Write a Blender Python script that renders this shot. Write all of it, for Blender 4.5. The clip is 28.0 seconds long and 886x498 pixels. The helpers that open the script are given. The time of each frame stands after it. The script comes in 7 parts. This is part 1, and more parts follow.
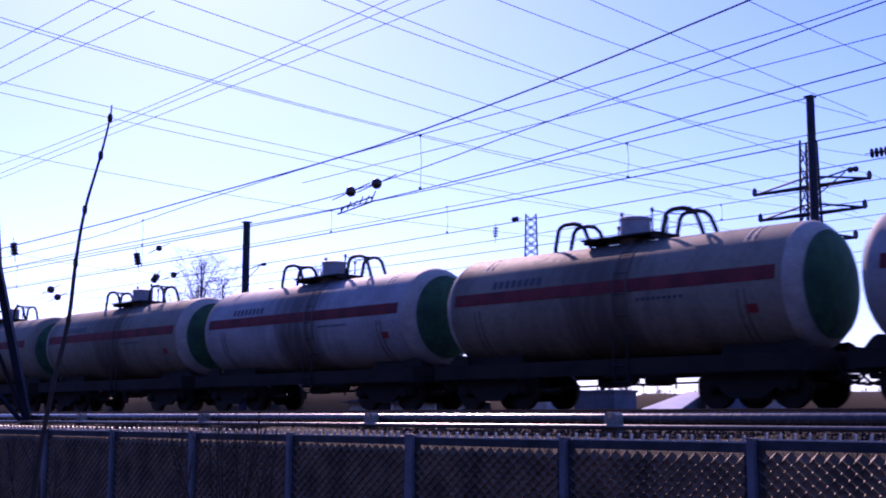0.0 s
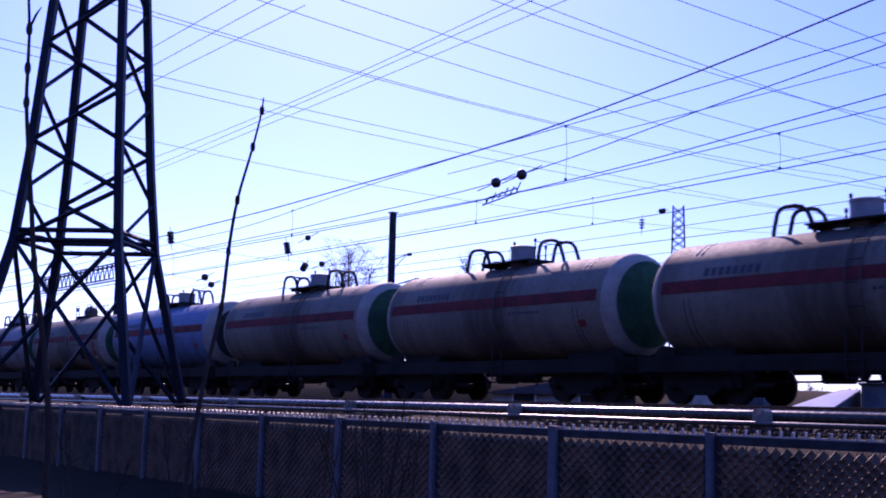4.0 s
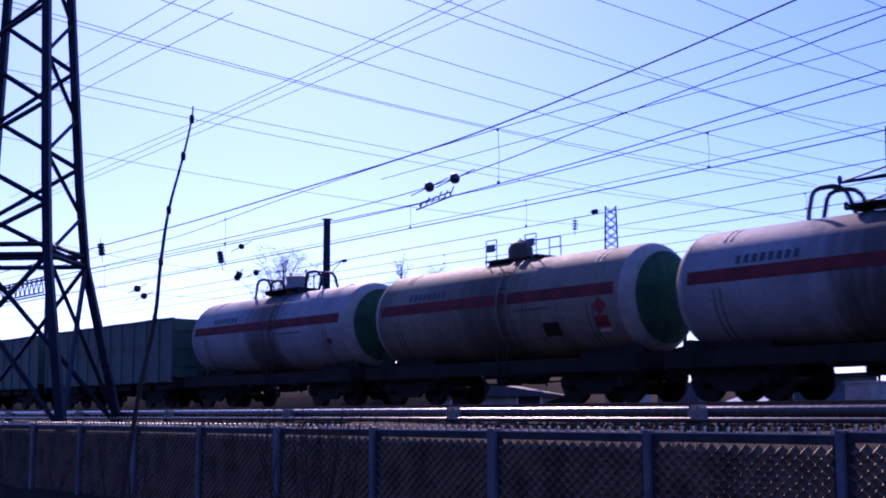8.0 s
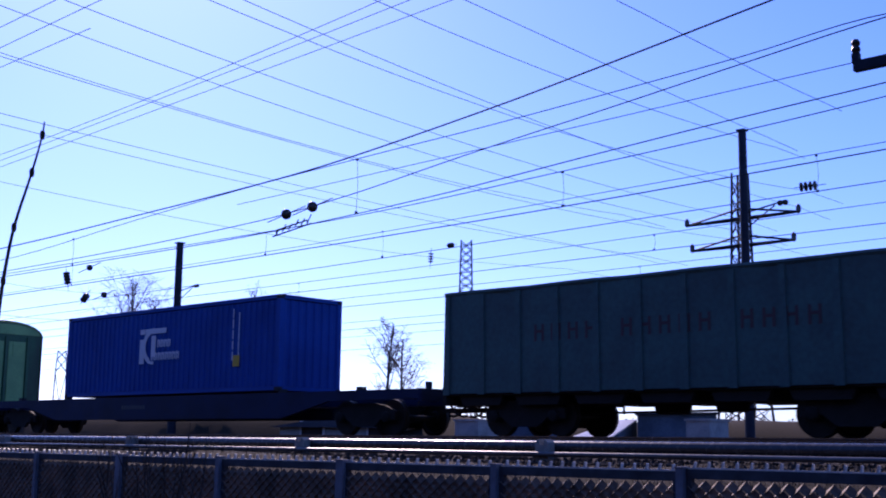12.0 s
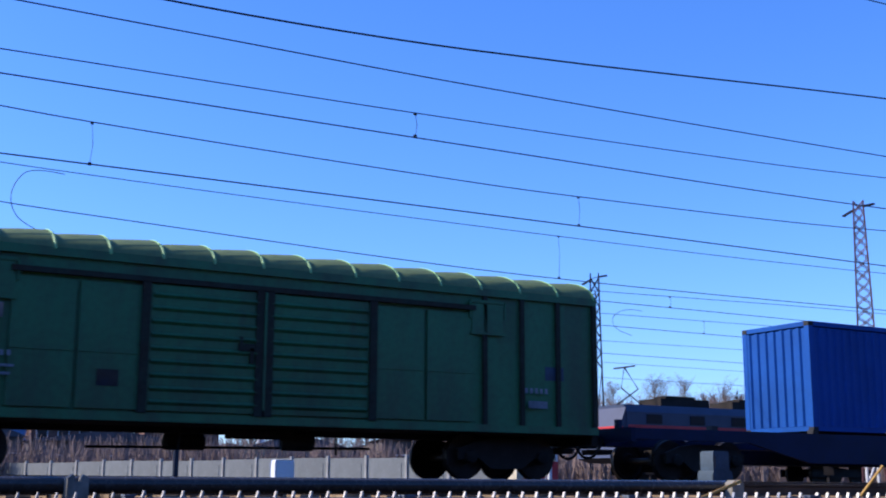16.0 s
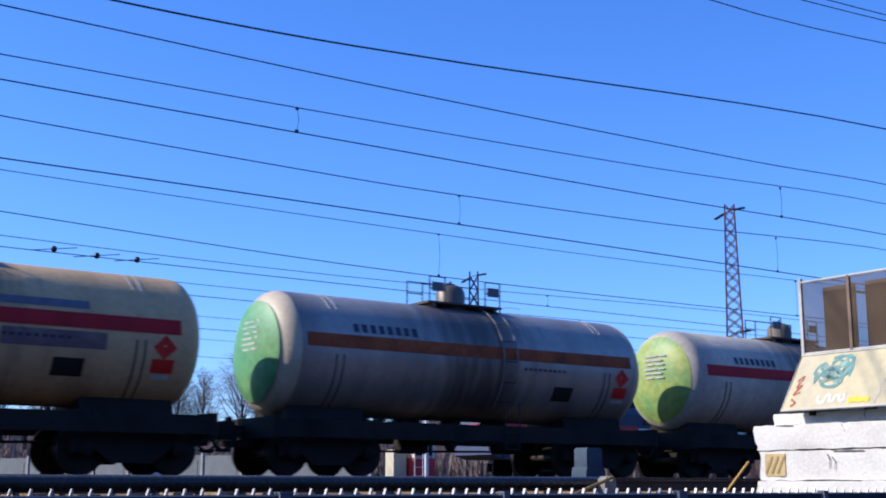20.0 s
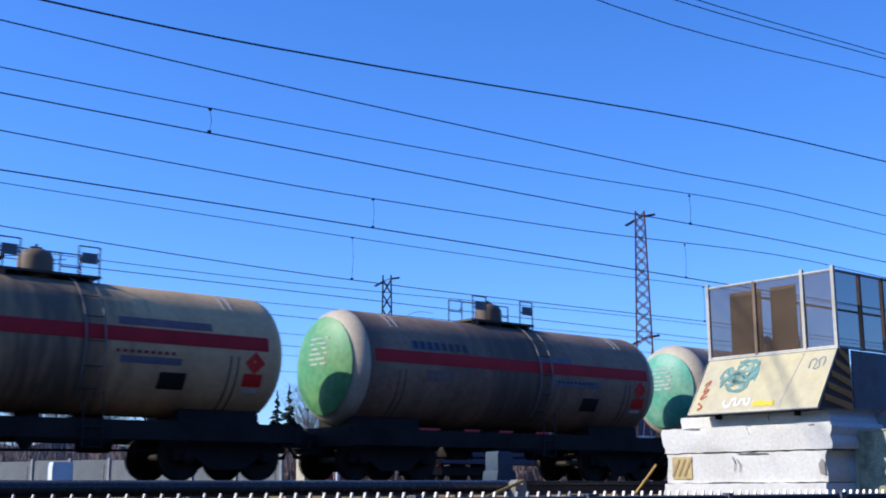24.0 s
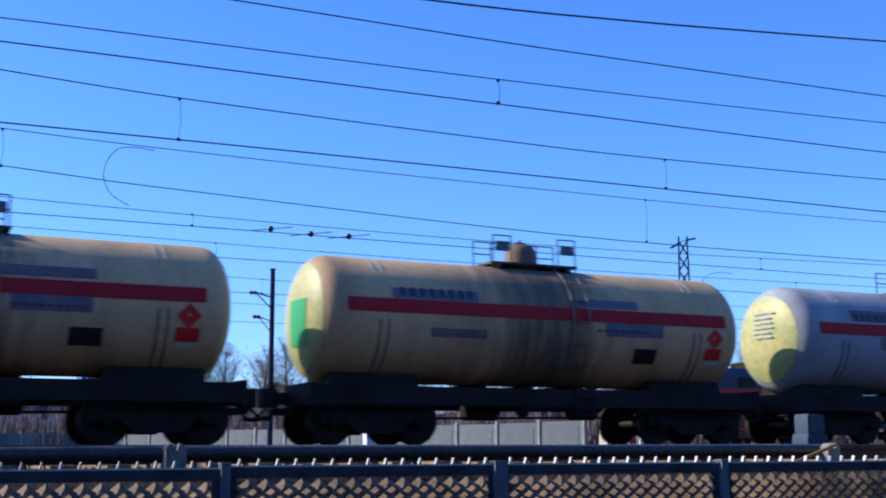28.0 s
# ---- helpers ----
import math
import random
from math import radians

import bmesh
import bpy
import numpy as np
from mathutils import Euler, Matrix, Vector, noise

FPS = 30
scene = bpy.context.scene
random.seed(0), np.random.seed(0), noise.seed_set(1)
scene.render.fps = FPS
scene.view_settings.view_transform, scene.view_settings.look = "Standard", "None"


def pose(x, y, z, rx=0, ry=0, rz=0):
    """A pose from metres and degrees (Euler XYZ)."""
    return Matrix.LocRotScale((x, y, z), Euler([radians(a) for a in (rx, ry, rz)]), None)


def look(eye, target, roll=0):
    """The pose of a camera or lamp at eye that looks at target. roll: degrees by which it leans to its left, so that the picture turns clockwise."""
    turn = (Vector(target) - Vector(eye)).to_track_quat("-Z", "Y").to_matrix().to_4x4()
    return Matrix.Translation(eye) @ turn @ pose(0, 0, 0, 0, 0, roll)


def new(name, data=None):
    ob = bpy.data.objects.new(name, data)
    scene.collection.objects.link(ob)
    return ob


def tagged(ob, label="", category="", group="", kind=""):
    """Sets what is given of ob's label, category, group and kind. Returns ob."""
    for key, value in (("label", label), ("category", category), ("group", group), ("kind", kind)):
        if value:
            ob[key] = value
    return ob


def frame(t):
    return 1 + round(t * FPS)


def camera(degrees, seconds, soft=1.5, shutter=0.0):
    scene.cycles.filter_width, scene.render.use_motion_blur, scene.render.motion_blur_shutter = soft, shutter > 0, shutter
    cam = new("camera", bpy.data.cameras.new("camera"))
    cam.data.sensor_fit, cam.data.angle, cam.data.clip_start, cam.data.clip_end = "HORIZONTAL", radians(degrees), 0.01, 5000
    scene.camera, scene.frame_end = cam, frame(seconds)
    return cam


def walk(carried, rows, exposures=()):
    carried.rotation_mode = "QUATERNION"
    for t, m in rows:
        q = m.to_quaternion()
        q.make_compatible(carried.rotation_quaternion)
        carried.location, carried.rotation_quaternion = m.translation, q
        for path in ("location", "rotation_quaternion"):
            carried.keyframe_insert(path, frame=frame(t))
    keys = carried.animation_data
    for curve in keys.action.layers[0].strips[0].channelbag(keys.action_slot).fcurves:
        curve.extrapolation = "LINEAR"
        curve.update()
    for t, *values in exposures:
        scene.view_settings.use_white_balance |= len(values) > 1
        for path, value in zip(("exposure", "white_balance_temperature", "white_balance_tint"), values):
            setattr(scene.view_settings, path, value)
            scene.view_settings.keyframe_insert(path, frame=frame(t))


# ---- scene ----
LENS = 40.05
EYE = (0.0, 0.0, -0.21)
# seconds, heading (0 looks across the tracks, + to the right), pitch, lean
PATH = [
    (0.0, -46.76, 7.90, 0.13),
    (0.5, -49.08, 7.68, 0.11),
    (1.0, -50.55, 7.19, -0.27),
    (1.5, -52.11, 6.87, -0.08),
    (2.0, -52.99, 6.70, 0.66),
    (2.5, -53.04, 6.72, 1.11),
    (4.5, -53.64, 7.61, 1.58),
    (5.0, -52.09, 7.97, 1.24),
    (5.5, -50.41, 8.26, 0.60),
    (6.0, -49.72, 8.36, 0.40),
    (6.5, -49.98, 8.40, 0.11),
    (7.0, -50.30, 8.27, 0.20),
    (7.5, -50.74, 7.76, 0.06),
    (8.0, -50.53, 7.64, -0.26),
    (8.5, -50.72, 7.65, -0.13),
    (9.0, -50.72, 7.54, -0.54),
    (9.5, -50.59, 7.39, 0.09),
    (10.0, -50.92, 6.70, 0.10),
    (10.5, -50.82, 7.33, 0.06),
    (11.0, -50.86, 8.47, -0.32),
    (11.5, -48.83, 9.02, 0.29),
    (12.0, -43.68, 9.11, 0.73),
    (12.5, -40.02, 9.04, 0.82),
    (14.5, 6.08, 10.48, 1.27),
    (14.7, 10.09, 10.66, 1.39),
    (14.9, 13.56, 10.90, 0.98),
    (15.0, 15.44, 11.05, 0.60),
    (15.5, 23.02, 11.56, 0.62),
    (16.0, 29.62, 11.16, 0.24),
    (16.5, 32.91, 11.05, -0.17),
    (17.0, 35.80, 10.79, -0.12),
    (17.5, 37.33, 10.56, 0.06),
    (18.0, 38.83, 10.35, -0.02),
    (18.5, 38.68, 10.17, 0.13),
    (19.0, 38.30, 10.09, -0.07),
    (19.5, 37.62, 10.35, 0.32),
    (20.0, 35.36, 11.03, 0.01),
    (20.5, 35.13, 11.10, -0.25),
    (21.0, 35.90, 10.90, -0.68),
    (21.5, 36.45, 10.65, -1.00),
    (23.5, 38.84, 10.76, -0.23),
    (24.0, 39.51, 11.20, -0.25),
    (24.5, 39.96, 10.93, -0.32),
    (25.0, 40.30, 10.64, -0.40),
    (25.5, 40.13, 10.01, -0.36),
    (26.0, 40.44, 9.62, -0.32),
    (26.5, 40.24, 9.22, -0.27),
    (27.0, 37.88, 9.21, -0.19),
    (27.5, 32.05, 9.67, -0.14),
    (28.0, 25.50, 9.62, -0.27),
]


def aim(yaw, pitch, lean):
    a, b = radians(yaw), radians(pitch)
    return look(EYE, (EYE[0] + math.sin(a) * math.cos(b), EYE[1] + math.cos(a) * math.cos(b), EYE[2] + math.sin(b)), lean)


# the phone's own exposure: dimmer against the sun, brighter once it turns away
EXPOSURES = [(0.0, 0.0, 6750, 62), (2.0, -0.06, 6500, 62), (9.0, -0.18, 6350, 58), (12.0, -0.28, 6350, 42), (14.5, 0.30, 6950, 28), (16.0, 0.24, 6550, 16), (19.0, 0.13, 6450, 15), (24.0, 0.0, 6350, 10), (28.0, 0.15, 6450, 12)]
cam = camera(LENS, 28.0, soft=1.9, shutter=0.12)
walk(cam, [(t, aim(y, p, r)) for t, y, p, r in PATH], exposures=EXPOSURES)

# ---------------------------------------------------------------- light
SUN_YAW, SUN_UP = -59.0, 33.5
world = bpy.data.worlds.new("world")
scene.world = world
world.use_nodes = True
wn = world.node_tree.nodes
sky = wn.new("ShaderNodeTexSky")
sky.sky_type, sky.sun_disc = "NISHITA", False
sky.sun_elevation, sky.sun_rotation = radians(SUN_UP), radians(SUN_YAW)
sky.air_density, sky.dust_density, sky.ozone_density = 1.0, 0.40, 1.6
wn["Background"].inputs["Strength"].default_value = 0.15
clear = wn.new("ShaderNodeMix")                # a very clear, deep blue spring sky
clear.data_type, clear.blend_type = "RGBA", "MULTIPLY"
clear.inputs["Factor"].default_value = 1.0
clear.inputs["B"].default_value = (0.66, 0.93, 1.56, 1)
world.node_tree.links.new(sky.outputs[0], clear.inputs["A"])
deep = wn.new("ShaderNodeHueSaturation")
deep.inputs["Saturation"].default_value = 1.08
world.node_tree.links.new(clear.outputs["Result"], deep.inputs["Color"])
world.node_tree.links.new(deep.outputs[0], wn["Background"].inputs["Color"])
sun = new("sun", bpy.data.lights.new("sun", "SUN"))
sun.data.energy, sun.data.angle, sun.data.color = 5.0, radians(0.53), (1.0, 0.93, 0.80)
sa, sb = radians(SUN_YAW), radians(SUN_UP)
sun.matrix_world = look((0, 0, 60), (-60 * math.sin(sa) * math.cos(sb), -60 * math.cos(sa) * math.cos(sb), 60 - 60 * math.sin(sb)))


# ---------------------------------------------------------------- materials
def material(name, colour, rough=0.6, metal=0.0, vary=0.25, grain=18.0, blotch=1.2, bump=0.15, second=None, random=0.0, alpha=1.0, gloss=0.5, streak=None, spill=None):
    """A worn surface: base colour broken by large stains and fine grain, with relief."""
    m = bpy.data.materials.new(name)
    m.use_nodes = True
    n, l = m.node_tree.nodes, m.node_tree.links
    b = n["Principled BSDF"]
    co = n.new("ShaderNodeTexCoord")
    big, small = n.new("ShaderNodeTexNoise"), n.new("ShaderNodeTexNoise")
    big.inputs["Scale"].default_value, big.inputs["Detail"].default_value = blotch, 5
    small.inputs["Scale"].default_value, small.inputs["Detail"].default_value = grain, 6
    if streak:                                  # stains drawn out along one way, as grime that ran down
        mp = n.new("ShaderNodeMapping")
        mp.inputs["Scale"].default_value = streak
        l.new(co.outputs["Object"], mp.inputs["Vector"])
        l.new(mp.outputs["Vector"], big.inputs["Vector"])
    else:
        l.new(co.outputs["Object"], big.inputs["Vector"])
    l.new(co.outputs["Object"], small.inputs["Vector"])
    mix = n.new("ShaderNodeMix")
    mix.data_type = "RGBA"
    other = second or tuple(c * (1 - vary * 1.6) for c in colour)
    mix.inputs["A"].default_value, mix.inputs["B"].default_value = (*colour, 1), (*other, 1)
    ramp = n.new("ShaderNodeValToRGB")
    ramp.color_ramp.elements[0].position, ramp.color_ramp.elements[1].position = 0.42, 0.72
    l.new(big.outputs["Fac"], ramp.inputs["Fac"])
    l.new(ramp.outputs["Color"], mix.inputs["Factor"])
    fine = n.new("ShaderNodeMix")
    fine.data_type, fine.blend_type = "RGBA", "MULTIPLY"
    fine.inputs["Factor"].default_value = min(1.0, vary * 2)
    l.new(mix.outputs["Result"], fine.inputs["A"])
    r2 = n.new("ShaderNodeValToRGB")
    r2.color_ramp.elements[0].position, r2.color_ramp.elements[1].position = 0.3, 0.65
    r2.color_ramp.elements[0].color = (0.55, 0.52, 0.5, 1)
    l.new(small.outputs["Fac"], r2.inputs["Fac"])
    l.new(r2.outputs["Color"], fine.inputs["B"])
    out = fine.outputs["Result"]
    if spill:                                   # cargo that ran down the middle of the barrel from the filler
        sep, ab, sm, st = n.new("ShaderNodeSeparateXYZ"), n.new("ShaderNodeMath"), n.new("ShaderNodeMapRange"), n.new("ShaderNodeMix")
        jag, add = n.new("ShaderNodeTexNoise"), n.new("ShaderNodeMath")
        jm = n.new("ShaderNodeMapping")
        jm.inputs["Scale"].default_value = (3.0, .5, .5)
        jag.inputs["Scale"].default_value, jag.inputs["Detail"].default_value = 1.0, 6
        l.new(co.outputs["Object"], jm.inputs["Vector"])
        l.new(jm.outputs["Vector"], jag.inputs["Vector"])
        l.new(co.outputs["Object"], sep.inputs["Vector"])
        ab.operation = "ABSOLUTE"
        l.new(sep.outputs["X"], ab.inputs[0])
        add.operation = "MULTIPLY_ADD"
        l.new(jag.outputs["Fac"], add.inputs[0])
        add.inputs[1].default_value = -3.4
        l.new(ab.outputs[0], add.inputs[2])
        sm.inputs["From Min"].default_value, sm.inputs["From Max"].default_value = .2, -1.4
        sm.inputs["To Min"].default_value, sm.inputs["To Max"].default_value = 0.0, .85
        l.new(add.outputs[0], sm.inputs["Value"])
        st.data_type = "RGBA"
        st.inputs["B"].default_value = (*spill, 1)
        l.new(sm.outputs["Result"], st.inputs["Factor"])
        l.new(out, st.inputs["A"])
        out = st.outputs["Result"]
    if random:
        info, hsv, mul = n.new("ShaderNodeObjectInfo"), n.new("ShaderNodeHueSaturation"), n.new("ShaderNodeMapRange")
        mul.inputs["To Min"].default_value, mul.inputs["To Max"].default_value = 1 - random, 1 + random
        l.new(info.outputs["Random"], mul.inputs["Value"])
        l.new(mul.outputs["Result"], hsv.inputs["Value"])
        l.new(out, hsv.inputs["Color"])
        out = hsv.outputs["Color"]
    l.new(out, b.inputs["Base Color"])
    rr = n.new("ShaderNodeMapRange")
    rr.inputs["To Min"].default_value, rr.inputs["To Max"].default_value = max(0.03, rough - 0.12), min(1, rough + 0.15)
    l.new(small.outputs["Fac"], rr.inputs["Value"])
    l.new(rr.outputs["Result"], b.inputs["Roughness"])
    b.inputs["Metallic"].default_value = metal
    b.inputs["Specular IOR Level"].default_value = gloss
    b.inputs["Alpha"].default_value = alpha
    if bump:
        bp = n.new("ShaderNodeBump")
        bp.inputs["Strength"].default_value, bp.inputs["Distance"].default_value = bump, 0.01
        l.new(small.outputs["Fac"], bp.inputs["Height"])
        l.new(bp.outputs["Normal"], b.inputs["Normal"])
    return m


DARK = material("grimy_black_steel", (0.037, 0.031, 0.027), 0.8, 0.1, 0.3, gloss=0.15)
STEEL = material("dark_painted_steel", (0.045, 0.045, 0.047), 0.6, 0.2, 0.3, gloss=0.12)
WHEEL = material("oily_wheel_steel", (0.048, 0.040, 0.034), 0.5, 0.4, 0.3, gloss=0.12)
RAIL = material("rusty_rail", (0.10, 0.06, 0.04), 0.6, 0.4, 0.3)
POLISH = material("polished_rail_head", (0.5, 0.5, 0.5), 0.22, 1.0, 0.1)
WIRE = material("copper_wire", (0.05, 0.05, 0.055), 0.5, 0.4, 0.1)
CONCRETE = material("weathered_concrete", (0.42, 0.41, 0.38), 0.85, 0, 0.25, 12, 1.5, 0.3)
GRAVEL = material("crushed_stone", (0.070, 0.058, 0.050), 0.95, 0, 0.5, 25, 2.0, 0.8, (0.034, 0.028, 0.024), gloss=0.12)
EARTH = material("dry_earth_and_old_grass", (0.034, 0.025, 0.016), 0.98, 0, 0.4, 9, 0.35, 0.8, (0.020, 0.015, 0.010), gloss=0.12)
TANK_GREY = material("grey_tank_paint", (0.355, 0.385, 0.40), 0.66, 0.0, 0.2, 8, 0.9, 0.05, random=0.12, spill=(0.075, 0.06, 0.05), gloss=0.2)


# ---------------------------------------------------------------- mesh tools
class Shape:
    """Collects plain faces; done() makes one mesh of them."""

    def __init__(self):
        self.v, self.f = [], []

    def face_set(self, pts, faces):
        k = len(self.v)
        self.v += [tuple(p) for p in pts]
        self.f += [tuple(i + k for i in f) for f in faces]
        return self

    def box(self, cx, cy, cz, sx, sy, sz, m=None):
        p = [(cx + sx * a / 2, cy + sy * b / 2, cz + sz * c / 2) for c in (-1, 1) for b in (-1, 1) for a in (-1, 1)]
        if m is not None:
            p = [m @ Vector(q) for q in p]
        return self.face_set(p, [(0, 2, 3, 1), (4, 5, 7, 6), (0, 1, 5, 4), (2, 6, 7, 3), (0, 4, 6, 2), (1, 3, 7, 5)])

    def tube(self, path, r, n=8, closed=False):
        """A round bar along the points of path; r may be one radius or one a point."""
        path = [Vector(p) for p in path]
        rs = r if isinstance(r, (list, tuple)) else [r] * len(path)
        pts, faces = [], []
        for i, p in enumerate(path):
            a = path[max(i - 1, 0)] if not closed else path[i - 1]
            b = path[min(i + 1, len(path) - 1)] if not closed else path[(i + 1) % len(path)]
            d = (b - a).normalized()
            u = d.cross(Vector((0, 0, 1)))
            if u.length < 0.05:
                u = d.cross(Vector((0, 1, 0)))
            u.normalize()
            w = u.cross(d)
            pts += [p + (u * math.cos(2 * math.pi * j / n) + w * math.sin(2 * math.pi * j / n)) * rs[i] for j in range(n)]
        m = len(path)
        for i in range(m if closed else m - 1):
            for j in range(n):
                a, b = i * n + j, i * n + (j + 1) % n
                c, d = (a + n) % (m * n), (b + n) % (m * n)
                faces.append((a, b, d, c))
        if not closed:
            faces += [tuple(range(n - 1, -1, -1)), tuple(range((m - 1) * n, m * n))]
        return self.face_set(pts, faces)

    def turned(self, profile, centre, axis="x", n=32):
        """Profile of (along, radius) turned round an axis through centre."""
        pts, faces = [], []
        cx, cy, cz = centre
        for a, r in profile:
            for j in range(n):
                t = 2 * math.pi * j / n
                c, s = r * math.cos(t), r * math.sin(t)
                pts.append({"x": (cx + a, cy + c, cz + s), "y": (cx + s, cy + a, cz + c), "z": (cx + c, cy + s, cz + a)}[axis])
        for i in range(len(profile) - 1):
            for j in range(n):
                k = (j + 1) % n
                faces.append((i * n + j, i * n + k, i * n + n + k, i * n + n + j))
        faces += [tuple(range(n - 1, -1, -1)), tuple(range((len(profile) - 1) * n, len(profile) * n))]
        return self.face_set(pts, faces)

    def prism(self, outline, axis, a, b):
        """A closed outline of two coordinates, drawn out along axis from a to b."""
        n = len(outline)
        put = {"x": lambda u, v, w: (w, u, v), "y": lambda u, v, w: (u, w, v), "z": lambda u, v, w: (u, v, w)}[axis]
        pts = [put(u, v, w) for w in (a, b) for u, v in outline]
        faces = [(i, (i + 1) % n, n + (i + 1) % n, n + i) for i in range(n)] + [tuple(range(n - 1, -1, -1)), tuple(range(n, 2 * n))]
        return self.face_set(pts, faces)

    def done(self, name, smooth=40):
        me = bpy.data.meshes.new(name)
        me.from_pydata(self.v, [], self.f)
        bm = bmesh.new()
        bm.from_mesh(me)
        bmesh.ops.recalc_face_normals(bm, faces=bm.faces)
        bm.to_mesh(me)
        bm.free()
        if smooth:
            me.polygons.foreach_set("use_smooth", [True] * len(me.polygons))
            me.set_sharp_from_angle(angle=radians(smooth))
        return me


def part(name, shape, mat, parent=None, label="", smooth=40, at=None):
    """One mesh object, under a thing or under a part."""
    me = shape.done(name, smooth) if isinstance(shape, Shape) else shape
    if not me.materials:
        me.materials.append(mat)
    ob = new(name, me)
    if parent is not None:
        ob.parent = parent
    if at is not None:
        ob.matrix_basis = at
    if label:
        ob["label"] = label
    return ob


def thing(name, label, category, group="", kind="", at=None):
    ob = tagged(new(name), label, category, group, kind)
    if at is not None:
        ob.matrix_basis = at
    return ob


# ---------------------------------------------------------------- plan
TRACK_Y = 23.83                       # the train's track; its rail heads lie at z = 0
NEAR_Y, MID_Y = 14.6, 19.0            # two more tracks on this side
FENCE_Y = 8.0


def around(yaw, dist, z):
    """A place by its heading and distance from the viewer."""
    return Vector((dist * math.sin(radians(yaw)), dist * math.cos(radians(yaw)), z))


def ground_z(y):
    # unseen slope behind the viewer, added to dim sky light on the wagon sides
    if y < -8.0:
        return -1.85 + 26.0 * (1 - math.exp((y + 8.0) / 20.0))
    if y < 7.0:
        return -1.85
    if y < 10.6:
        return -1.85 + 1.42 * (y - 7.0) / 3.6
    return -0.43


def build_ground():
    ys = [-400, -100, -60, -45, -34, -26, -20, -16, -12, -10, -8, 0, 4, 6, 7, 7.4, 7.8, 8.2, 8.6, 9, 9.4, 9.8, 10.2, 10.6, 11.2, 12, 13, 16, 20, 26, 34, 50, 90, 200, 500, 1500, 4000]
    xs = [-3000, -800, -200, -90] + [i * 0.6 for i in range(-110, 71)] + [60, 90, 200, 800, 3000]
    pts, faces = [], []
    for y in ys:
        for x in xs:
            z = ground_z(y)
            if abs(x) < 80 and 6 < y < 12.5:
                z += 0.09 * noise.noise((x * 0.5, y * 0.5, 0)) + 0.05 * noise.noise((x * 1.7, y * 1.7, 3))
            pts.append((x, y, z))
    w = len(xs)
    for i in range(len(ys) - 1):
        for j in range(w - 1):
            faces.append((i * w + j, i * w + j + 1, i * w + w + j + 1, i * w + w + j))
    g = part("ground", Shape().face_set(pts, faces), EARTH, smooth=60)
    tagged(g, "dry brown earth with old grass rising to the tracks, added slope behind the viewer", kind="structure")


build_ground()


def track_bed(y, z, sleepers=()):
    """Ballast, two rails and, where they can be seen, sleepers; rail heads at z."""
    t = thing("track", "railway track on crushed-stone ballast with worn rails", "track", kind="structure")
    part("ballast", Shape().prism([(y - 3.0, z - 0.66), (y - 1.75, z - 0.25), (y + 1.75, z - 0.25), (y + 3.0, z - 0.66)], "x", -400, 500), GRAVEL, t, smooth=0)
    for s in (-0.76, 0.76):
        c = y + s
        rail = Shape().prism([(c - .066, z - .18), (c + .066, z - .18), (c + .066, z - .165), (c + .012, z - .15), (c + .012, z - .045), (c + .036, z - .03),
                              (c + .036, z - .004), (c - .036, z - .004), (c - .036, z - .03), (c - .012, z - .045), (c - .012, z - .15), (c - .066, z - .165)], "x", -400, 500)
        r = part("rail", rail, RAIL, t, smooth=0)
        part("rail_head", Shape().box(50, c, z - 0.001, 900, 0.06, 0.006), POLISH, r, "bright worn running surface", smooth=0)
    return t


near_track = track_bed(NEAR_Y, -0.12)
OLD_TIMBER = material("grey_timber_sleeper", (0.17, 0.13, 0.10), 0.92, 0, 0.35, 20, 3, 0.5, gloss=0.15)


def sleeper_row(track, y, z, x0, x1):
    s, k = Shape(), 0
    while x0 + k * .545 < x1:
        s.box(x0 + k * .545, y + .03 * math.sin(k * 2.1), z, .25, 2.7, .16)
        k += 1
    part("sleeper_row", s, OLD_TIMBER, track, smooth=0)["kind"] = "stuff"


for y, z in ((MID_Y, -.05), (TRACK_Y, 0.0), (28.4, 0.0), (33.0, 0.0)):
    sleeper_row(track_bed(y, z), y, z - .252, -150, 150)
sleeper_row(near_track, NEAR_Y, -.372, -150, -34.2)
sleeper_row(near_track, NEAR_Y, -.372, 47.8, 150)

# ---------------------------------------------------------------- the train
C1, C2, C3 = 15.4747, 0.72664, -0.19404


def run(t):
    """How far the train has gone after t seconds."""
    return C1 * t + C2 * t * t / 28 + C3 * t ** 3 / 784


MOVING = []
MESHES = {}
BARREL_R, BARREL_Z = 1.36, 2.66


def shared(key, mat, build, smooth=40):
    """One mesh for all parts that look alike."""
    k = (key, mat.name)
    if k not in MESHES:
        me = build().done(key, smooth)
        me.materials.append(mat)
        MESHES[k] = me
    return MESHES[k]


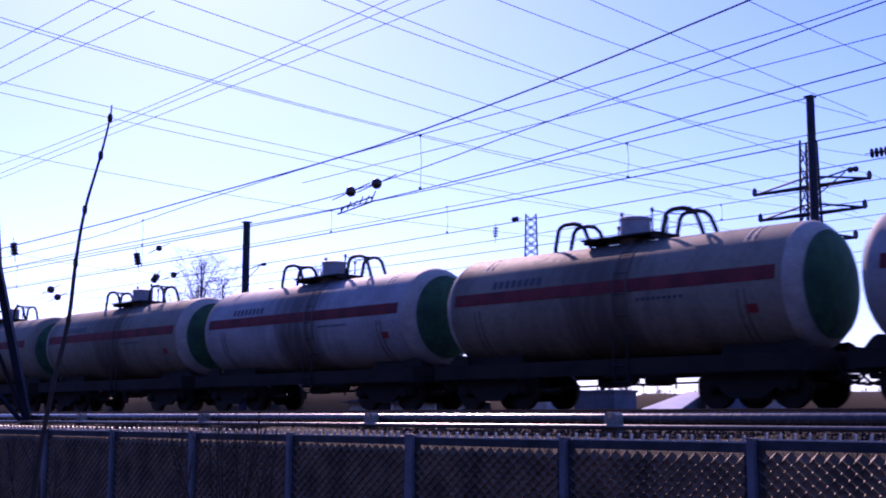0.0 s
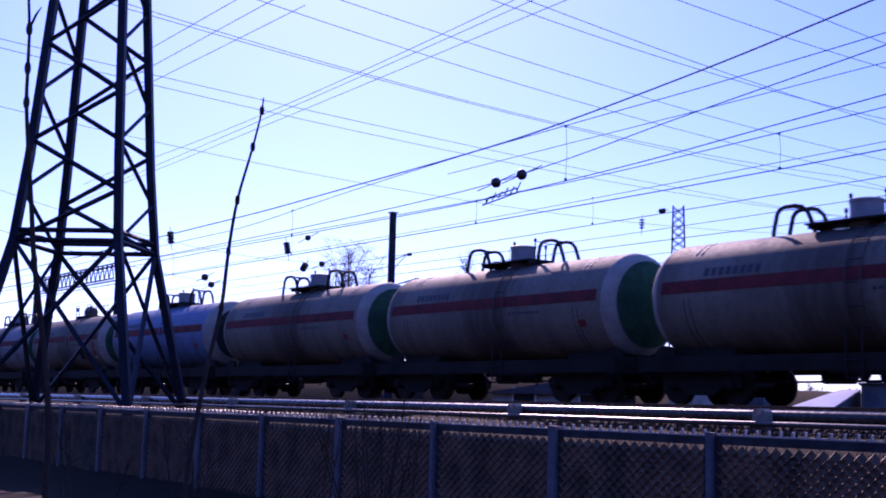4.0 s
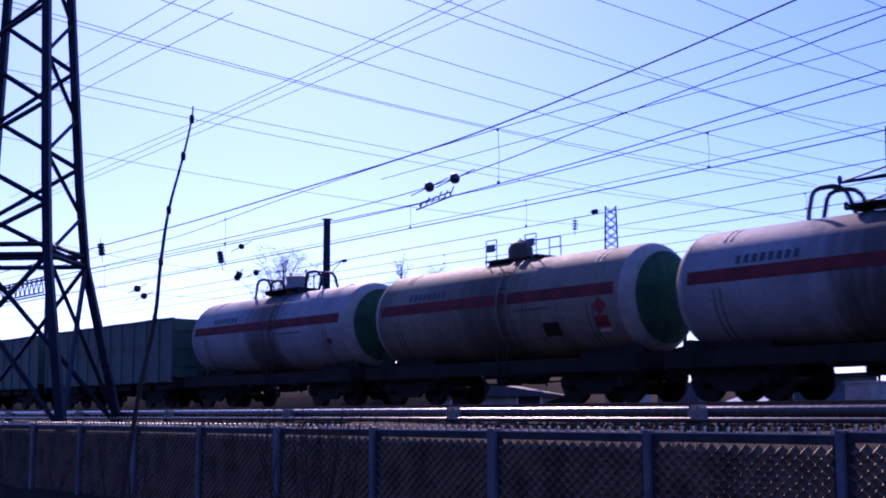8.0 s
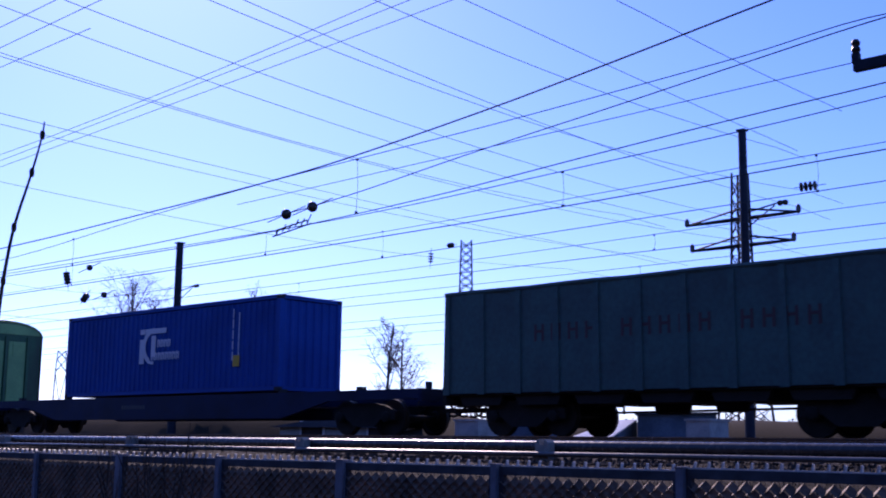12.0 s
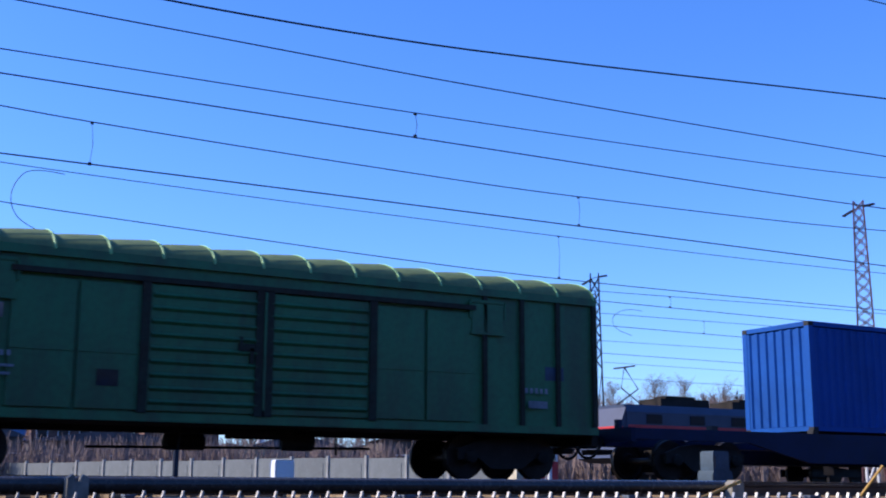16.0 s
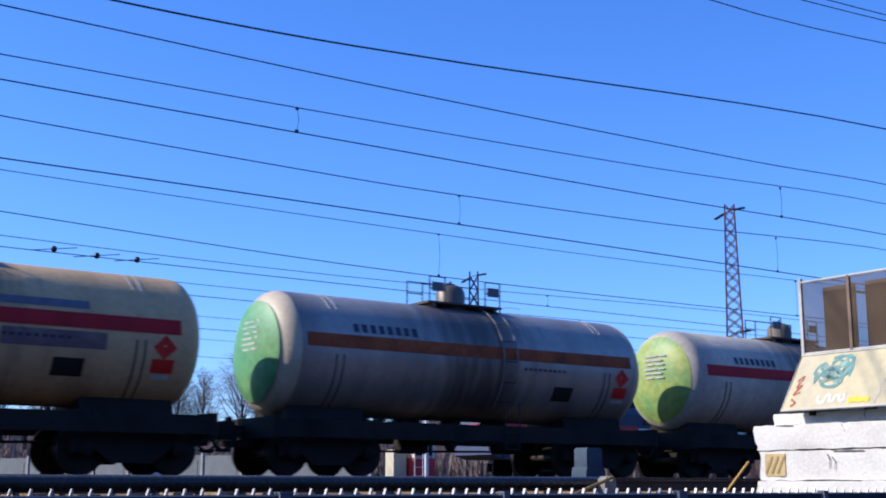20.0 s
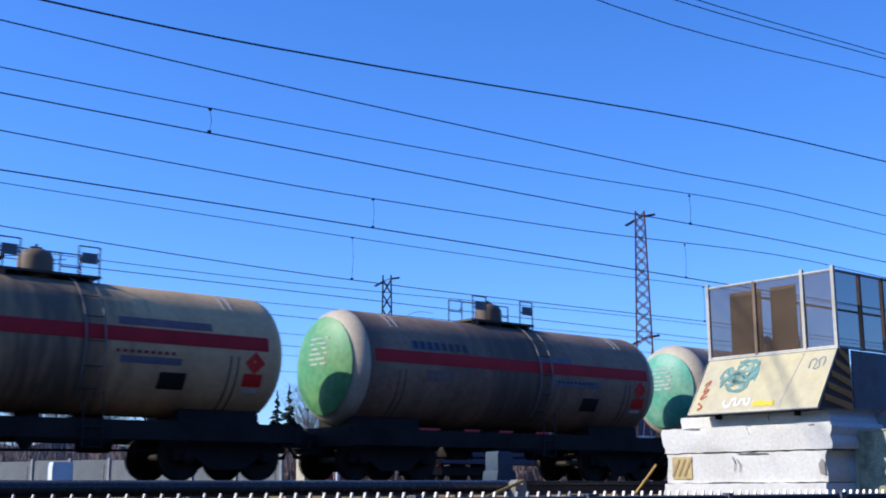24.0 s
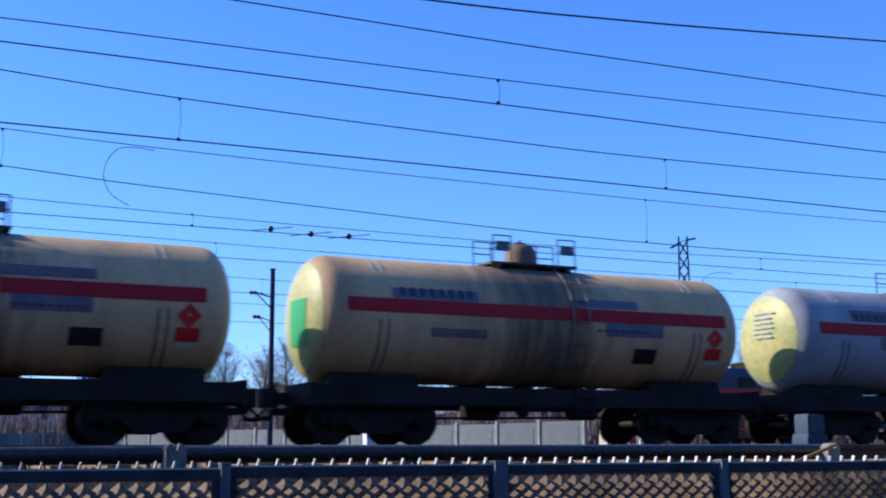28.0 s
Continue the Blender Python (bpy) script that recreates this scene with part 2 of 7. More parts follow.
def curved(x0, x1, a0, a1, r, zc, n=10, lift=0.006, m=2, thick=0.004):
    """A thin plate bent round the barrel, from angle a0 to a1 (degrees, 0 faces the near side, 90 is the top)."""
    pts, faces = [], []
    for i in range(m):
        x = x0 + (x1 - x0) * i / (m - 1)
        for j in range(n + 1):
            a = radians(a0 + (a1 - a0) * j / n)
            for q in (r + lift, r + lift + thick):
                pts.append((x, -q * math.cos(a), zc + q * math.sin(a)))
    w = 2 * (n + 1)
    for i in range(m - 1):
        for j in range(n):
            k = i * w + 2 * j
            faces += [(k + 1, k + 3, k + w + 3, k + w + 1), (k, k + w, k + w + 2, k + 2)]
        faces += [(i * w, i * w + 1, i * w + w + 1, i * w + w), (i * w + 2 * n, i * w + w + 2 * n, i * w + w + 2 * n + 1, i * w + 2 * n + 1)]
    for j in range(n):
        k = 2 * j
        faces += [(k, k + 2, k + 3, k + 1)]
        k += (m - 1) * w
        faces += [(k, k + 1, k + 3, k + 2)]
    return Shape().face_set(pts, faces)


def dish(q, depth=0.62):
    """How far a dished end lies back at q of its radius: a flat crown and a tight knuckle."""
    return depth * (1 - (1 - min(q, 1.0) ** 2.3) ** (1 / 2.3))


def head_profile(half, r, depth=0.62, upto=1.0, lift=0.0):
    """Half profile of a dished end, from its middle outwards."""
    out = []
    for k in range(0, 15):
        q = math.sin(k * math.pi / 28 * upto)
        out.append((-half - lift + dish(q, depth), max(0.004, (r + lift) * q)))
    return out


def barrel_shape(half, r, zc):
    p = head_profile(half, r)
    return Shape().turned(p + [(-x, q) for x, q in reversed(p)], (0, 0, zc), n=48)


def cap_shape(side, half, r, zc, upto):
    p = head_profile(half, r, upto=upto, lift=0.006)
    p = [(x * -side, q) for x, q in p]
    return Shape().turned(p + [(p[-1][0] - 0.012 * side, p[-1][1] - 0.002)], (0, 0, zc), n=40)


def wheel_shape():
    return Shape().turned([(-.065, .20), (-.065, .40), (-.055, .475), (.05, .480), (.065, .505), (.085, .505), (.085, .42), (.03, .38), (.02, .22), (.09, .18), (.09, .10)], (0, 0, 0), "y", 28)


def bogie(parent, x):
    """Two axles in cast side frames, with springs and axle boxes."""
    b = part("bogie", shared("bogie", DARK, lambda: Shape().box(0, 0, .62, .5, 2.1, .30).box(0, 0, .86, .42, .42, .2)), DARK, parent, at=pose(x, 0, 0))
    for sy in (-1, 1):
        def side():
            s = Shape().prism([(-1.24, .64), (-.80, .80), (-.35, .86), (.35, .86), (.80, .80), (1.24, .64), (1.22, .40), (.74, .46), (.40, .22), (-.40, .22), (-.74, .46), (-1.22, .40)], "y", -.06, .06)
            for k in (-.15, 0, .15):
                s.tube([(k, 0, .32), (k, 0, .62)], .055, 8)
            return s
        part("side_frame", shared("side_frame", DARK, side, 30), DARK, b, at=pose(0, sy * 1.02, 0))
        for wx in (-.925, .925):
            part("wheel", shared("wheel", WHEEL, wheel_shape), WHEEL, b, at=pose(wx, sy * .80, .478, 0, 0, 0 if sy < 0 else 180))
            part("axle_box", shared("axle_box", DARK, lambda: Shape().turned([(-.13, .11), (-.11, .14), (.12, .15)], (0, 0, 0), "y", 12)), DARK, b, at=pose(wx, sy * 1.05, .478, 0, 0, 0 if sy < 0 else 180))
    for wx in (-.40, .40):
        part("brake_beam", shared("brake_beam", DARK, lambda: Shape().prism([(-.07, .36), (.07, .36), (.04, .74), (-.04, .74)], "y", -.72, .72), 0), DARK, b, at=pose(wx, 0, 0))
    for wx in (-.925, .925):
        part("axle", shared("axle", WHEEL, lambda: Shape().tube([(0, -.8, 0), (0, .8, 0)], .08, 10)), WHEEL, b, at=pose(wx, 0, .478))
    return b


def couplers(t, half):
    for s in (-1, 1):
        at = pose(s * (half - .28), 0, 0, 0, 0, 0 if s > 0 else 180)
        part("coupler", shared("coupler", DARK, lambda: Shape().box(-.25, 0, .93, .6, .24, .24).box(.14, .03, .93, .28, .42, .38).box(.05, 0, 1.16, .12, .12, .12)), DARK, t, at=at)
        part("coupler_support", shared("coupler_support", DARK, lambda: Shape().prism([(-.42, .72), (.10, .72), (.05, .60), (-.36, .60)], "y", -.30, .30)), DARK, t, at=at)
        part("uncoupling_lever", shared("uncoupling_lever", DARK, lambda: Shape().tube([(-.28, -1.35, .70), (-.24, -1.3, .98), (-.20, -.2, 1.02), (.05, 0, 1.12)], .022, 6)), DARK, t, at=at)
        for hy in (-.42, .38):
            part("brake_hose", shared("brake_hose", DARK, lambda: Shape().tube([(-.35, 0, .95), (-.22, 0, .74), (-.05, .02, .56), (.12, .05, .50), (.26, .1, .52)], .034, 7)), DARK, t, at=pose(s * half, s * hy, 0, 0, 0, 0 if s > 0 else 180))


def bars(x0, z0, size, n, gap, y=0.0):
    """Unreadable lettering as a row of upright bars."""
    s = Shape()
    for k in range(n):
        h = size * (1.0 if k % 3 else 0.9)
        s.box(x0 + k * gap, y, z0, gap * 0.55, .004, h)
    return s


def underframe(t, half, colour, drop=0.0):
    part("centre_sill", shared("centre_sill_%.1f" % half, colour, lambda: Shape().box(0, 0, 1.0, 2 * half, .46, .30)), colour, t)
    for s in (-1, 1):
        part("side_sill", shared("side_sill_%.1f" % half, colour, lambda: Shape().box(0, 0, 1.14, 2 * half, .12, .20 + drop)), colour, t, at=pose(0, s * 1.38, -drop))
        part("headstock", shared("headstock", colour, lambda: Shape().box(0, 0, .98, .14, 2.9, .44)), colour, t, at=pose(s * half, 0, 0))
    part("brake_cylinder", shared("brake_cylinder", DARK, lambda: Shape().turned([(-.35, .12), (-.33, .19), (.30, .19), (.36, .08)], (0, -.55, .72), "x", 16)), DARK, t, at=pose(1.2, 0, 0))
    part("air_reservoir", shared("air_reservoir", DARK, lambda: Shape().turned([(-.45, .06), (-.40, .17), (.40, .17), (.45, .06)], (0, .35, .70), "x", 14)), DARK, t, at=pose(-.9, 0, 0))
    part("brake_rigging", shared("brake_rigging", DARK, lambda: Shape().tube([(-3, -.2, .55), (3, -.2, .62)], .03, 6).tube([(-1.4, -.9, .5), (-1.4, -.9, .95)], .03, 6).tube([(1.9, -.9, .45), (1.9, -.9, .95)], .03, 6).box(0.3, -.7, .82, 1.4, .08, .16)), DARK, t)


def tank_wagon(u, colour, stripe, cap, rim=None, top="platform", label="", cap_upto=0.62, half=5.37, r=BARREL_R, zc=BARREL_Z, wagon_half=5.75, patch=None, smears=0):
    """A four-axle tank wagon: barrel on an underframe, dome, walkway or hoops, ladders, bands and markings."""
    t = thing("tank_wagon", label, "tank wagon", "wagons of the train", at=pose(u, TRACK_Y, 0))
    key = "%.2f_%.2f_%.2f" % (half, r, zc)
    barrel = part("barrel", shared("barrel_" + key, colour, lambda: barrel_shape(half, r, zc), 50), colour, t)
    for s in (-1, 1):
        if rim and (top != "low" or s < 0):
            part("head_rim", shared("head_rim_%d" % s + key, rim, lambda: cap_shape(s, half, r, zc, 0.96), 60), rim, barrel, "pale rim of the dished end")
        if cap and (top != "low" or s < 0):
            part("head_paint", shared("head_paint_%d_%.2f_%d" % (s, cap_upto, 1 if rim else 0) + key, cap, lambda: cap_shape(s, half + (.03 if rim else 0), r + (.03 if rim else 0), zc, cap_upto), 60), cap, barrel, "painted round panel on the dished end")
        if patch:
            part("head_patch", shared("head_patch_" + key, patch, lambda: bent_patch(half, r, zc, -.66, .14, -.62, .34)), patch, barrel, "bright painted square on the dished end", at=pose(0, 0, 0, 0, 0, 0 if s < 0 else 180))
        if cap and not patch and cap.name.startswith("head") and (top != "low" or s < 0):
            def rows_of_bars():
                q = Shape()
                for k in range(6):
                    z = .02 + k * .12
                    for y0, y1 in (((-.42, -.10), (-.04, .22)), ((-.36, .05), (.10, .30)), ((-.45, -.2), (-.15, .28)))[k % 3]:
                        x = -half - .034 + dish(math.hypot(z, (y0 + y1) / 2) / r)
                        q.box(x, (y0 + y1) / 2, zc + z, .012, y1 - y0, .045)
                return q
            part("lettering", shared("head_lettering_" + key, PALE_INK, rows_of_bars), PALE_INK, barrel, at=pose(0, 0, 0, 0, 0, 0 if s < 0 else 180))
        if stripe:
            sign = SIGN_FADED if stripe.name.startswith("faded_dark") else SIGN_RED
            part("stripe", shared("stripe_" + key, stripe, lambda: curved(-4.7 * half / 5.4, 4.7 * half / 5.4, 2, 14.5, r, zc, 4, m=6)), stripe, barrel, at=pose(0, 0, 0, 0, 0, 0 if s < 0 else 180))
            if top == "hoops":
                part("warning_plate", shared("warning_plate_low_" + key, sign, lambda: curved(4.06, 4.36, -26, -18, r, zc, 4)), sign, barrel, at=pose(0, 0, 0, 0, 0, 0 if s < 0 else 180))
            else:
                part("warning_diamond", shared("warning_diamond_" + key, sign, lambda: diamond(r, zc)), sign, barrel, at=pose(s * 0, 0, 0, 0, 0, 0 if s < 0 else 180))
                part("warning_plate", shared("warning_plate_" + key, sign, lambda: curved(4.12, 4.58, -31, -19, r, zc, 4)), sign, barrel, at=pose(0, 0, 0, 0, 0, 0 if s < 0 else 180))
                part("marking_plate", shared("marking_plate_" + key, PALE_INK, lambda: curved(4.16, 4.54, -37, -33, r, zc, 3)), PALE_INK, barrel, at=pose(0, 0, 0, 0, 0, 0 if s < 0 else 180))
        else:
            for x0, x1, a0, a1 in ((1.0, 3.1, 17, 24), (1.7, 3.2, 9, 15), (3.7, 4.5, 7, 21)):
                part("marking_panel", shared("marking_panel_%.1f_" % x0 + key, TEAL_PANEL, lambda: curved(x0, x1, a0, a1, r, zc, 4)), TEAL_PANEL, barrel, at=pose(0, 0, 0, 0, 0, 0 if s < 0 else 180))
            for x0, x1, a0, a1 in ((1.75, 2.15, 33, 42), (2.2, 2.6, 33, 42), (2.65, 3.1, 33, 42), (1.7, 3.2, 29, 31.5)):
                part("emblem_bar", shared("emblem_bar_%.2f_" % x0 + key, DULL_INK, lambda: curved(x0, x1, a0, a1, r, zc, 4)), DULL_INK, barrel, "plain pale block of a worn emblem", at=pose(0, 0, 0, 0, 0, 0 if s < 0 else 180))
        for bx in (-.72, .72):
            for d in (-.09, .09):
                part("tank_band", shared("tank_band_" + key, BAND, lambda: curved(-.018, .018, -62, -4, r, zc, 12, .003, 2, .008)), BAND, t, at=pose(bx * half + d, 0, 0, 0, 0, 0 if s < 0 else 180))
                part("band_end", shared("band_end_" + key, PALE_INK, lambda: curved(-.018, .018, 42, 74, r, zc, 8, .003, 2, .008)), PALE_INK, t, at=pose(bx * half + d, 0, 0, 0, 0, 0 if s < 0 else 180))
        ink = DARK_INK if colour.name != "brown_black_tank" else PALE_INK
        low_ink = SIGN_FADED if smears % 3 == 1 else ink
        for k in range(8):
            part("number_marking", shared("number_marking_" + key, ink, lambda: tilted_bars(r, zc, 1, -3.5, 22, .15, .22)), ink, barrel, at=pose(-s * k * .22, 0, 0, 0, 0, 0 if s < 0 else 180))
        part("stencil_marking", shared("stencil_marking_" + key, low_ink, lambda: tilted_bars(r, zc, 9, 1.2, -6, .05, .15)), low_ink, barrel, at=pose(0, 0, 0, 0, 0, 0 if s < 0 else 180))["kind"] = "stuff"
        if top != "hoops":
            part("data_plate", shared("data_plate_" + key, DARK, lambda: curved(2.2, 2.8, -38, -22, r, zc, 4)), DARK, barrel, at=pose(0, 0, 0, 0, 0, 0 if s < 0 else 180))
        part("saddle", shared("saddle_" + key, DARK, lambda: Shape().prism([(-.80, 1.06), (-.70, zc - r + .17), (-.3, zc - r + .05), (.3, zc - r + .05), (.70, zc - r + .17), (.80, 1.06)], "x", -.95, .95), 20), DARK, t, at=pose(s * half * .72, 0, 0))
        part("sill_bracket", shared("sill_bracket_" + key, DARK, lambda: Shape().box(0, 0, 1.22, .55, .3, .34).box(-.35, 0, 1.16, .1, .2, .2)), DARK, t, at=pose(s * 1.25, 0, 0))
    rnd = random.Random(smears * 7 + 3)
    for k in range(4 if smears else 0):             # places where old scrawls were painted over
        x0, a0, ln = (-3.4, .9, -3.0, 1.2)[k] + rnd.uniform(-.4, .4), (17, 17, -16, -13)[k] + rnd.uniform(-3, 3), rnd.uniform(.8, 2.2)
        part("overpainted_patch", curved(x0, x0 + ln, a0, a0 + rnd.uniform(6, 14), r, zc, 4, .003), (OVERPAINT, OVERPAINT_WARM)[(k + smears) % 3 // 2], barrel, "roughly overpainted patch")
    for s in (-1, 1):
        if top != "low":
            for lx in (.55, .95):
                part("ladder_rail", shared("ladder_rail_" + key, colour if top == "hoops" else LADDER, lambda: curved(-.014, .014, -48, 80, r, zc, 24, .05, 2, .022)), colour if top == "hoops" else LADDER, t, at=pose(lx * (1 if s < 0 else -1), 0, 0, 0, 0, 0 if s < 0 else 180))
            for k in range(6):
                a = radians(-40 + 20 * k)
                q = r + .06
                part("rung", shared("rung", STEEL, lambda: Shape().tube([(-.2, 0, 0), (.2, 0, 0)], .010, 6)), STEEL, t, at=pose((.75) * (1 if s < 0 else -1), s * q * math.cos(a), zc + q * math.sin(a)))
            part("ladder_foot", shared("ladder_foot", STEEL, lambda: Shape().tube([(-.2, 0, .6), (-.2, 0, 1.7)], .018, 6).tube([(.2, 0, .6), (.2, 0, 1.7)], .018, 6).tube([(-.2, 0, .62), (.2, 0, .62)], .016, 6).tube([(-.2, 0, 1.0), (.2, 0, 1.0)], .016, 6)), STEEL, t, at=pose((.75) * (1 if s < 0 else -1), s * 1.46, 0))
    zt = zc + r
    if top == "platform":
        part("dome", shared("dome_" + key, colour, lambda: Shape().turned([(-.08, .36), (.38, .36), (.50, .30), (.56, .20), (.59, .03)], (0, 0, zt), "z", 24)), colour, t)
        part("dome_bolt", shared("dome_bolt_" + key, STEEL, lambda: Shape().tube([(-.12, 0, zt + .60), (.12, 0, zt + .60)], .03, 6).tube([(0, 0, zt + .5), (0, 0, zt + .68)], .03, 6)), STEEL, t)
        part("walkway", shared("walkway_" + key, WALKWAY, lambda: Shape().box(.1, 0, zt + .05, 2.2, 1.0, .05).box(-.8, 0, zt - .05, .06, 1.0, .18).box(1.0, 0, zt - .05, .06, 1.0, .18)), WALKWAY, t)
        for px in (-.95, -.50, .70, 1.15):
            for py in (-.48, .48):
                part("railing_post", shared("railing_post_" + key, STEEL, lambda: Shape().tube([(0, 0, zt - .12), (0, 0, zt + .66)], .017, 6)), STEEL, t, at=pose(px, py, 0))
        for x0 in (-.95, .70):
            for py in (-.48, .48):
                for rz in (.66, .38):
                    part("handrail", shared("handrail_" + key, STEEL, lambda: Shape().tube([(0, 0, zt), (.45, 0, zt)], .015, 6)), STEEL, t, at=pose(x0, py, rz))
        part("handrail", shared("handrail_long_" + key, STEEL, lambda: Shape().tube([(-.50, .48, zt + .66), (.70, .48, zt + .66)], .017, 6)), STEEL, t)
        for px in (-.72, .93):
            part("sign_board", shared("sign_board_" + key, DULL_INK, lambda: Shape().box(0, -.5, zt + .42, .34, .02, .22)), DULL_INK, t, at=pose(px, 0, 0))
    elif top == "hoops":
        part("dome", shared("hoop_dome_" + key, DOME_GREY, lambda: Shape().turned([(-.08, .38), (.54, .38), (.55, .40), (.61, .40), (.63, .36), (.63, .02)], (.14, 0, zt), "z", 24)), DOME_GREY, t, "pale grey upright dome")
        for vx, vy, v0, v1 in ((-.28, 0, .02, .82), (.58, .1, .02, .86), (.95, .2, -.05, .62), (-.62, .3, -.05, .55), (1.25, -.3, -.1, .45)):
            part("dome_valve", shared("hoop_valve_%.2f" % vx + key, STEEL, lambda: Shape().turned([(v0, .022), (v1 - .12, .022), (v1 - .1, .045), (v1 - .04, .045), (v1, .02)], (vx, vy, zt), "z", 8)), STEEL, t)
        part("walkway", shared("hoop_walkway_" + key, STEEL, lambda: Shape().box(.1, -.2, zt + .10, 2.3, 1.0, .04).box(-.95, -.2, zt + .04, .08, .9, .1).box(1.15, -.2, zt + .04, .08, .9, .1)), STEEL, t)
        part("handrail", shared("hoop_handrail_" + key, STEEL, lambda: Shape().tube([(.58, .1, zt + .78), (1.2, .1, zt + .62), (1.8, .1, zt + .55)], .014, 6)), STEEL, t)
        for hx in (-1.62, 1.76):
            for hy in (-.30, .30):
                part("hoop", shared("hoop_" + key, STEEL, lambda: Shape().tube([(-.62, 0, zt - .20), (-.60, 0, zt + .1), (-.50, 0, zt + .50), (-.42, 0, zt + .60), (-.28, 0, zt + .65), (.02, 0, zt + .65), (.22, 0, zt + .60), (.38, 0, zt + .46), (.54, 0, zt + .1), (.62, 0, zt - .18)], .052, 8)), STEEL, t, at=pose(hx, hy, 0))
            part("hoop_tie", shared("hoop_tie_" + key, STEEL, lambda: Shape().tube([(0, -.30, zt), (0, .30, zt)], .034, 6)), STEEL, t, at=pose(hx - .1, 0, .65))
    else:
        part("hatch", shared("low_hatch_" + key, STEEL, lambda: Shape().turned([(-.1, .34), (.10, .34), (.16, .25), (.2, .03)], (-.9, 0, zt), "z", 20)), STEEL, t)
        part("top_walkway", shared("low_walkway_" + key, STEEL, lambda: Shape().box(.2, 0, zt + .06, 2.4, .5, .04).tube([(-.8, -.24, zt + .18), (1.0, -.24, zt + .18)], .015, 6)), STEEL, t)
        part("relief_valve", shared("low_valve_" + key, STEEL, lambda: Shape().box(.85, 0, zt + .16, .22, .22, .3).tube([(1.1, -.1, zt + .25), (1.3, -.45, zt + .05), (1.45, -.85, zt - .35)], .03, 6).tube([(.6, 0, zt), (.6, 0, zt + .35)], .03, 6)), STEEL, t)
    part("drain_valve", shared("drain_valve_" + key, DARK, lambda: Shape().turned([(.62, .10), (.74, .16), (.95, .16), (1.0, .24), (1.42, .26)], (0, 0, 0), "z", 16)), DARK, t)
    long = half > 5.5
    underframe(t, wagon_half - (.18 if long else .35), DARK, .17)
    for s in (-1, 1):
        for y in (-1.0, 1.0):
            if long:
                part("end_bracket", shared("end_bracket", DARK, lambda: Shape().prism([(-.80, 1.12), (-.02, 1.12), (-.06, 1.20), (-.24, 1.40), (-.36, 1.46), (-.80, 1.40)], "y", -.05, .05), 20), DARK, t, at=pose(s * (wagon_half - .18), y, 0, 0, 0, 0 if s > 0 else 180))
    couplers(t, wagon_half + .28)
    for bx in (-3.9, 3.9):
        bogie(t, bx * (wagon_half / 5.75))
    MOVING.append(t)
    return t


def bent_patch(half, r, zc, y0, y1, z0, z1, n=7):
    """A painted square that follows the dished end."""
    pts, faces = [], []
    for lift in (.014, .020):
        for i in range(n):
            for j in range(n):
                y, z = y0 + (y1 - y0) * i / (n - 1), z0 + (z1 - z0) * j / (n - 1)
                pts.append((-half - lift + dish(math.hypot(y, z) / r), y, zc + z))
    for i in range(n - 1):
        for j in range(n - 1):
            a, b = i * n + j, n * n + i * n + j
            faces += [(a, a + 1, a + n + 1, a + n), (b, b + n, b + n + 1, b + 1)]
    return Shape().face_set(pts, faces)


def diamond(r, zc):
    """A warning square stood on its corner, bent to the barrel."""
    pts, faces = [], []
    c, h = 4.36, .24
    for lift in (.008, .013):
        for dx, da in ((0, 1), (h, 0), (0, -1), (-h, 0)):
            a = radians(-9 + da * math.degrees(h / r))
            pts.append((c + dx, -(r + lift + .006) * math.cos(a), zc + (r + lift + .006) * math.sin(a)))
    return Shape().face_set(pts, [(4, 5, 6, 7), (0, 3, 2, 1), (0, 1, 5, 4), (1, 2, 6, 5), (2, 3, 7, 6), (3, 0, 4, 7)])


def tilted_bars(r, zc, n, x0, angle, half_deg, gap):
    """Lettering on the barrel, as bars that lie on its curve."""
    s = Shape()
    for k in range(n):
        h = (8.5 if half_deg > .1 else 2.6)
        c = curved(x0 + k * gap, x0 + k * gap + gap * .58, angle - h * (.9 if k % 3 == 1 else 1) / 2, angle + h / 2, r, zc, 2)
        s.face_set(c.v, c.f)
    return s


# liveries
DOME_GREY = material("pale_grey_dome_paint", (0.36, 0.37, 0.39), 0.6, 0.0, 0.2, 7, 0.9, 0.05, gloss=0.25)
WALKWAY = material("rusty_walkway_steel", (0.13, 0.10, 0.08), 0.7, 0.0, 0.3, gloss=0.2)
BAND = material("worn_grey_band", (0.15, 0.14, 0.13), 0.6, 0, 0.3, gloss=0.2)
LADDER = material("worn_grey_ladder", (0.24, 0.22, 0.20), 0.55, 0.1, 0.25)
RED_STRIPE = material("faded_red_paint", (0.52, 0.022, 0.03), 0.6, 0, 0.14, 10, 1.5, 0.05, gloss=0.2)
ORANGE_STRIPE = material("dull_orange_paint", (0.42, 0.095, 0.03), 0.6, 0, 0.3, 10, 1.5, 0.05, gloss=0.2)
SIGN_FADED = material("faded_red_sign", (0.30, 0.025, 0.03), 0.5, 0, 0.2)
SIGN_RED = material("bright_red_sign", (0.70, 0.02, 0.02), 0.4, 0, 0.08)
PALE_INK = material("pale_stencil_paint", (0.62, 0.63, 0.60), 0.6, 0, 0.3)
DULL_INK = material("dull_grey_marking", (0.20, 0.26, 0.30), 0.6, 0, 0.3)
TEAL_PANEL = material("dull_teal_panel", (0.05, 0.085, 0.10), 0.5, 0, 0.3)
DARK_INK = material("dark_stencil_paint", (0.04, 0.05, 0.08), 0.6, 0, 0.3)
OVERPAINT = material("grey_blue_overpaint", (0.15, 0.165, 0.215), 0.6, 0, 0.3, 6, 2.0, 0.05, (0.21, 0.19, 0.18), gloss=0.2)
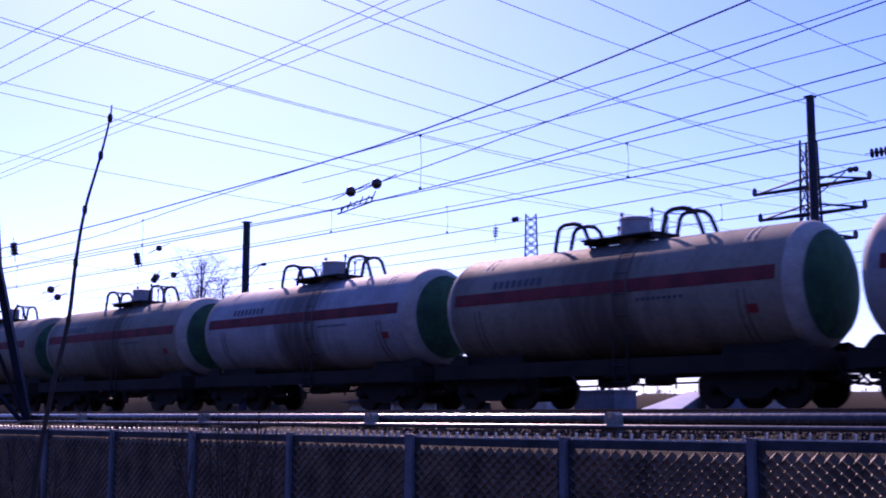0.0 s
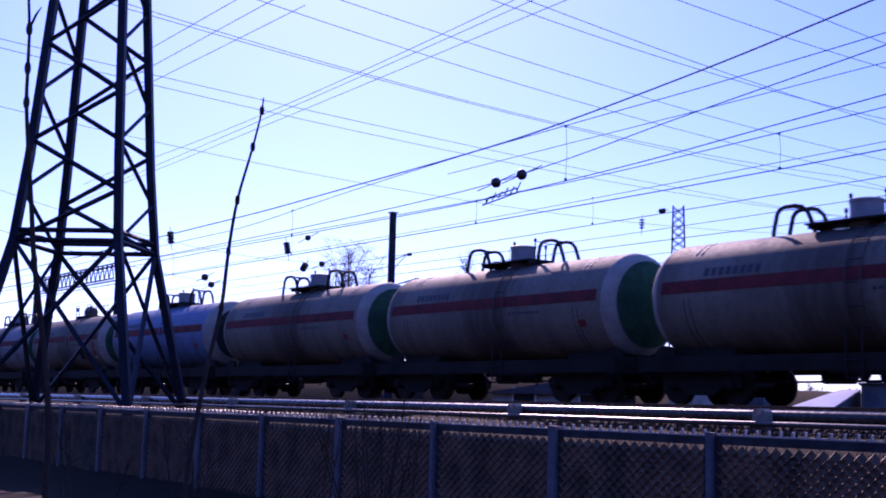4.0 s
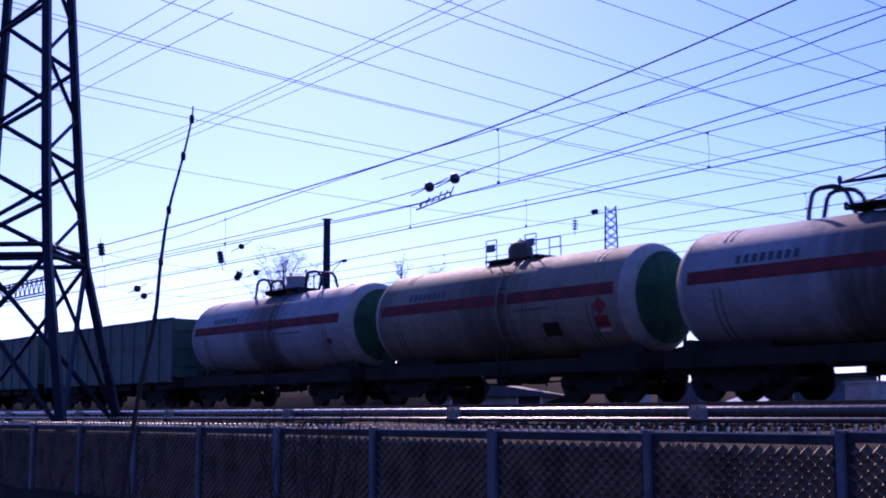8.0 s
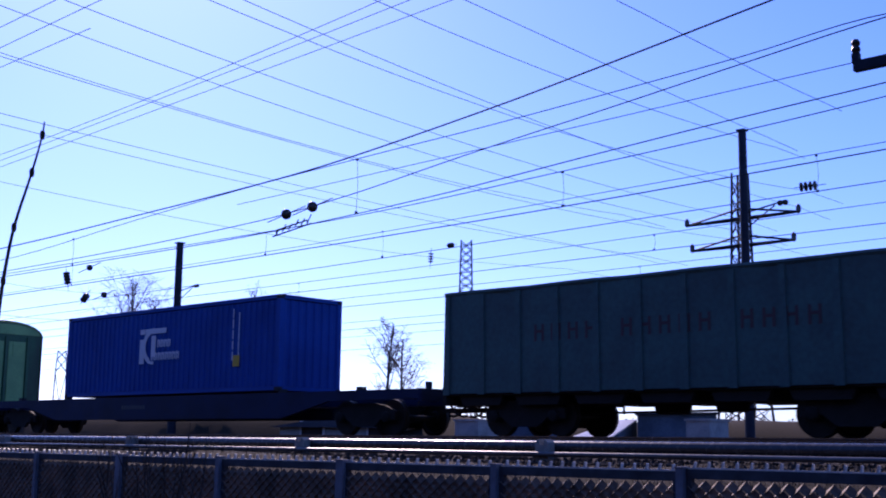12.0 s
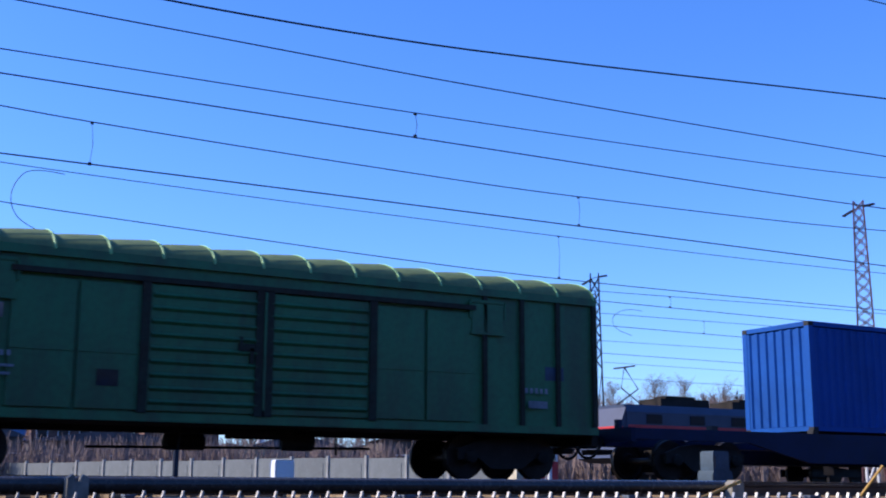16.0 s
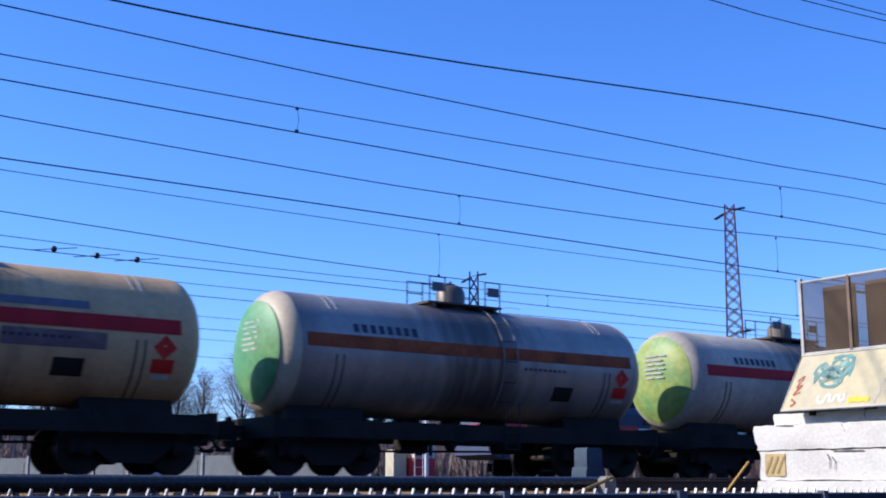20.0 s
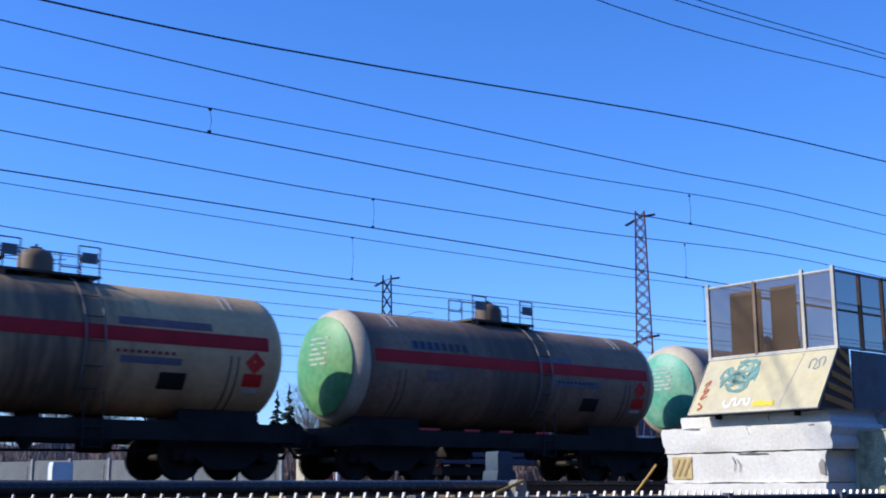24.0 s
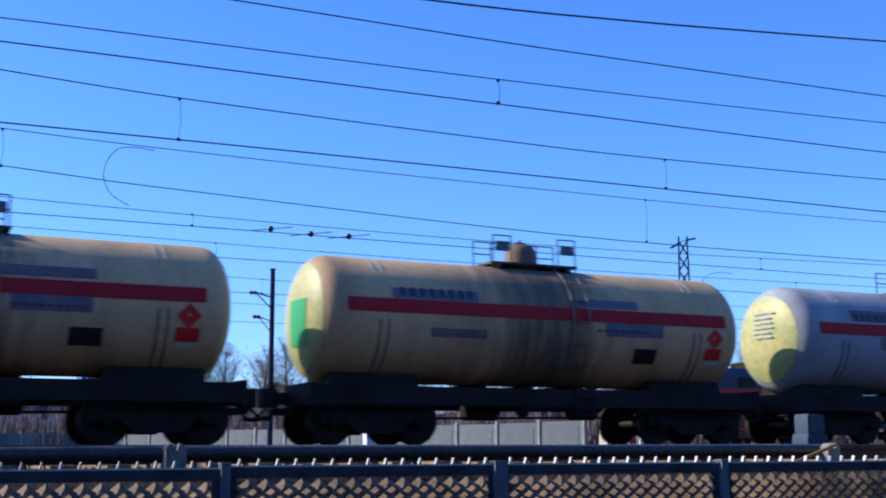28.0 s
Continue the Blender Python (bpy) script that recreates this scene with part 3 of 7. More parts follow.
OVERPAINT_WARM = material("purplish_overpaint", (0.20, 0.13, 0.15), 0.6, 0, 0.3, 6, 2.0, 0.05, (0.24, 0.19, 0.16), gloss=0.2)
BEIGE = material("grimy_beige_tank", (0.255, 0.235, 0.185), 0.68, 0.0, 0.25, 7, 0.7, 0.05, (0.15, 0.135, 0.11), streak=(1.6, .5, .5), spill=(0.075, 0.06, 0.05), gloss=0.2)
CREAM = material("cream_tank", (0.68, 0.45, 0.225), 0.6, 0.0, 0.18, 7, 0.7, 0.05, (0.46, 0.29, 0.15), streak=(1.6, .5, .5), spill=(0.075, 0.06, 0.05), gloss=0.3)
SILVER = material("silver_tank", (0.42, 0.385, 0.335), 0.42, 0.40, 0.15, 7, 0.7, 0.04, (0.26, 0.235, 0.21), streak=(1.6, .5, .5), spill=(0.075, 0.06, 0.05))
WHITE_TANK = material("dirty_white_tank", (0.66, 0.57, 0.44), 0.6, 0.0, 0.22, 7, 0.7, 0.05, (0.42, 0.38, 0.32), streak=(1.6, .5, .5), spill=(0.075, 0.06, 0.05), gloss=0.3)
GREY_TANK = material("dirty_grey_tank", (0.36, 0.285, 0.215), 0.5, 0.1, 0.25, 7, 0.7, 0.05, (0.18, 0.145, 0.12), streak=(1.6, .5, .5), spill=(0.075, 0.06, 0.05), gloss=0.3)
SLATE_TANK = material("slate_blue_tank", (0.17, 0.18, 0.205), 0.45, 0.25, 0.28, 7, 0.7, 0.05, (0.09, 0.085, 0.085), streak=(1.6, .5, .5), spill=(0.075, 0.06, 0.05), gloss=0.3)
RUST_TANK = material("rusty_brown_tank", (0.34, 0.225, 0.145), 0.6, 0.0, 0.3, 7, 0.7, 0.05, (0.16, 0.115, 0.085), streak=(1.6, .5, .5), spill=(0.075, 0.06, 0.05), gloss=0.25)
BLUE_TANK = material("blue_tank", (0.12, 0.235, 0.40), 0.55, 0.0, 0.22, 7, 0.7, 0.05, streak=(1.6, .5, .5), gloss=0.25)
BROWN_TANK = material("brown_black_tank", (0.052, 0.024, 0.022), 0.5, 0.0, 0.3, 7, 0.7, 0.05, streak=(1.6, .5, .5), gloss=0.25)
DARK_CAP = material("dark_slate_end_paint", (0.03, 0.042, 0.055), 0.65, 0, 0.3, 6, 1.3, 0.05, gloss=0.15)
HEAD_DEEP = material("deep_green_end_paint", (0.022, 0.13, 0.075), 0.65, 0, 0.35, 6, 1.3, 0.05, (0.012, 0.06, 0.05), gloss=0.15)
HEAD_GREEN = material("head_green", (0.10, 0.36, 0.14), 0.5, 0, 0.35, 6, 1.3, 0.05, (0.20, 0.42, 0.16))
HEAD_LIME = material("head_yellow_green", (0.36, 0.44, 0.10), 0.5, 0, 0.35, 6, 1.3, 0.05, (0.16, 0.38, 0.14))
HEAD_TEAL = material("head_teal", (0.09, 0.42, 0.28), 0.5, 0, 0.3, 6, 1.3, 0.05, (0.26, 0.5, 0.36))
HEAD_YELLOW = material("head_yellow", (0.58, 0.52, 0.20), 0.5, 0, 0.25, 6, 1.3, 0.05, (0.42, 0.46, 0.18))
PATCH_GREEN = material("patch_green", (0.03, 0.45, 0.12), 0.45, 0, 0.15)
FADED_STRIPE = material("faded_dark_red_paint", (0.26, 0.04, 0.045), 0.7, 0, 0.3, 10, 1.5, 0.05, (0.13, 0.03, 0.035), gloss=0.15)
# grey rim paint, lightened to carry the sky mirrored in the rounded edge
RIM_SHEEN = material("grey_rim_with_sky_sheen", (0.44, 0.42, 0.38), 0.7, 0, 0.25, gloss=0.2)
RIM_PALE = material("pale_rim", (0.60, 0.50, 0.35), 0.5, 0, 0.2)

A0, AP = -6.507, 12.02
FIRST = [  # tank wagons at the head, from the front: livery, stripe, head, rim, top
    (TANK_GREY, FADED_STRIPE, HEAD_DEEP, RIM_SHEEN, "hoops", "grey tank wagon with a red stripe and green dished end"),
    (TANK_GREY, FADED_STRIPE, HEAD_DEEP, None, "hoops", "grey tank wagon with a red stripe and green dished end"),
    (BEIGE, FADED_STRIPE, HEAD_DEEP, RIM_SHEEN, "hoops", "grimy grey-brown tank wagon with wire hoops round the dome"),
    (TANK_GREY, FADED_STRIPE, HEAD_DEEP, RIM_SHEEN, "hoops", "grey tank wagon with arched hoops beside its dome"),
    (BEIGE, FADED_STRIPE, HEAD_DEEP, RIM_SHEEN, "hoops", "beige tank wagon with arched hoops and dark green end"),
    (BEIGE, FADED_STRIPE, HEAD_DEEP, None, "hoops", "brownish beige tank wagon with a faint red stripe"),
    (GREY_TANK, FADED_STRIPE, HEAD_DEEP, RIM_SHEEN, "platform", "grey tank wagon with a railed walkway on top"),
    (BEIGE, FADED_STRIPE, HEAD_DEEP, RIM_SHEEN, "hoops", "beige tank wagon with arched hoops beside its dome"),
    (BEIGE, FADED_STRIPE, HEAD_DEEP, RIM_SHEEN, "hoops", "brownish beige tank wagon with dark green end"),
    (BEIGE, FADED_STRIPE, HEAD_DEEP, RIM_SHEEN, "hoops", "beige tank wagon with dark red stripe and green end"),
    (BLUE_TANK, FADED_STRIPE, DARK_CAP, RIM_SHEEN, "hoops", "blue tank wagon with a red stripe and pale end rim"),
    (BEIGE, FADED_STRIPE, HEAD_DEEP, RIM_SHEEN, "platform", "beige tank wagon with a railed walkway and dark stripe"),
    (TANK_GREY, FADED_STRIPE, HEAD_DEEP, RIM_SHEEN, "hoops", "pale grey tank wagon with red stripe and teal end"),
    (BEIGE, FADED_STRIPE, HEAD_DEEP, RIM_SHEEN, "platform", "cream tank wagon with a small railed walkway on top"),
    (TANK_GREY, FADED_STRIPE, HEAD_DEEP, RIM_SHEEN, "hoops", "grey tank wagon with arched hoops and dark green end"),
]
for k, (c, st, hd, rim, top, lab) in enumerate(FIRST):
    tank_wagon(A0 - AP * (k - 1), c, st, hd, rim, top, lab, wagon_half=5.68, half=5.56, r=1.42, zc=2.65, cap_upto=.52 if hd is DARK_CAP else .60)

B0, BP = -288.57, 12.194
LAST = [
    (WHITE_TANK, RED_STRIPE, HEAD_LIME, None, None, "dirty white tank wagon with a red stripe and lime end"),
    (SILVER, ORANGE_STRIPE, HEAD_GREEN, RIM_PALE, None, "silver-grey tank wagon with a dull orange stripe"),
    (CREAM, RED_STRIPE, HEAD_LIME, None, None, "cream tank wagon with a red stripe and warning diamonds"),
    (SLATE_TANK, RED_STRIPE, HEAD_GREEN, RIM_PALE, None, "slate-blue tank wagon with a red stripe and green end"),
    (GREY_TANK, RED_STRIPE, HEAD_LIME, None, None, "grey tank wagon with a red stripe and lime end"),
    (GREY_TANK, RED_STRIPE, HEAD_TEAL, RIM_PALE, None, "grey tank wagon with a pale teal dished end"),
    (RUST_TANK, RED_STRIPE, HEAD_GREEN, RIM_PALE, None, "rusty brown-grey tank wagon with a dark red stripe"),
    (CREAM, RED_STRIPE, HEAD_YELLOW, None, None, "cream tank wagon with a yellow end and red stripe"),
    (SLATE_TANK, ORANGE_STRIPE, HEAD_LIME, RIM_PALE, None, "dark slate tank wagon with an orange stripe"),
    (SILVER, RED_STRIPE, HEAD_TEAL, RIM_PALE, None, "bright silver tank wagon with a teal lettered end"),
    (GREY_TANK, RED_STRIPE, HEAD_LIME, RIM_PALE, None, "grey tank wagon with a red stripe and greenish end"),
    (TANK_GREY, RED_STRIPE, HEAD_YELLOW, None, None, "grey-blue tank wagon with a red stripe and yellow end"),
    (CREAM, RED_STRIPE, HEAD_YELLOW, None, PATCH_GREEN, "cream tank wagon with a bright green square on its end"),
    (CREAM, RED_STRIPE, HEAD_YELLOW, None, None, "cream tank wagon with a red stripe and two red diamonds"),
    (GREY_TANK, RED_STRIPE, HEAD_GREEN, RIM_PALE, None, "grey tank wagon with a red stripe and green end"),
    (TANK_GREY, RED_STRIPE, HEAD_LIME, None, None, "grey tank wagon with a red stripe near the rear"),
]
for k, (c, st, hd, rim, pt, lab) in enumerate(LAST):
    tank_wagon(B0 - BP * k, c, st, hd, rim, "platform", lab, patch=pt, cap_upto=(.66, .58, .62, .60)[k % 4], smears=k if k > 1 else 0, r=1.36 if k < 10 else 1.32, zc=2.66 if k < 10 else 2.60)
tank_wagon(-276.35, BROWN_TANK, None, HEAD_LIME, RIM_PALE, "low", "brown-black tank wagon with a lime and cream dished end", half=5.75, r=1.49, zc=2.74, wagon_half=6.0)

# ---- open wagons
GONDOLA = material("dark_green_wagon_paint", (0.034, 0.120, 0.105), 0.6, 0.05, 0.3, 9, 0.8, 0.06, (0.030, 0.075, 0.070))
LOAD = material("dark_bulk_load", (0.05, 0.045, 0.042), 0.95, 0, 0.4, 14, 2, 0.8)
FAINT_INK = material("nearly_worn_off_lettering", (0.055, 0.075, 0.08), 0.6, 0, 0.3)
RED_INK = material("faded_red_lettering", (0.075, 0.04, 0.036), 0.6, 0, 0.3)


def gondola(ul, ur, label, ink):
    c, h = (ul + ur) / 2, (ur - ul) / 2
    t = thing("gondola_wagon", label, "open wagon", "wagons of the train", at=pose(c, TRACK_Y, 0))
    for s in (-1, 1):
        side = part("side_wall", shared("gondola_side", GONDOLA, lambda: Shape().box(0, 0, 2.28, 2 * h, .05, 2.5)), GONDOLA, t, at=pose(0, s * 1.44, 0))
        part("top_chord", shared("gondola_chord", GONDOLA, lambda: Shape().tube([(-h + 2 * h * k / 14, .02 * math.sin(k * 2.3), 3.53 + .010 * math.sin(k * 1.7)) for k in range(15)], .065, 6)), GONDOLA, side)
        for k in range(12):
            part("stake", shared("gondola_stake", GONDOLA, lambda: Shape().prism([(-.11, 1.0), (.11, 1.0), (.07, 3.48), (-.07, 3.48)], "y", -.016, .016), 0), GONDOLA, side, at=pose(-h + .1 + k * (2 * h - .2) / 11, s * .042, 0))
        for k in range(15):
            if k not in (4, 10):
                part("letter", shared("gondola_letter", ink, lambda: Shape().box(-.12, 0, 2.42, .07, .004, .40).box(.10, 0, 2.42, .07, .004, .40).box(0, 0, 2.45 if ink is RED_INK else 2.58, .18, .004, .07)), ink, side, "faded painted letter", at=pose(-3.4 + k * .50, s * .031, 0))
        part("end_wall", shared("gondola_end", GONDOLA, lambda: Shape().box(0, 0, 2.28, .06, 2.84, 2.5).box(.05, 0, 1.7, .06, 2.8, .12).box(.05, 0, 2.4, .06, 2.8, .12).box(.05, 0, 3.1, .06, 2.8, .12)), GONDOLA, t, at=pose(s * (h - .04), 0, 0, 0, 0, 0 if s > 0 else 180))
        for k in range(7):
            part("floor_hatch", shared("gondola_hatch", DARK, lambda: Shape().prism([(-.72, .98), (.72, .98), (.6, .74), (-.6, .74)], "y", -.5, .5), 0), DARK, t, at=pose(-h + 1.1 + k * (2 * h - 2.2) / 6, s * .8, 0))

    def heap():
        pts, faces, n, m = [], [], 26, 8
        for i in range(n):
            for j in range(m):
                x, y = -h + .1 + (2 * h - .2) * i / (n - 1), -1.38 + 2.76 * j / (m - 1)
                pts.append((x, y, 3.30 + .22 * math.sin(math.pi * j / (m - 1)) + .09 * noise.noise((x * .8, y, c))))
        for i in range(n - 1):
            for j in range(m - 1):
                faces.append((i * m + j, i * m + j + 1, i * m + m + j + 1, i * m + m + j))
        return Shape().face_set(pts, faces)
    part("load", heap(), LOAD, t, "heaped dark bulk load", smooth=60)
    part("floor", shared("gondola_floor", DARK, lambda: Shape().box(0, 0, 1.02, 2 * h - .1, 2.8, .08)), DARK, t)
    underframe(t, h, DARK)
    couplers(t, h + .48)
    for bx in (-h + 2.3, h - 2.3):
        bogie(t, bx)
    MOVING.append(t)


gondola(-182.33, -169.35, "dark open wagon heaped with bulk load, faint lettering", RED_INK)
gondola(-196.29, -183.31, "dark green open wagon with upright stakes and faded lettering", FAINT_INK)
gondola(-210.26, -197.28, "dark green open wagon with worn red lettering", RED_INK)

# ---- container flat wagon and its container
FLAT_BLUE = material("navy_underframe_paint", (0.006, 0.017, 0.060), 0.6, 0.05, 0.25, 9, 0.9, 0.05, gloss=0.2)
BOX_BLUE = material("container_blue", (0.005, 0.080, 0.34), 0.55, 0, 0.14, 9, 0.6, 0.03, gloss=0.12)
LOGO = material("white_logo_paint", (0.62, 0.66, 0.72), 0.5, 0, 0.1)
YELLOW = material("yellow_sign", (0.75, 0.42, 0.02), 0.5, 0, 0.1)


def flat_wagon():
    ul, ur = -235.35, -211.25
    c, h = (ul + ur) / 2, (ur - ul) / 2
    t = thing("flat_wagon", "long navy flat wagon carrying one blue container", "flat wagon", "wagons of the train", at=pose(c, TRACK_Y, 0))
    out = [(-h, .95), (-h + 3.6, .92), (-h + 5.6, .46), (h - 5.6, .46), (h - 3.6, .92), (h, .95), (h, 1.20), (-h, 1.20)]
    for s in (-1, 1):
        part("side_beam", Shape().prism(out, "y", -.06, .06), FLAT_BLUE, t, "deep fish-bellied side beam", smooth=0, at=pose(0, s * 1.30, 0))
        part("headstock", shared("flat_headstock", FLAT_BLUE, lambda: Shape().box(0, 0, 1.05, .14, 2.7, .32).box(-.1, -.9, 1.3, .1, .16, .2)), FLAT_BLUE, t, at=pose(s * h, 0, 0))
        for k in range(9):
            part("marking", shared("flat_mark", FAINT_INK, lambda: Shape().box(0, 0, 0, .11, .004, .12)), FAINT_INK, t, at=pose(-2.0 + k * .16, s * 1.365, .86))
        for q in (-9.5, -6.1, 6.1, 9.5):
            part("container_lock", shared("flat_lock", STEEL, lambda: Shape().box(0, 0, 1.25, .2, .2, .12)), STEEL, t, at=pose(q + .06, s * 1.1, 0))
    part("centre_sill", Shape().box(0, 0, .98, 2 * h, .5, .36), FLAT_BLUE, t)
    for k in range(15):
        part("cross_member", shared("flat_cross", FLAT_BLUE, lambda: Shape().box(0, 0, 1.05, .16, 2.5, .2)), FLAT_BLUE, t, at=pose(-h + .8 + k * (2 * h - 1.6) / 14, 0, 0))
    couplers(t, h + .5)
    for bx in (-h + 2.4, h - 2.4):
        bogie(t, bx)
    MOVING.append(t)


def corrugated(length, height, pitch, depth, axis_x=True):
    """A pressed steel panel with upright ribs, seen from -y."""
    n = int(length / pitch)
    xs = []
    for k in range(n):
        x = -length / 2 + k * length / n
        p = length / n
        xs += [(x, 0), (x + p * .30, 0), (x + p * .45, depth), (x + p * .85, depth)]
    xs.append((length / 2, 0))
    return Shape().prism(xs + [(length / 2, depth + .02), (-length / 2, depth + .02)], "z", -height / 2, height / 2)


def container():
    cx, z0, hgt, ln, wd = -223.33, 1.27, 2.86, 12.19, 2.44
    t = thing("shipping_container", "forty-foot blue corrugated shipping container with a white logo", "container", at=pose(cx, TRACK_Y, z0))
    for s in (-1, 1):
        part("side_panel", shared("cont_side", BOX_BLUE, lambda: corrugated(ln - .3, hgt - .3, .278, .036), 0), BOX_BLUE, t, at=pose(0, s * (wd / 2 - .008), hgt / 2, 0, 0, 0 if s < 0 else 180))
        part("end_panel", shared("cont_end", BOX_BLUE, lambda: corrugated(wd - .3, hgt - .3, .27, .05), 0), BOX_BLUE, t, at=pose(s * (ln / 2 - .012), 0, hgt / 2, 0, 0, 90 if s > 0 else -90))
        for q in (-1, 1):
            part("corner_post", shared("cont_post", BOX_BLUE, lambda: Shape().box(0, 0, hgt / 2, .16, .16, hgt - .02)), BOX_BLUE, t, at=pose(s * (ln / 2 - .08), q * (wd / 2 - .08), 0))
            for z in (.06, hgt - .06):
                part("corner_casting", shared("cont_casting", STEEL, lambda: Shape().box(0, 0, 0, .18, .17, .12)), STEEL, t, at=pose(s * (ln / 2 - .087), q * (wd / 2 - .082), z))
        for z in (.08, hgt - .06):
            part("side_rail", shared("cont_rail", BOX_BLUE, lambda: Shape().box(0, 0, 0, ln - .32, .08, .12)), BOX_BLUE, t, at=pose(0, s * (wd / 2 - .04), z))
            part("end_rail", shared("cont_erail", BOX_BLUE, lambda: Shape().box(0, 0, 0, .08, wd - .32, .12)), BOX_BLUE, t, at=pose(s * (ln / 2 - .045), 0, z))
    part("roof_panel", Shape().box(0, 0, hgt - .03, ln - .2, wd - .2, .03), BOX_BLUE, t)
    part("floor", Shape().box(0, 0, .1, ln - .2, wd - .2, .1), DARK, t)
    y = -wd / 2 - .012
    # emblem: two bars and a broken ring, and the two lines of lettering as plain shapes
    e = Shape()
    x0, zt = -1.32, 2.10
    for a, b2, z, hh in ((0, .32, zt, .17), (.32, 1.55, zt, .17)):
        e.box(x0 + (a + b2) / 2, y, z, b2 - a - .03, .006, hh)
    e.box(x0 + .15, y, zt - .66, .28, .006, .82).box(x0 + .82, y, zt - .5, .26, .006, .7)
    ring = []
    for k in range(19):
        a = radians(62 + k * 218 / 18)
        ring.append((a, .60, .42 if 3 < k < 16 else .50))
    pts, faces = [], []
    for a, ro, ri in ring:
        for q in (ro, ri):
            for yy in (y - .006, y - .002):
                pts.append((x0 + .78 + q * math.cos(a), yy, zt - .5 + q * math.sin(a)))
    for k in range(18):
        i = 4 * k
        faces += [(i, i + 2, i + 6, i + 4), (i + 1, i + 5, i + 7, i + 3), (i, i + 4, i + 5, i + 1), (i + 2, i + 3, i + 7, i + 6)]
    e.face_set(pts, faces)
    part("emblem", e, LOGO, t, "white broken-ring emblem", smooth=0)
    wz = zt - .42
    for k in range(4):
        part("letter_block", shared("cont_letter", LOGO, lambda: Shape().box(-.055, 0, 0, .055, .006, .27).box(.05, 0, 0, .055, .006, .22).box(0, 0, .085, .06, .006, .055)), LOGO, t, at=pose(x0 + 1.14 + k * .195, y - .002, wz))
    for k in range(8):
        part("letter_block", shared("cont_letter", LOGO, lambda: Shape()), LOGO, t, at=pose(x0 + .80 + k * .205, y - .002, wz - .42))
    part("warning_plate", Shape().box(4.05, y, .95, .32, .008, .34), YELLOW, t)
    for k in range(5):
        part("stencil", shared("cont_stencil", LOGO, lambda: Shape().box(0, 0, 0, .05, .006, .28)), LOGO, t, at=pose(3.85, y, 2.42 - k * .33))
        part("stencil", shared("cont_stencil", LOGO, lambda: Shape()), LOGO, t, at=pose(4.15, y, 2.30 - k * .30))
    MOVING.append(t)


flat_wagon()
container()

# ---- covered wagons
BOX_GREEN = material("green_wagon_paint", (0.020, 0.165, 0.062), 0.5, 0.05, 0.25, 9, 0.8, 0.05, (0.035, 0.075, 0.035), streak=(1.4, 1, .3))
ROOF_GREEN = material("bright_green_roof", (0.15, 0.22, 0.075), 0.7, 0.05, 0.25, 9, 0.9, 0.05)
GRIME = material("rust_and_grime_on_green", (0.034, 0.046, 0.034), 0.8, 0, 0.35, 14, 2.0, 0.2, (0.04, 0.03, 0.022), gloss=0.15)
SEAM_LIME = material("lime_green_paint", (0.24, 0.52, 0.17), 0.55, 0, 0.15)
SEAM_GREY = material("pale_worn_metal", (0.22, 0.23, 0.23), 0.5, 0.1, 0.2)
WORN_INK = material("worn_pinkish_stencil", (0.26, 0.235, 0.21), 0.6, 0, 0.35, 30, 6)
BOX_NAVY = material("dark_navy_wagon_paint", (0.018, 0.030, 0.068), 0.5, 0.05, 0.3, 9, 0.7, 0.05, (0.036, 0.030, 0.030), gloss=0.3)
ROOF_GREY = material("grey_galvanised_roof", (0.19, 0.20, 0.19), 0.6, 0.1, 0.25, 9, 0.9, 0.05)
END_PALE = material("pale_blue_end_paint", (0.26, 0.36, 0.39), 0.55, 0, 0.25)


PANEL_INK = material("faded_blue_notice", (0.03, 0.075, 0.13), 0.6, 0, 0.35, 14, 4, 0.05, (0.02, 0.04, 0.07))
RUST_SMEAR = material("brown_worn_smear", (0.060, 0.050, 0.042), 0.8, 0, 0.4, 10, 3, 0.1, (0.025, 0.03, 0.045), gloss=0.15)


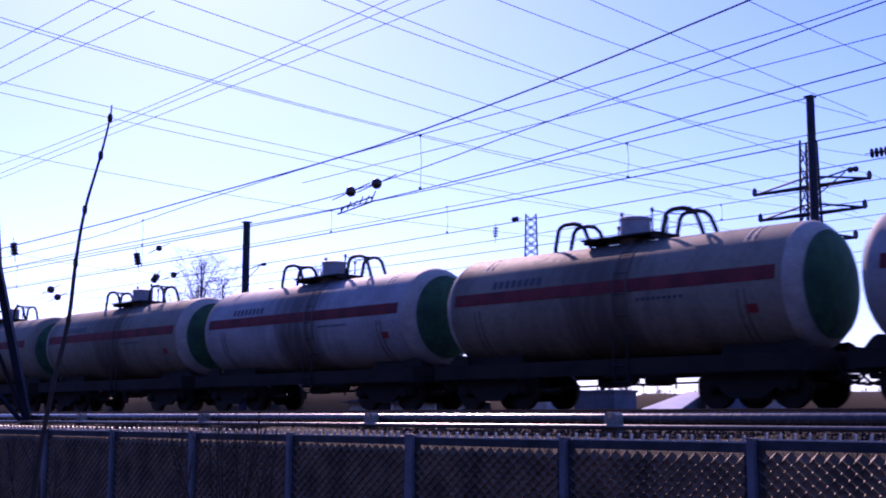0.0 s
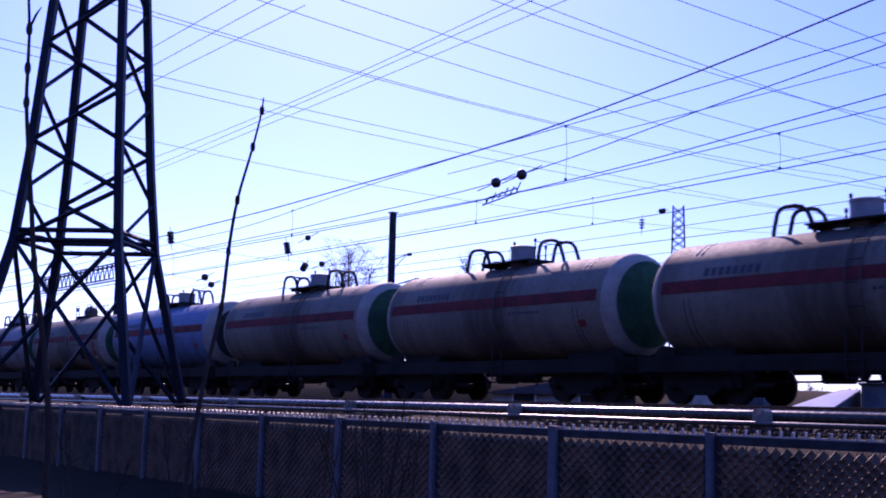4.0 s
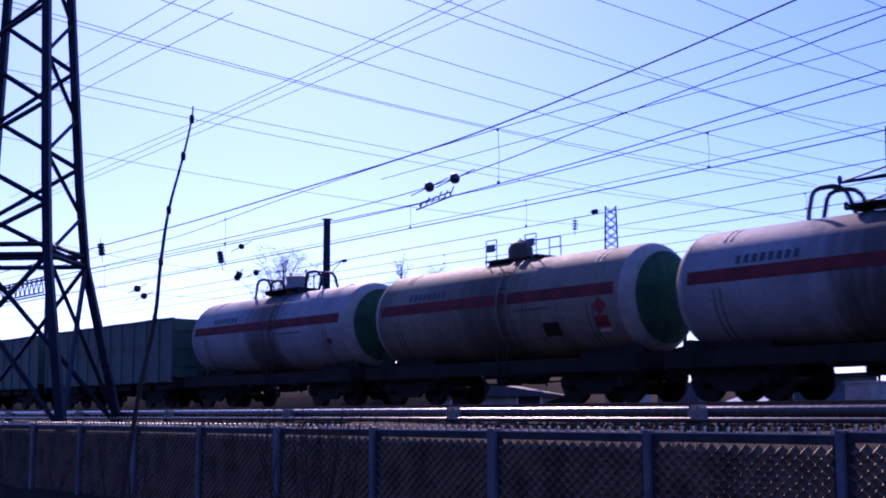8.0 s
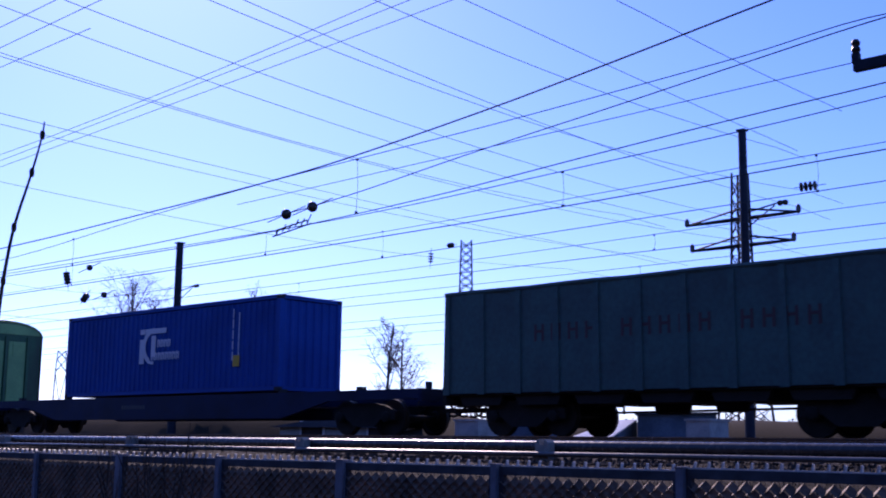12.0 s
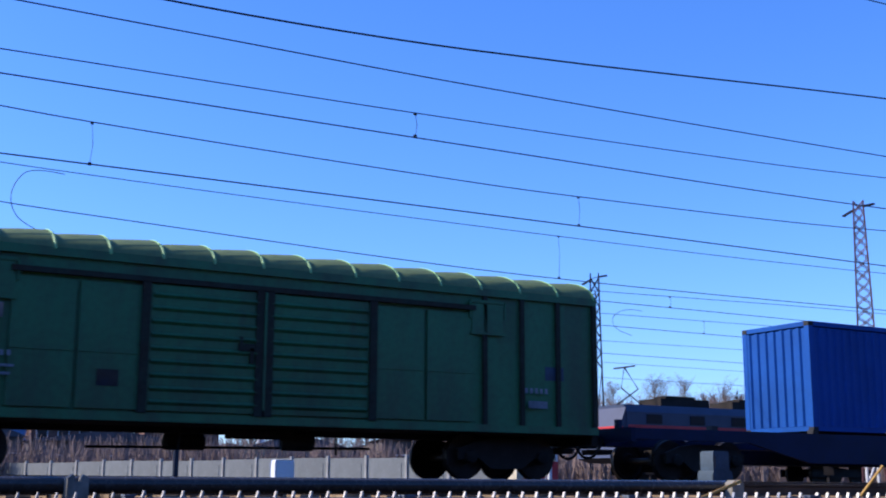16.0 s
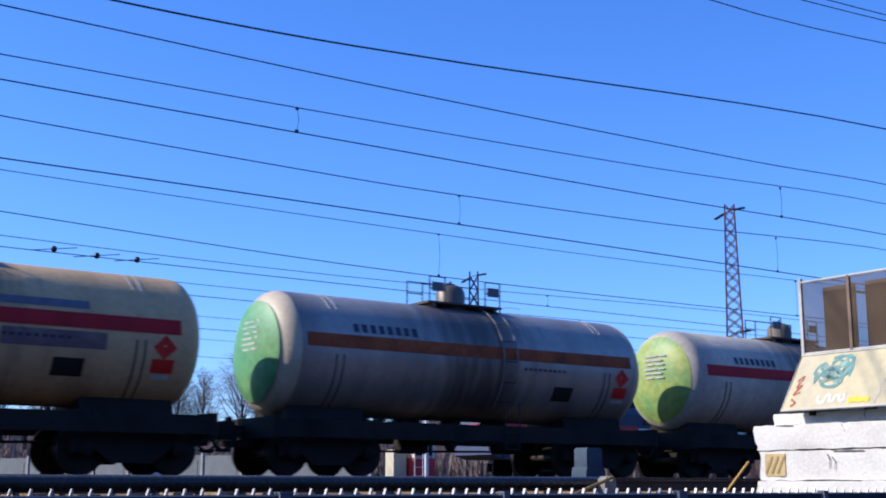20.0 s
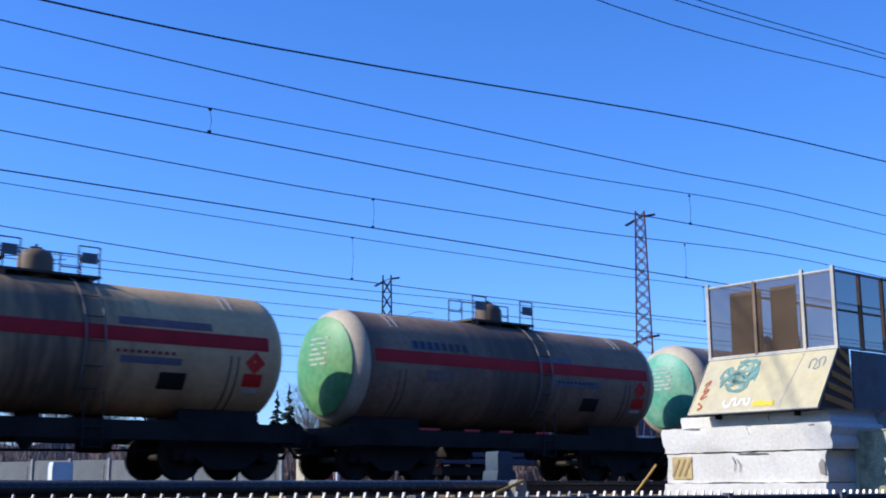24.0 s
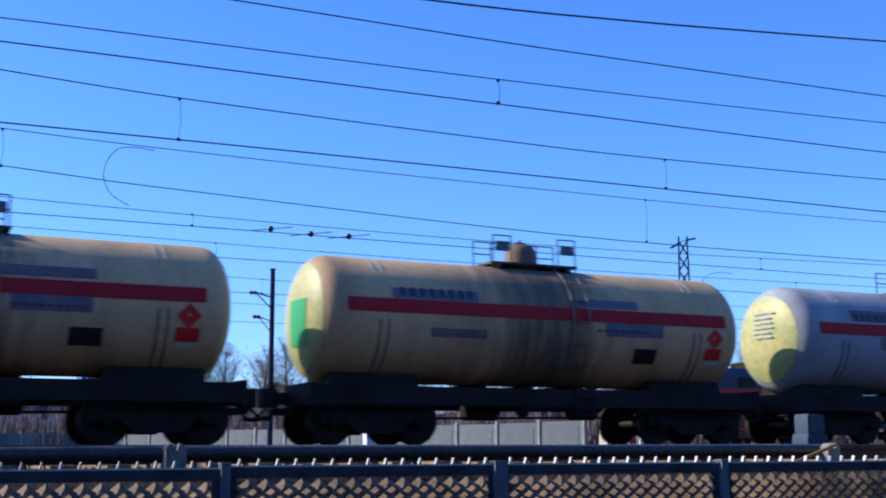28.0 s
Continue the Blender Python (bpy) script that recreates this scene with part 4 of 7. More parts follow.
def covered_wagon(ul, ur, body, roof, vent, seam, trim, label):
    c, h = (ul + ur) / 2, (ur - ul) / 2
    w, z0, z1, zr = 1.5, 1.0, 4.02, 4.50
    key = body.name
    t = thing("covered_wagon", label, "box wagon", "wagons of the train", at=pose(c, TRACK_Y, 0))
    posts = [-1, -.875, -.755, -.635, .635, .755, .875, 1]
    for s in (-1, 1):
        side = part("side_wall", shared("cw_side", body, lambda: Shape().box(0, 0, (z0 + z1) / 2, 2 * h, .06, z1 - z0)), body, t, at=pose(0, s * w, 0))
        f = -1 if s < 0 else 1
        for p in posts:
            part("post", shared("cw_post", GRIME, lambda: Shape().box(0, 0, (z0 + z1) / 2, .10, .09, z1 - z0 - .02)), GRIME, side, at=pose(p * (h - .05), f * .06, 0))
        for k in (0, 1):
            part("cant_rail", shared("cw_cant", body, lambda: Shape().box(0, 0, 0, 2 * h + .02, .12, .16)), body, side, at=pose(0, f * .05, (z0 + .06, z1 - .04)[k]))
        # two pressed sliding leaves in the middle, flat door leaves beside them
        for d in (-1, 1):
            def leaf():
                q = Shape().box(0, 0, 0, 2.2, .06, 2.35)
                for r_ in range(9):
                    q.prism([(-.04, -1.02 + r_ * .25 - .05), (-.085, -1.02 + r_ * .25), (-.04, -1.02 + r_ * .25 + .05)] if f < 0 else [(.04, -1.02 + r_ * .25 - .05), (.085, -1.02 + r_ * .25), (.04, -1.02 + r_ * .25 + .05)], "x", -1.05, 1.05)
                return q
            door = part("door_leaf", shared("cw_leaf_%d" % s, body, leaf, 20), body, side, "sliding door leaf with pressed horizontal ribs", at=pose(d * 1.18, f * .07, 2.36))
            part("door_edge", shared("cw_edge", GRIME, lambda: Shape().box(0, 0, 0, .16, .12, 2.45)), GRIME, side, at=pose(d * .10, f * .09, 2.36))
            part("door_edge", shared("cw_edge", GRIME, lambda: Shape().box(0, 0, 0, .16, .12, 2.45)), GRIME, side, at=pose(d * 2.36, f * .09, 2.36))
            for k in (0, 1):
                part("outer_leaf", shared("cw_oleaf", body, lambda: Shape().box(0, 0, 0, 1.12, .05, 2.3).box(0, f * .01, -.1, 1.12, .06, .08)), body, side, at=pose(d * (3.0 + k * 1.2), f * .06, 2.34))
            part("hatch", shared("cw_hatch", body, lambda: Shape().box(0, 0, 0, .78, .07, .62).box(0, f * .02, .34, .86, .06, .05).box(0, f * .02, -.34, .86, .06, .05)), body, side, "small loading hatch under the eaves", at=pose(d * 5.45 * (h / 8.0) - d * .35, f * .07, 3.42))
        part("door_catch", shared("cw_catch", GRIME, lambda: Shape().box(0, 0, 0, .34, .05, .14).box(.1, 0, -.16, .08, .05, .3).box(-.12, 0, .12, .06, .04, .16)), GRIME, side, "rusty door catch", at=pose(f * .36, f * .13, 2.45))
        part("door_track", shared("cw_track", GRIME, lambda: Shape().box(0, 0, 0, 9.6, .10, .10)), GRIME, side, at=pose(0, f * .10, 3.62))
        part("number_marking", shared("cw_number", WORN_INK, lambda: bars(-.95, 0, .27, 4, .19).box(.95, 0, 0, .11, .004, .27).box(.38, 0, 0, .11, .004, .27).box(.57, 0, 0, .11, .004, .25).box(.76, 0, 0, .11, .004, .27)), WORN_INK, side, at=pose(f * 5.9 if f < 0 else 5.9, f * .115, 2.85))["kind"] = "stuff"
        for px, pz, pw, ph, pm in ((5.25, 2.15, .66, .62, PANEL_INK), (6.05, 3.45, .5, .46, RUST_SMEAR), (5.3, 3.4, .6, .4, RUST_SMEAR), (-6.9, 2.3, .5, .3, PANEL_INK), (3.0, 1.75, .4, .3, RUST_SMEAR)):
            part("old_notice", Shape().box(0, 0, 0, pw, .004, ph), pm, side, "faded painted notice", smooth=0, at=pose(f * px, f * (.095 if abs(px) < 4.8 else .036), pz))
        part("stencil_marking", shared("cw_stencil", DULL_INK, lambda: bars(-.35, 0, .10, 6, .12).box(0, 0, -.22, .7, .004, .05).box(0, 0, -.36, .6, .004, .05)), DULL_INK, side, at=pose(f * 5.0, f * .115, 2.1))
        part("stencil_marking", shared("cw_stencil2", DULL_INK, lambda: bars(-.3, 0, .12, 5, .13).box(0, 0, -.3, .5, .004, .16)), DULL_INK, side, at=pose(-f * 6.4, f * .115, 1.9))
        for tx, tz in ((6.75, 1.75), (5.55, 1.68)):
            part("tally_board", shared("cw_tally", DARK, lambda: Shape().box(0, 0, 0, .56, .01, .46)), DARK, side, at=pose(f * tx, f * .115, tz))
        part("door_bar", shared("cw_bar", trim, lambda: Shape().box(0, 0, 0, .045, .03, 2.3)), trim, side, at=pose(0, f * .16, 2.4))
        for d in (-1, 1):
            part("hatch_frame", shared("cw_hframe", trim, lambda: Shape().box(0, 0, .36, .92, .03, .04).box(-.44, 0, .18, .04, .03, .4).box(.44, 0, .18, .04, .03, .4)), trim, side, at=pose(d * 5.45 * (h / 8.0) - d * .35, f * .115, 3.42))
        # ends
        e = 1 if s > 0 else -1
        gable = [(-w, z0), (w, z0), (w, z1)] + [(w * math.cos(radians(a)), z1 + (zr - z1 - .02) * math.sin(radians(a))) for a in range(15, 180, 15)] + [(-w, z1)]
        end = part("end_wall", shared("cw_end", body, lambda: Shape().prism(gable, "x", -.03, .03), 0), body, t, at=pose(e * (h - .03), 0, 0))
        part("gable", shared("cw_gable", vent, lambda: Shape().prism([(w * .98 * math.cos(radians(a)), z1 + .02 + (zr - z1 - .06) * math.sin(radians(a))) for a in range(0, 181, 15)], "x", -.02, .02), 0), vent, end, at=pose(e * .045, 0, 0))
        for q in (-.95, 0, .95):
            part("end_post", shared("cw_endpost", body, lambda: Shape().box(0, 0, 2.5, .1, .12, 2.9)), body, end, at=pose(e * .06, q, 0))
        for q in (-.48, .48):
            part("end_panel", shared("cw_endpanel", vent, lambda: Shape().box(0, 0, 2.45, .03, .74, 2.6), 0), vent, end, "pale boarded panel of the end wall", at=pose(e * .04, q, 0))
        for q in (-1.2, .5):
            part("end_vent", shared("cw_vent", vent, lambda: Shape().box(0, 0, 3.45, .04, .42, .6).box(.02, 0, 3.6, .03, .42, .04).box(.02, 0, 3.35, .03, .42, .04)), vent, end, "pale slatted vent panel", at=pose(e * .055, q, 0))
        part("end_ladder", shared("cw_ladder", STEEL, lambda: ladder_shape(1.2, 4.3, .36)), STEEL, end, at=pose(e * .16, -1.25, 0, 0, 0, 90))
    n = 16

    def panel():
        pts, faces, m, st = [], [], 14, 26
        for i in range(st + 1):
            f = i / st
            x = -h / n + 2 * h / n * f
            # each sheet swells towards its lapped end and is pressed in fine ribs
            bulge = .10 * (min(f / .9, 1.0) ** .6) * (1 if f < .9 else max(0, 1 - ((f - .9) / .1) ** 2)) + (.008 if i % 2 and .05 < f < .9 else 0)
            for j in range(m + 1):
                a = math.pi * j / m
                for th in (0, .03):
                    pts.append((x, (w + .05 + bulge * .6 - th) * math.cos(a), z1 + (zr - z1 + bulge - th) * math.sin(a)))
        k = 2 * (m + 1)
        for i in range(st):
            for j in range(m):
                q = i * k + 2 * j
                faces += [(q, q + 2, q + k + 2, q + k), (q + 1, q + k + 1, q + k + 3, q + 3)]
        for i in (0, st):
            for j in range(m):
                q = i * k + 2 * j
                faces.append((q, q + 1, q + 3, q + 2))
        return Shape().face_set(pts, faces)
    for k in range(n):
        part("roof_panel", shared("cw_roof_%.2f" % h, roof, panel, 30), roof, t, at=pose(-h + (k + .5) * 2 * h / n, 0, 0))
    for k in range(1, n + 1):
        def seam_shape():
            q = Shape()
            return q.tube([(0, (w + .10) * math.cos(math.pi * j / 14), z1 + (zr - z1 + .085) * math.sin(math.pi * j / 14)) for j in range(15)], .032, 5)
        part("roof_seam", shared("cw_seam", seam, seam_shape), seam, t, at=pose(-h + (k - .06) * 2 * h / n if k else -h + .03, 0, 0))
    part("eave_rail", shared("cw_eave", roof, lambda: Shape().tube([(-h, -w - .06, z1), (h, -w - .06, z1)], .04, 6)), roof, t)
    part("floor", Shape().box(0, 0, 1.0, 2 * h - .1, 2.9, .08), DARK, t)
    underframe(t, h, DARK)
    couplers(t, h + .45)
    for bx in (-h + 2.1, h - 2.1):
        bogie(t, bx)
    MOVING.append(t)


def ladder_shape(z0, z1, w):
    s = Shape().tube([(-w / 2, 0, z0), (-w / 2, 0, z1)], .016, 6).tube([(w / 2, 0, z0), (w / 2, 0, z1)], .016, 6)
    k = z0 + .15
    while k < z1:
        s.tube([(-w / 2, 0, k), (w / 2, 0, k)], .012, 6)
        k += .32
    return s


covered_wagon(-252.61, -236.56, BOX_GREEN, ROOF_GREEN, SEAM_LIME, SEAM_LIME, BOX_GREEN, "green steel box wagon with ribbed double doors and rounded roof")
covered_wagon(-269.98, -253.86, BOX_NAVY, ROOF_GREY, END_PALE, SEAM_GREY, SEAM_GREY, "dark navy box wagon with grey rounded roof and pale end vents")

# ---------------------------------------------------------------- overhead lines
DARK_LINE = material("dark_weathered_cable", (0.035, 0.04, 0.05), 0.6, 0.3, 0.1, gloss=0.15)
GALV = material("weathered_galvanised_steel", (0.035, 0.038, 0.045), 0.6, 0.3, 0.3, gloss=0.15)
PORCELAIN = material("dark_glazed_insulator", (0.03, 0.022, 0.02), 0.25, 0, 0.1)


def smooth_line(pts, n=6):
    """Points of a smooth curve through a few supports."""
    pts = [Vector(p) for p in pts]
    out = []
    for i in range(len(pts) - 1):
        p0, p1, p2, p3 = pts[max(i - 1, 0)], pts[i], pts[i + 1], pts[min(i + 2, len(pts) - 1)]
        m1, m2 = (p2 - p0) * .5, (p3 - p1) * .5
        if (p1 - p0).length > 0:
            m1 = (p2 - p0) * ((p2 - p1).length / max((p2 - p0).length, 1e-6))
        if (p3 - p2).length > 0:
            m2 = (p3 - p1) * ((p2 - p1).length / max((p3 - p1).length, 1e-6))
        for k in range(n):
            t = k / n
            out.append(p1 * (2 * t ** 3 - 3 * t * t + 1) + m1 * (t ** 3 - 2 * t * t + t) + p2 * (3 * t * t - 2 * t ** 3) + m2 * (t ** 3 - t * t))
    return out + [pts[-1]]


def height_at(line, x):
    for (x0, z0), (x1, z1) in zip(line, line[1:]):
        if x0 <= x <= x1:
            return z0 + (z1 - z0) * (x - x0) / (x1 - x0)
    return line[-1][1]


def overhead(y, contact, messenger, droppers, label, r=0.013):
    t = thing("overhead_line", label, "overhead line", kind="structure")
    if contact:
        part("contact_wire", Shape().tube(smooth_line([(x, y, z) for x, z in contact]), r, 5), DARK_LINE, t)
    if messenger:
        part("messenger_wire", Shape().tube(smooth_line([(x, y, z) for x, z in messenger]), r * .85, 5), DARK_LINE, t)
    for x in droppers:
        z0, z1 = height_at(contact, x), height_at(messenger, x)
        part("dropper", Shape().tube([(x, y, z0), (x + .04, y, (z0 + z1) / 2), (x, y, z1)], .007, 4), DARK_LINE, t)
        part("clamp", Shape().box(x, y, z0 + .02, .07, .03, .06), GALV, t)
        part("clamp", Shape().box(x, y, z1 - .02, .06, .03, .05), GALV, t)
    return t


CONTACT = [(-300, 5.8), (-60, 5.70), (-38, 5.65), (-20, 5.72), (-10, 5.88), (0, 6.05), (17, 6.16), (40, 6.2), (300, 6.2)]
MESSENGER = [(-300, 6.6), (-60, 6.7), (-45, 6.55), (-30, 6.42), (-24.5, 6.46), (-19.4, 6.62), (-13.6, 6.82), (-10, 7.0), (-4.4, 7.38), (1.2, 7.14), (5.5, 6.97), (14.3, 6.88), (17.5, 6.91), (24.7, 7.08), (36, 7.5), (60, 6.9), (300, 6.9)]
overhead(TRACK_Y, CONTACT, MESSENGER, [-54, -42.6, -30.6, -18.6, 5.45, 17.4, 29.4, 41], "contact wire hung from its messenger above the train", .016)
overhead(MID_Y, [(-300, 5.3), (-40, 5.12), (-30, 5.06), (-24, 5.06), (-18.6, 5.22), (-14.2, 5.47), (-10.8, 5.65), (-8, 5.77), (-3.7, 6.0), (10, 6.13), (19, 6.2), (28, 6.35), (60, 6.3), (300, 6.2)],
         [(-300, 6.0), (-39, 5.7), (-30.3, 6.12), (-24.9, 6.36), (-20, 6.49), (-17, 6.55), (-13.7, 6.66), (-10.7, 6.78), (-7.9, 6.93), (-3.7, 6.36), (2, 6.46), (11, 6.62), (19, 6.85), (28, 7.2), (60, 7.0), (300, 6.9)], [-34, -21, 10.2, 23.7, 37], "contact wire and messenger over the middle track")
overhead(17.5, [(-300, 5.2), (-31.6, 4.86), (-23, 4.95), (-19.6, 5.16), (-16.1, 5.52), (-12.2, 5.88), (-9.9, 6.1), (-7.4, 6.32), (-.6, 6.68), (5, 6.73), (10.5, 6.75), (21, 6.94), (26, 7.12), (60, 7.3), (300, 7)], None, [], "thin feeder wire running along the tracks", .012)
overhead(17.52, [(-300, 6.2), (-60, 5.55), (-34.5, 5.62), (-28, 5.74), (-22.9, 5.86), (-20, 5.99), (-15.4, 6.38), (-12.5, 6.7), (-9.1, 7.1), (-6.4, 7.4), (1.2, 7.25), (5.5, 7.2), (10.5, 7.41), (26, 8.58), (60, 9.4), (300, 9)], None, [], "thick feeder cable above the nearer tracks", .018)
overhead(19.25, [(-26, 6.03), (-17, 6.16), (-11, 6.27), (-6.6, 6.33)], None, [], "thin tie wire ending at the lattice tower", .009)
overhead(28.4, [(-300, 6.0), (-40, 6.0), (0, 6.35), (6, 6.1), (19, 5.75), (40, 5.9), (300, 6.0)], [(-300, 7.1), (-40, 6.9), (-4, 7.3), (5.6, 7.06), (17, 7.0), (28, 7.05), (50, 7.4), (300, 7)], [-30, -14, 2.5, 20, 36], "contact wire over the track behind the train")
overhead(33.0, [(-300, 6.1), (300, 6.1)], [(-300, 7.0), (-40, 6.5), (-4, 6.75), (3, 6.5), (19, 6.35), (40, 6.7), (300, 6.9)], [-40, -22, 8, 28, 48], "contact wire over a farther track")
overhead(38.0, [(-300, 6.1), (300, 6.1)], [(-300, 6.8), (-30, 6.5), (0, 6.65), (20, 6.5), (60, 6.9), (300, 6.9)], [-48, -26, 10, 34], "contact wire over a farther track")
overhead(46.0, [(-300, 6.1), (300, 6.1)], [(-300, 6.8), (-30, 6.5), (0, 6.9), (20, 6.6), (60, 6.9), (300, 6.9)], [-56, 14, 44], "contact wire over a far siding")
overhead(58.0, [(-300, 6.3), (300, 6.3)], [(-300, 7.4), (0, 7.2), (300, 7.4)], [], "wires over a far siding")

high = thing("feeder_line", "three feeder cables strung high from the lattice tower", "overhead line", kind="structure")
for za, zb, zc in ((10.9, 10.5, 11.29), (10.95, 11.15, 11.87), (10.98, 11.33, 12.02)):
    part("cable", Shape().tube(smooth_line([(-6.35, 16.85, za), (19.5, 17.5, zb), (31, 17.5, zc), (60, 17.5, zc + 2)]), .013, 5), DARK_LINE, high)

# current connectors: hanging loops of cable between the lines
for yaw, dist, zt, drop, wid in ((10.75, 29, 7.03, 1.42, .62), (3.2, 34, 6.7, 1.2, .7), (38.5, 47, 6.6, 1.0, .9)):
    c = around(yaw, dist, zt)
    loop = [c + Vector((.55, 0, -.02)), c, c + Vector((-wid * .6, 0, -.12)), c + Vector((-wid, 0, -drop * .45)), c + Vector((-wid * .75, 0, -drop * .8)), c + Vector((0, 0, -drop))]
    tagged(part("connector_loop", Shape().tube(smooth_line(loop), .010, 5), DARK_LINE), "drooping cable loop joining two overhead wires", "cable", kind="structure")


fittings = thing("line_fittings", "dark insulators and section gear strung in the overhead wires", "insulators", kind="structure")


def insulator(place, axis, n=4, r=.11, gap=.10):
    rod = part("insulator", Shape().tube([(0, 0, -.25), (0, 0, n * gap + .2)], .012, 5), GALV, fittings, at=Matrix.Translation(place) @ Vector(axis).to_track_quat("Z", "Y").to_matrix().to_4x4())
    for k in range(n):
        part("disc", shared("disc_%.2f" % r, PORCELAIN, lambda: Shape().turned([(-.03, .03), (-.02, r), (.01, r * .95), (.04, r * .4), (.06, .03)], (0, 0, 0), "z", 14)), PORCELAIN, rod, at=pose(0, 0, k * gap))


def disc_weight(place, r):
    rod = part("insulator", Shape().tube([(-.75, 0, -.12), (.75, 0, .12)], .014, 5), GALV, fittings, at=Matrix.Translation(place))
    part("disc", shared("ball_%.2f" % r, PORCELAIN, lambda: Shape().turned([(-r * .9, r * .25), (-r * .75, r * .7), (-r * .3, r), (r * .3, r), (r * .75, r * .7), (r * .9, r * .25)], (0, 0, 0), "x", 18)), PORCELAIN, rod)


disc_weight(around(-51.17, 30.3, 5.44), .13)
disc_weight(around(-49.95, 29.5, 5.50), .13)
sec = part("section_insulator", Shape().tube([(-.75, 0, -.05), (.75, 0, .12)], .02, 5).tube([(-.6, 0, .1), (.6, 0, .22)], .02, 5).tube([(-.6, 0, .1), (-.6, 0, -.03)], .02, 5).tube([(.6, 0, .1), (.6, 0, .22)], .02, 5), GALV, fittings, at=Matrix.Translation(around(-50.9, 30, 4.95)))
for k in range(6):
    part("horn", Shape().tube([(-.6 + k * .24, 0, .0 + k * .03), (-.52 + k * .24, .05, .15 + k * .035 + .04 * (k % 2))], .016, 4), GALV, sec)
insulator(around(-26.94, 40, 8.1), (1, .1, 0), 4, .16, .15)
for yaw, el, dist, ax, n in ((-12.62, 18.65, 20, (.05, 0, -1), 4), (-10.55, 15.98, 27, (0, 0, -1), 3), (-9.32, 14.23, 27, (0, 0, -1), 4), (-10.58, 11.28, 33, (1, 0, .05), 4), (-61.02, 7.37, 45, (.35, 0, -1), 4), (-66.39, 7.61, 45, (.3, 0, -1), 4), (-60.21, 6.23, 45, (.8, 0, .6), 3),
                             (-44.25, 8.88, 55, (-.05, 0, -1), 4), (-43.39, 9.28, 60, (1, 0, 0), 3)):
    insulator(around(yaw, dist, -.21 + dist * math.tan(radians(el))), ax, n, .13, .12)
for yaw, el, dist, r in ((-14.46, 17.67, 19, .13), (-11.23, 13.6, 26, .13), (-9.02, 10.01, 38, .13), (-7.08, 7.56, 55, .13), (-60.03, 7.7, 45, .11), (-59.33, 6.5, 45, .11), (-64.72, 5.66, 45, .13), (-64.41, 5.33, 45, .12), (-60.11, 4.95, 50, .12), (-57.89, 5.3, 60, .13), (17.3, 10.5, 40, .10), (19.2, 10.3, 40, .10), (21.0, 10.2, 40, .10)):
    disc_weight(around(yaw, dist, -.21 + dist * math.tan(radians(el))), r)

# head-span cross wires near the lattice mast, and brackets
cross = thing("cross_span", "sagging cross wires between two catenary masts", "overhead line", kind="structure")
for a, b2 in (((-4.9, 33.7, 10.6), (-6.4, 16.9, 9.8)), ((-4.9, 33.7, 8.2), (-6.4, 16.9, 8.6)), ((-5.3, 53, 10.4), (-4.9, 33.7, 7.3)), ((-58.7, 39.6, 8.0), (-52, 14, 8.6)), ((-58.7, 39.6, 6.6), (-52, 14, 6.9))):
    a, b2 = Vector(a), Vector(b2)
    part("cross_wire", Shape().tube([a + (b2 - a) * k / 10 + Vector((0, 0, -1.1 * math.sin(math.pi * k / 10))) for k in range(11)], .010, 5), DARK_LINE, cross)

for line in (((-15.42, 18.77, 17), (-14.46, 17.67, 19), (-13.33, 16.06, 22), (-11.23, 13.6, 26), (-9.02, 10.01, 38), (-7.08, 7.56, 55), (-5.77, 5.86, 70)), ((-13.34, 20.53, 17), (-12.01, 18.22, 20), (-10.53, 15.73, 25), (-9.26, 13.42, 30), (-8.4, 10.9, 40)), ((-12.01, 20.71, 17), (-10.61, 17.37, 24), (-9.48, 16.35, 28), (-8.53, 16.49, 33))):
    part("cross_wire", Shape().tube([around(a, d, -.21 + d * math.tan(radians(e))) for a, e, d in line], .009, 5), DARK_LINE, cross)

# high-voltage lines that cross over the tracks
power = thing("power_line", "high-voltage conductors crossing above the railway", "power line", kind="structure")
# start and end on the plan, and how far the middle hangs
CROSSING = [((-59.8, 24.5), (-62.5, 97.1), 3.87), ((-59.1, 24.2), (-63.1, 77.6), 2.7), ((-52.9, 23.7), (-59.2, 91.0), 3.6), ((-50.8, 29.9), (-55.3, 85.0), 2.25), ((-44.3, 34.5), (-48.5, 84.2), 1.93), ((-45.4, 32.8), (-46.4, 80.6), 3.19),
            ((-39.7, 39.7), (-39.9, 68.0), 1.09), ((-36.6, 43.5), (-38.1, 66.5), .06), ((-70.9, 29.2), (-75.0, 92.0), 1.19), ((-73.3, 30.5), (-75.6, 95.7), 2.46), ((-89.8, 37.7), (-90.3, 100.8), 3.41), ((-31.4, 49.5), (-31.8, 63.0), .2),
            ((-65.3, 26.8), (-50.8, 26.6), 0), ((-69.0, 28.4), (-53.7, 28.1), 0), ((-72.2, 29.9), (-58.4, 29.8), 0), ((-94.6, 40.0), (-42.0, 37.0), 1.48), ((-97.8, 41.5), (-41.2, 37.8), .32), ((-99.8, 42.4), (-40.3, 39.1), .2)]
for (x0, y0), (x1, y1), sag in CROSSING:
    pts = []
    for k in range(-8, 29):
        f = k / 20
        g = min(max(f, -.25), 1.25)
        pts.append((x0 + (x1 - x0) * f, y0 + (y1 - y0) * f, 20 - sag * g * (1 - g)))
    part("conductor", Shape().tube(pts, .020, 5), DARK_LINE, power)


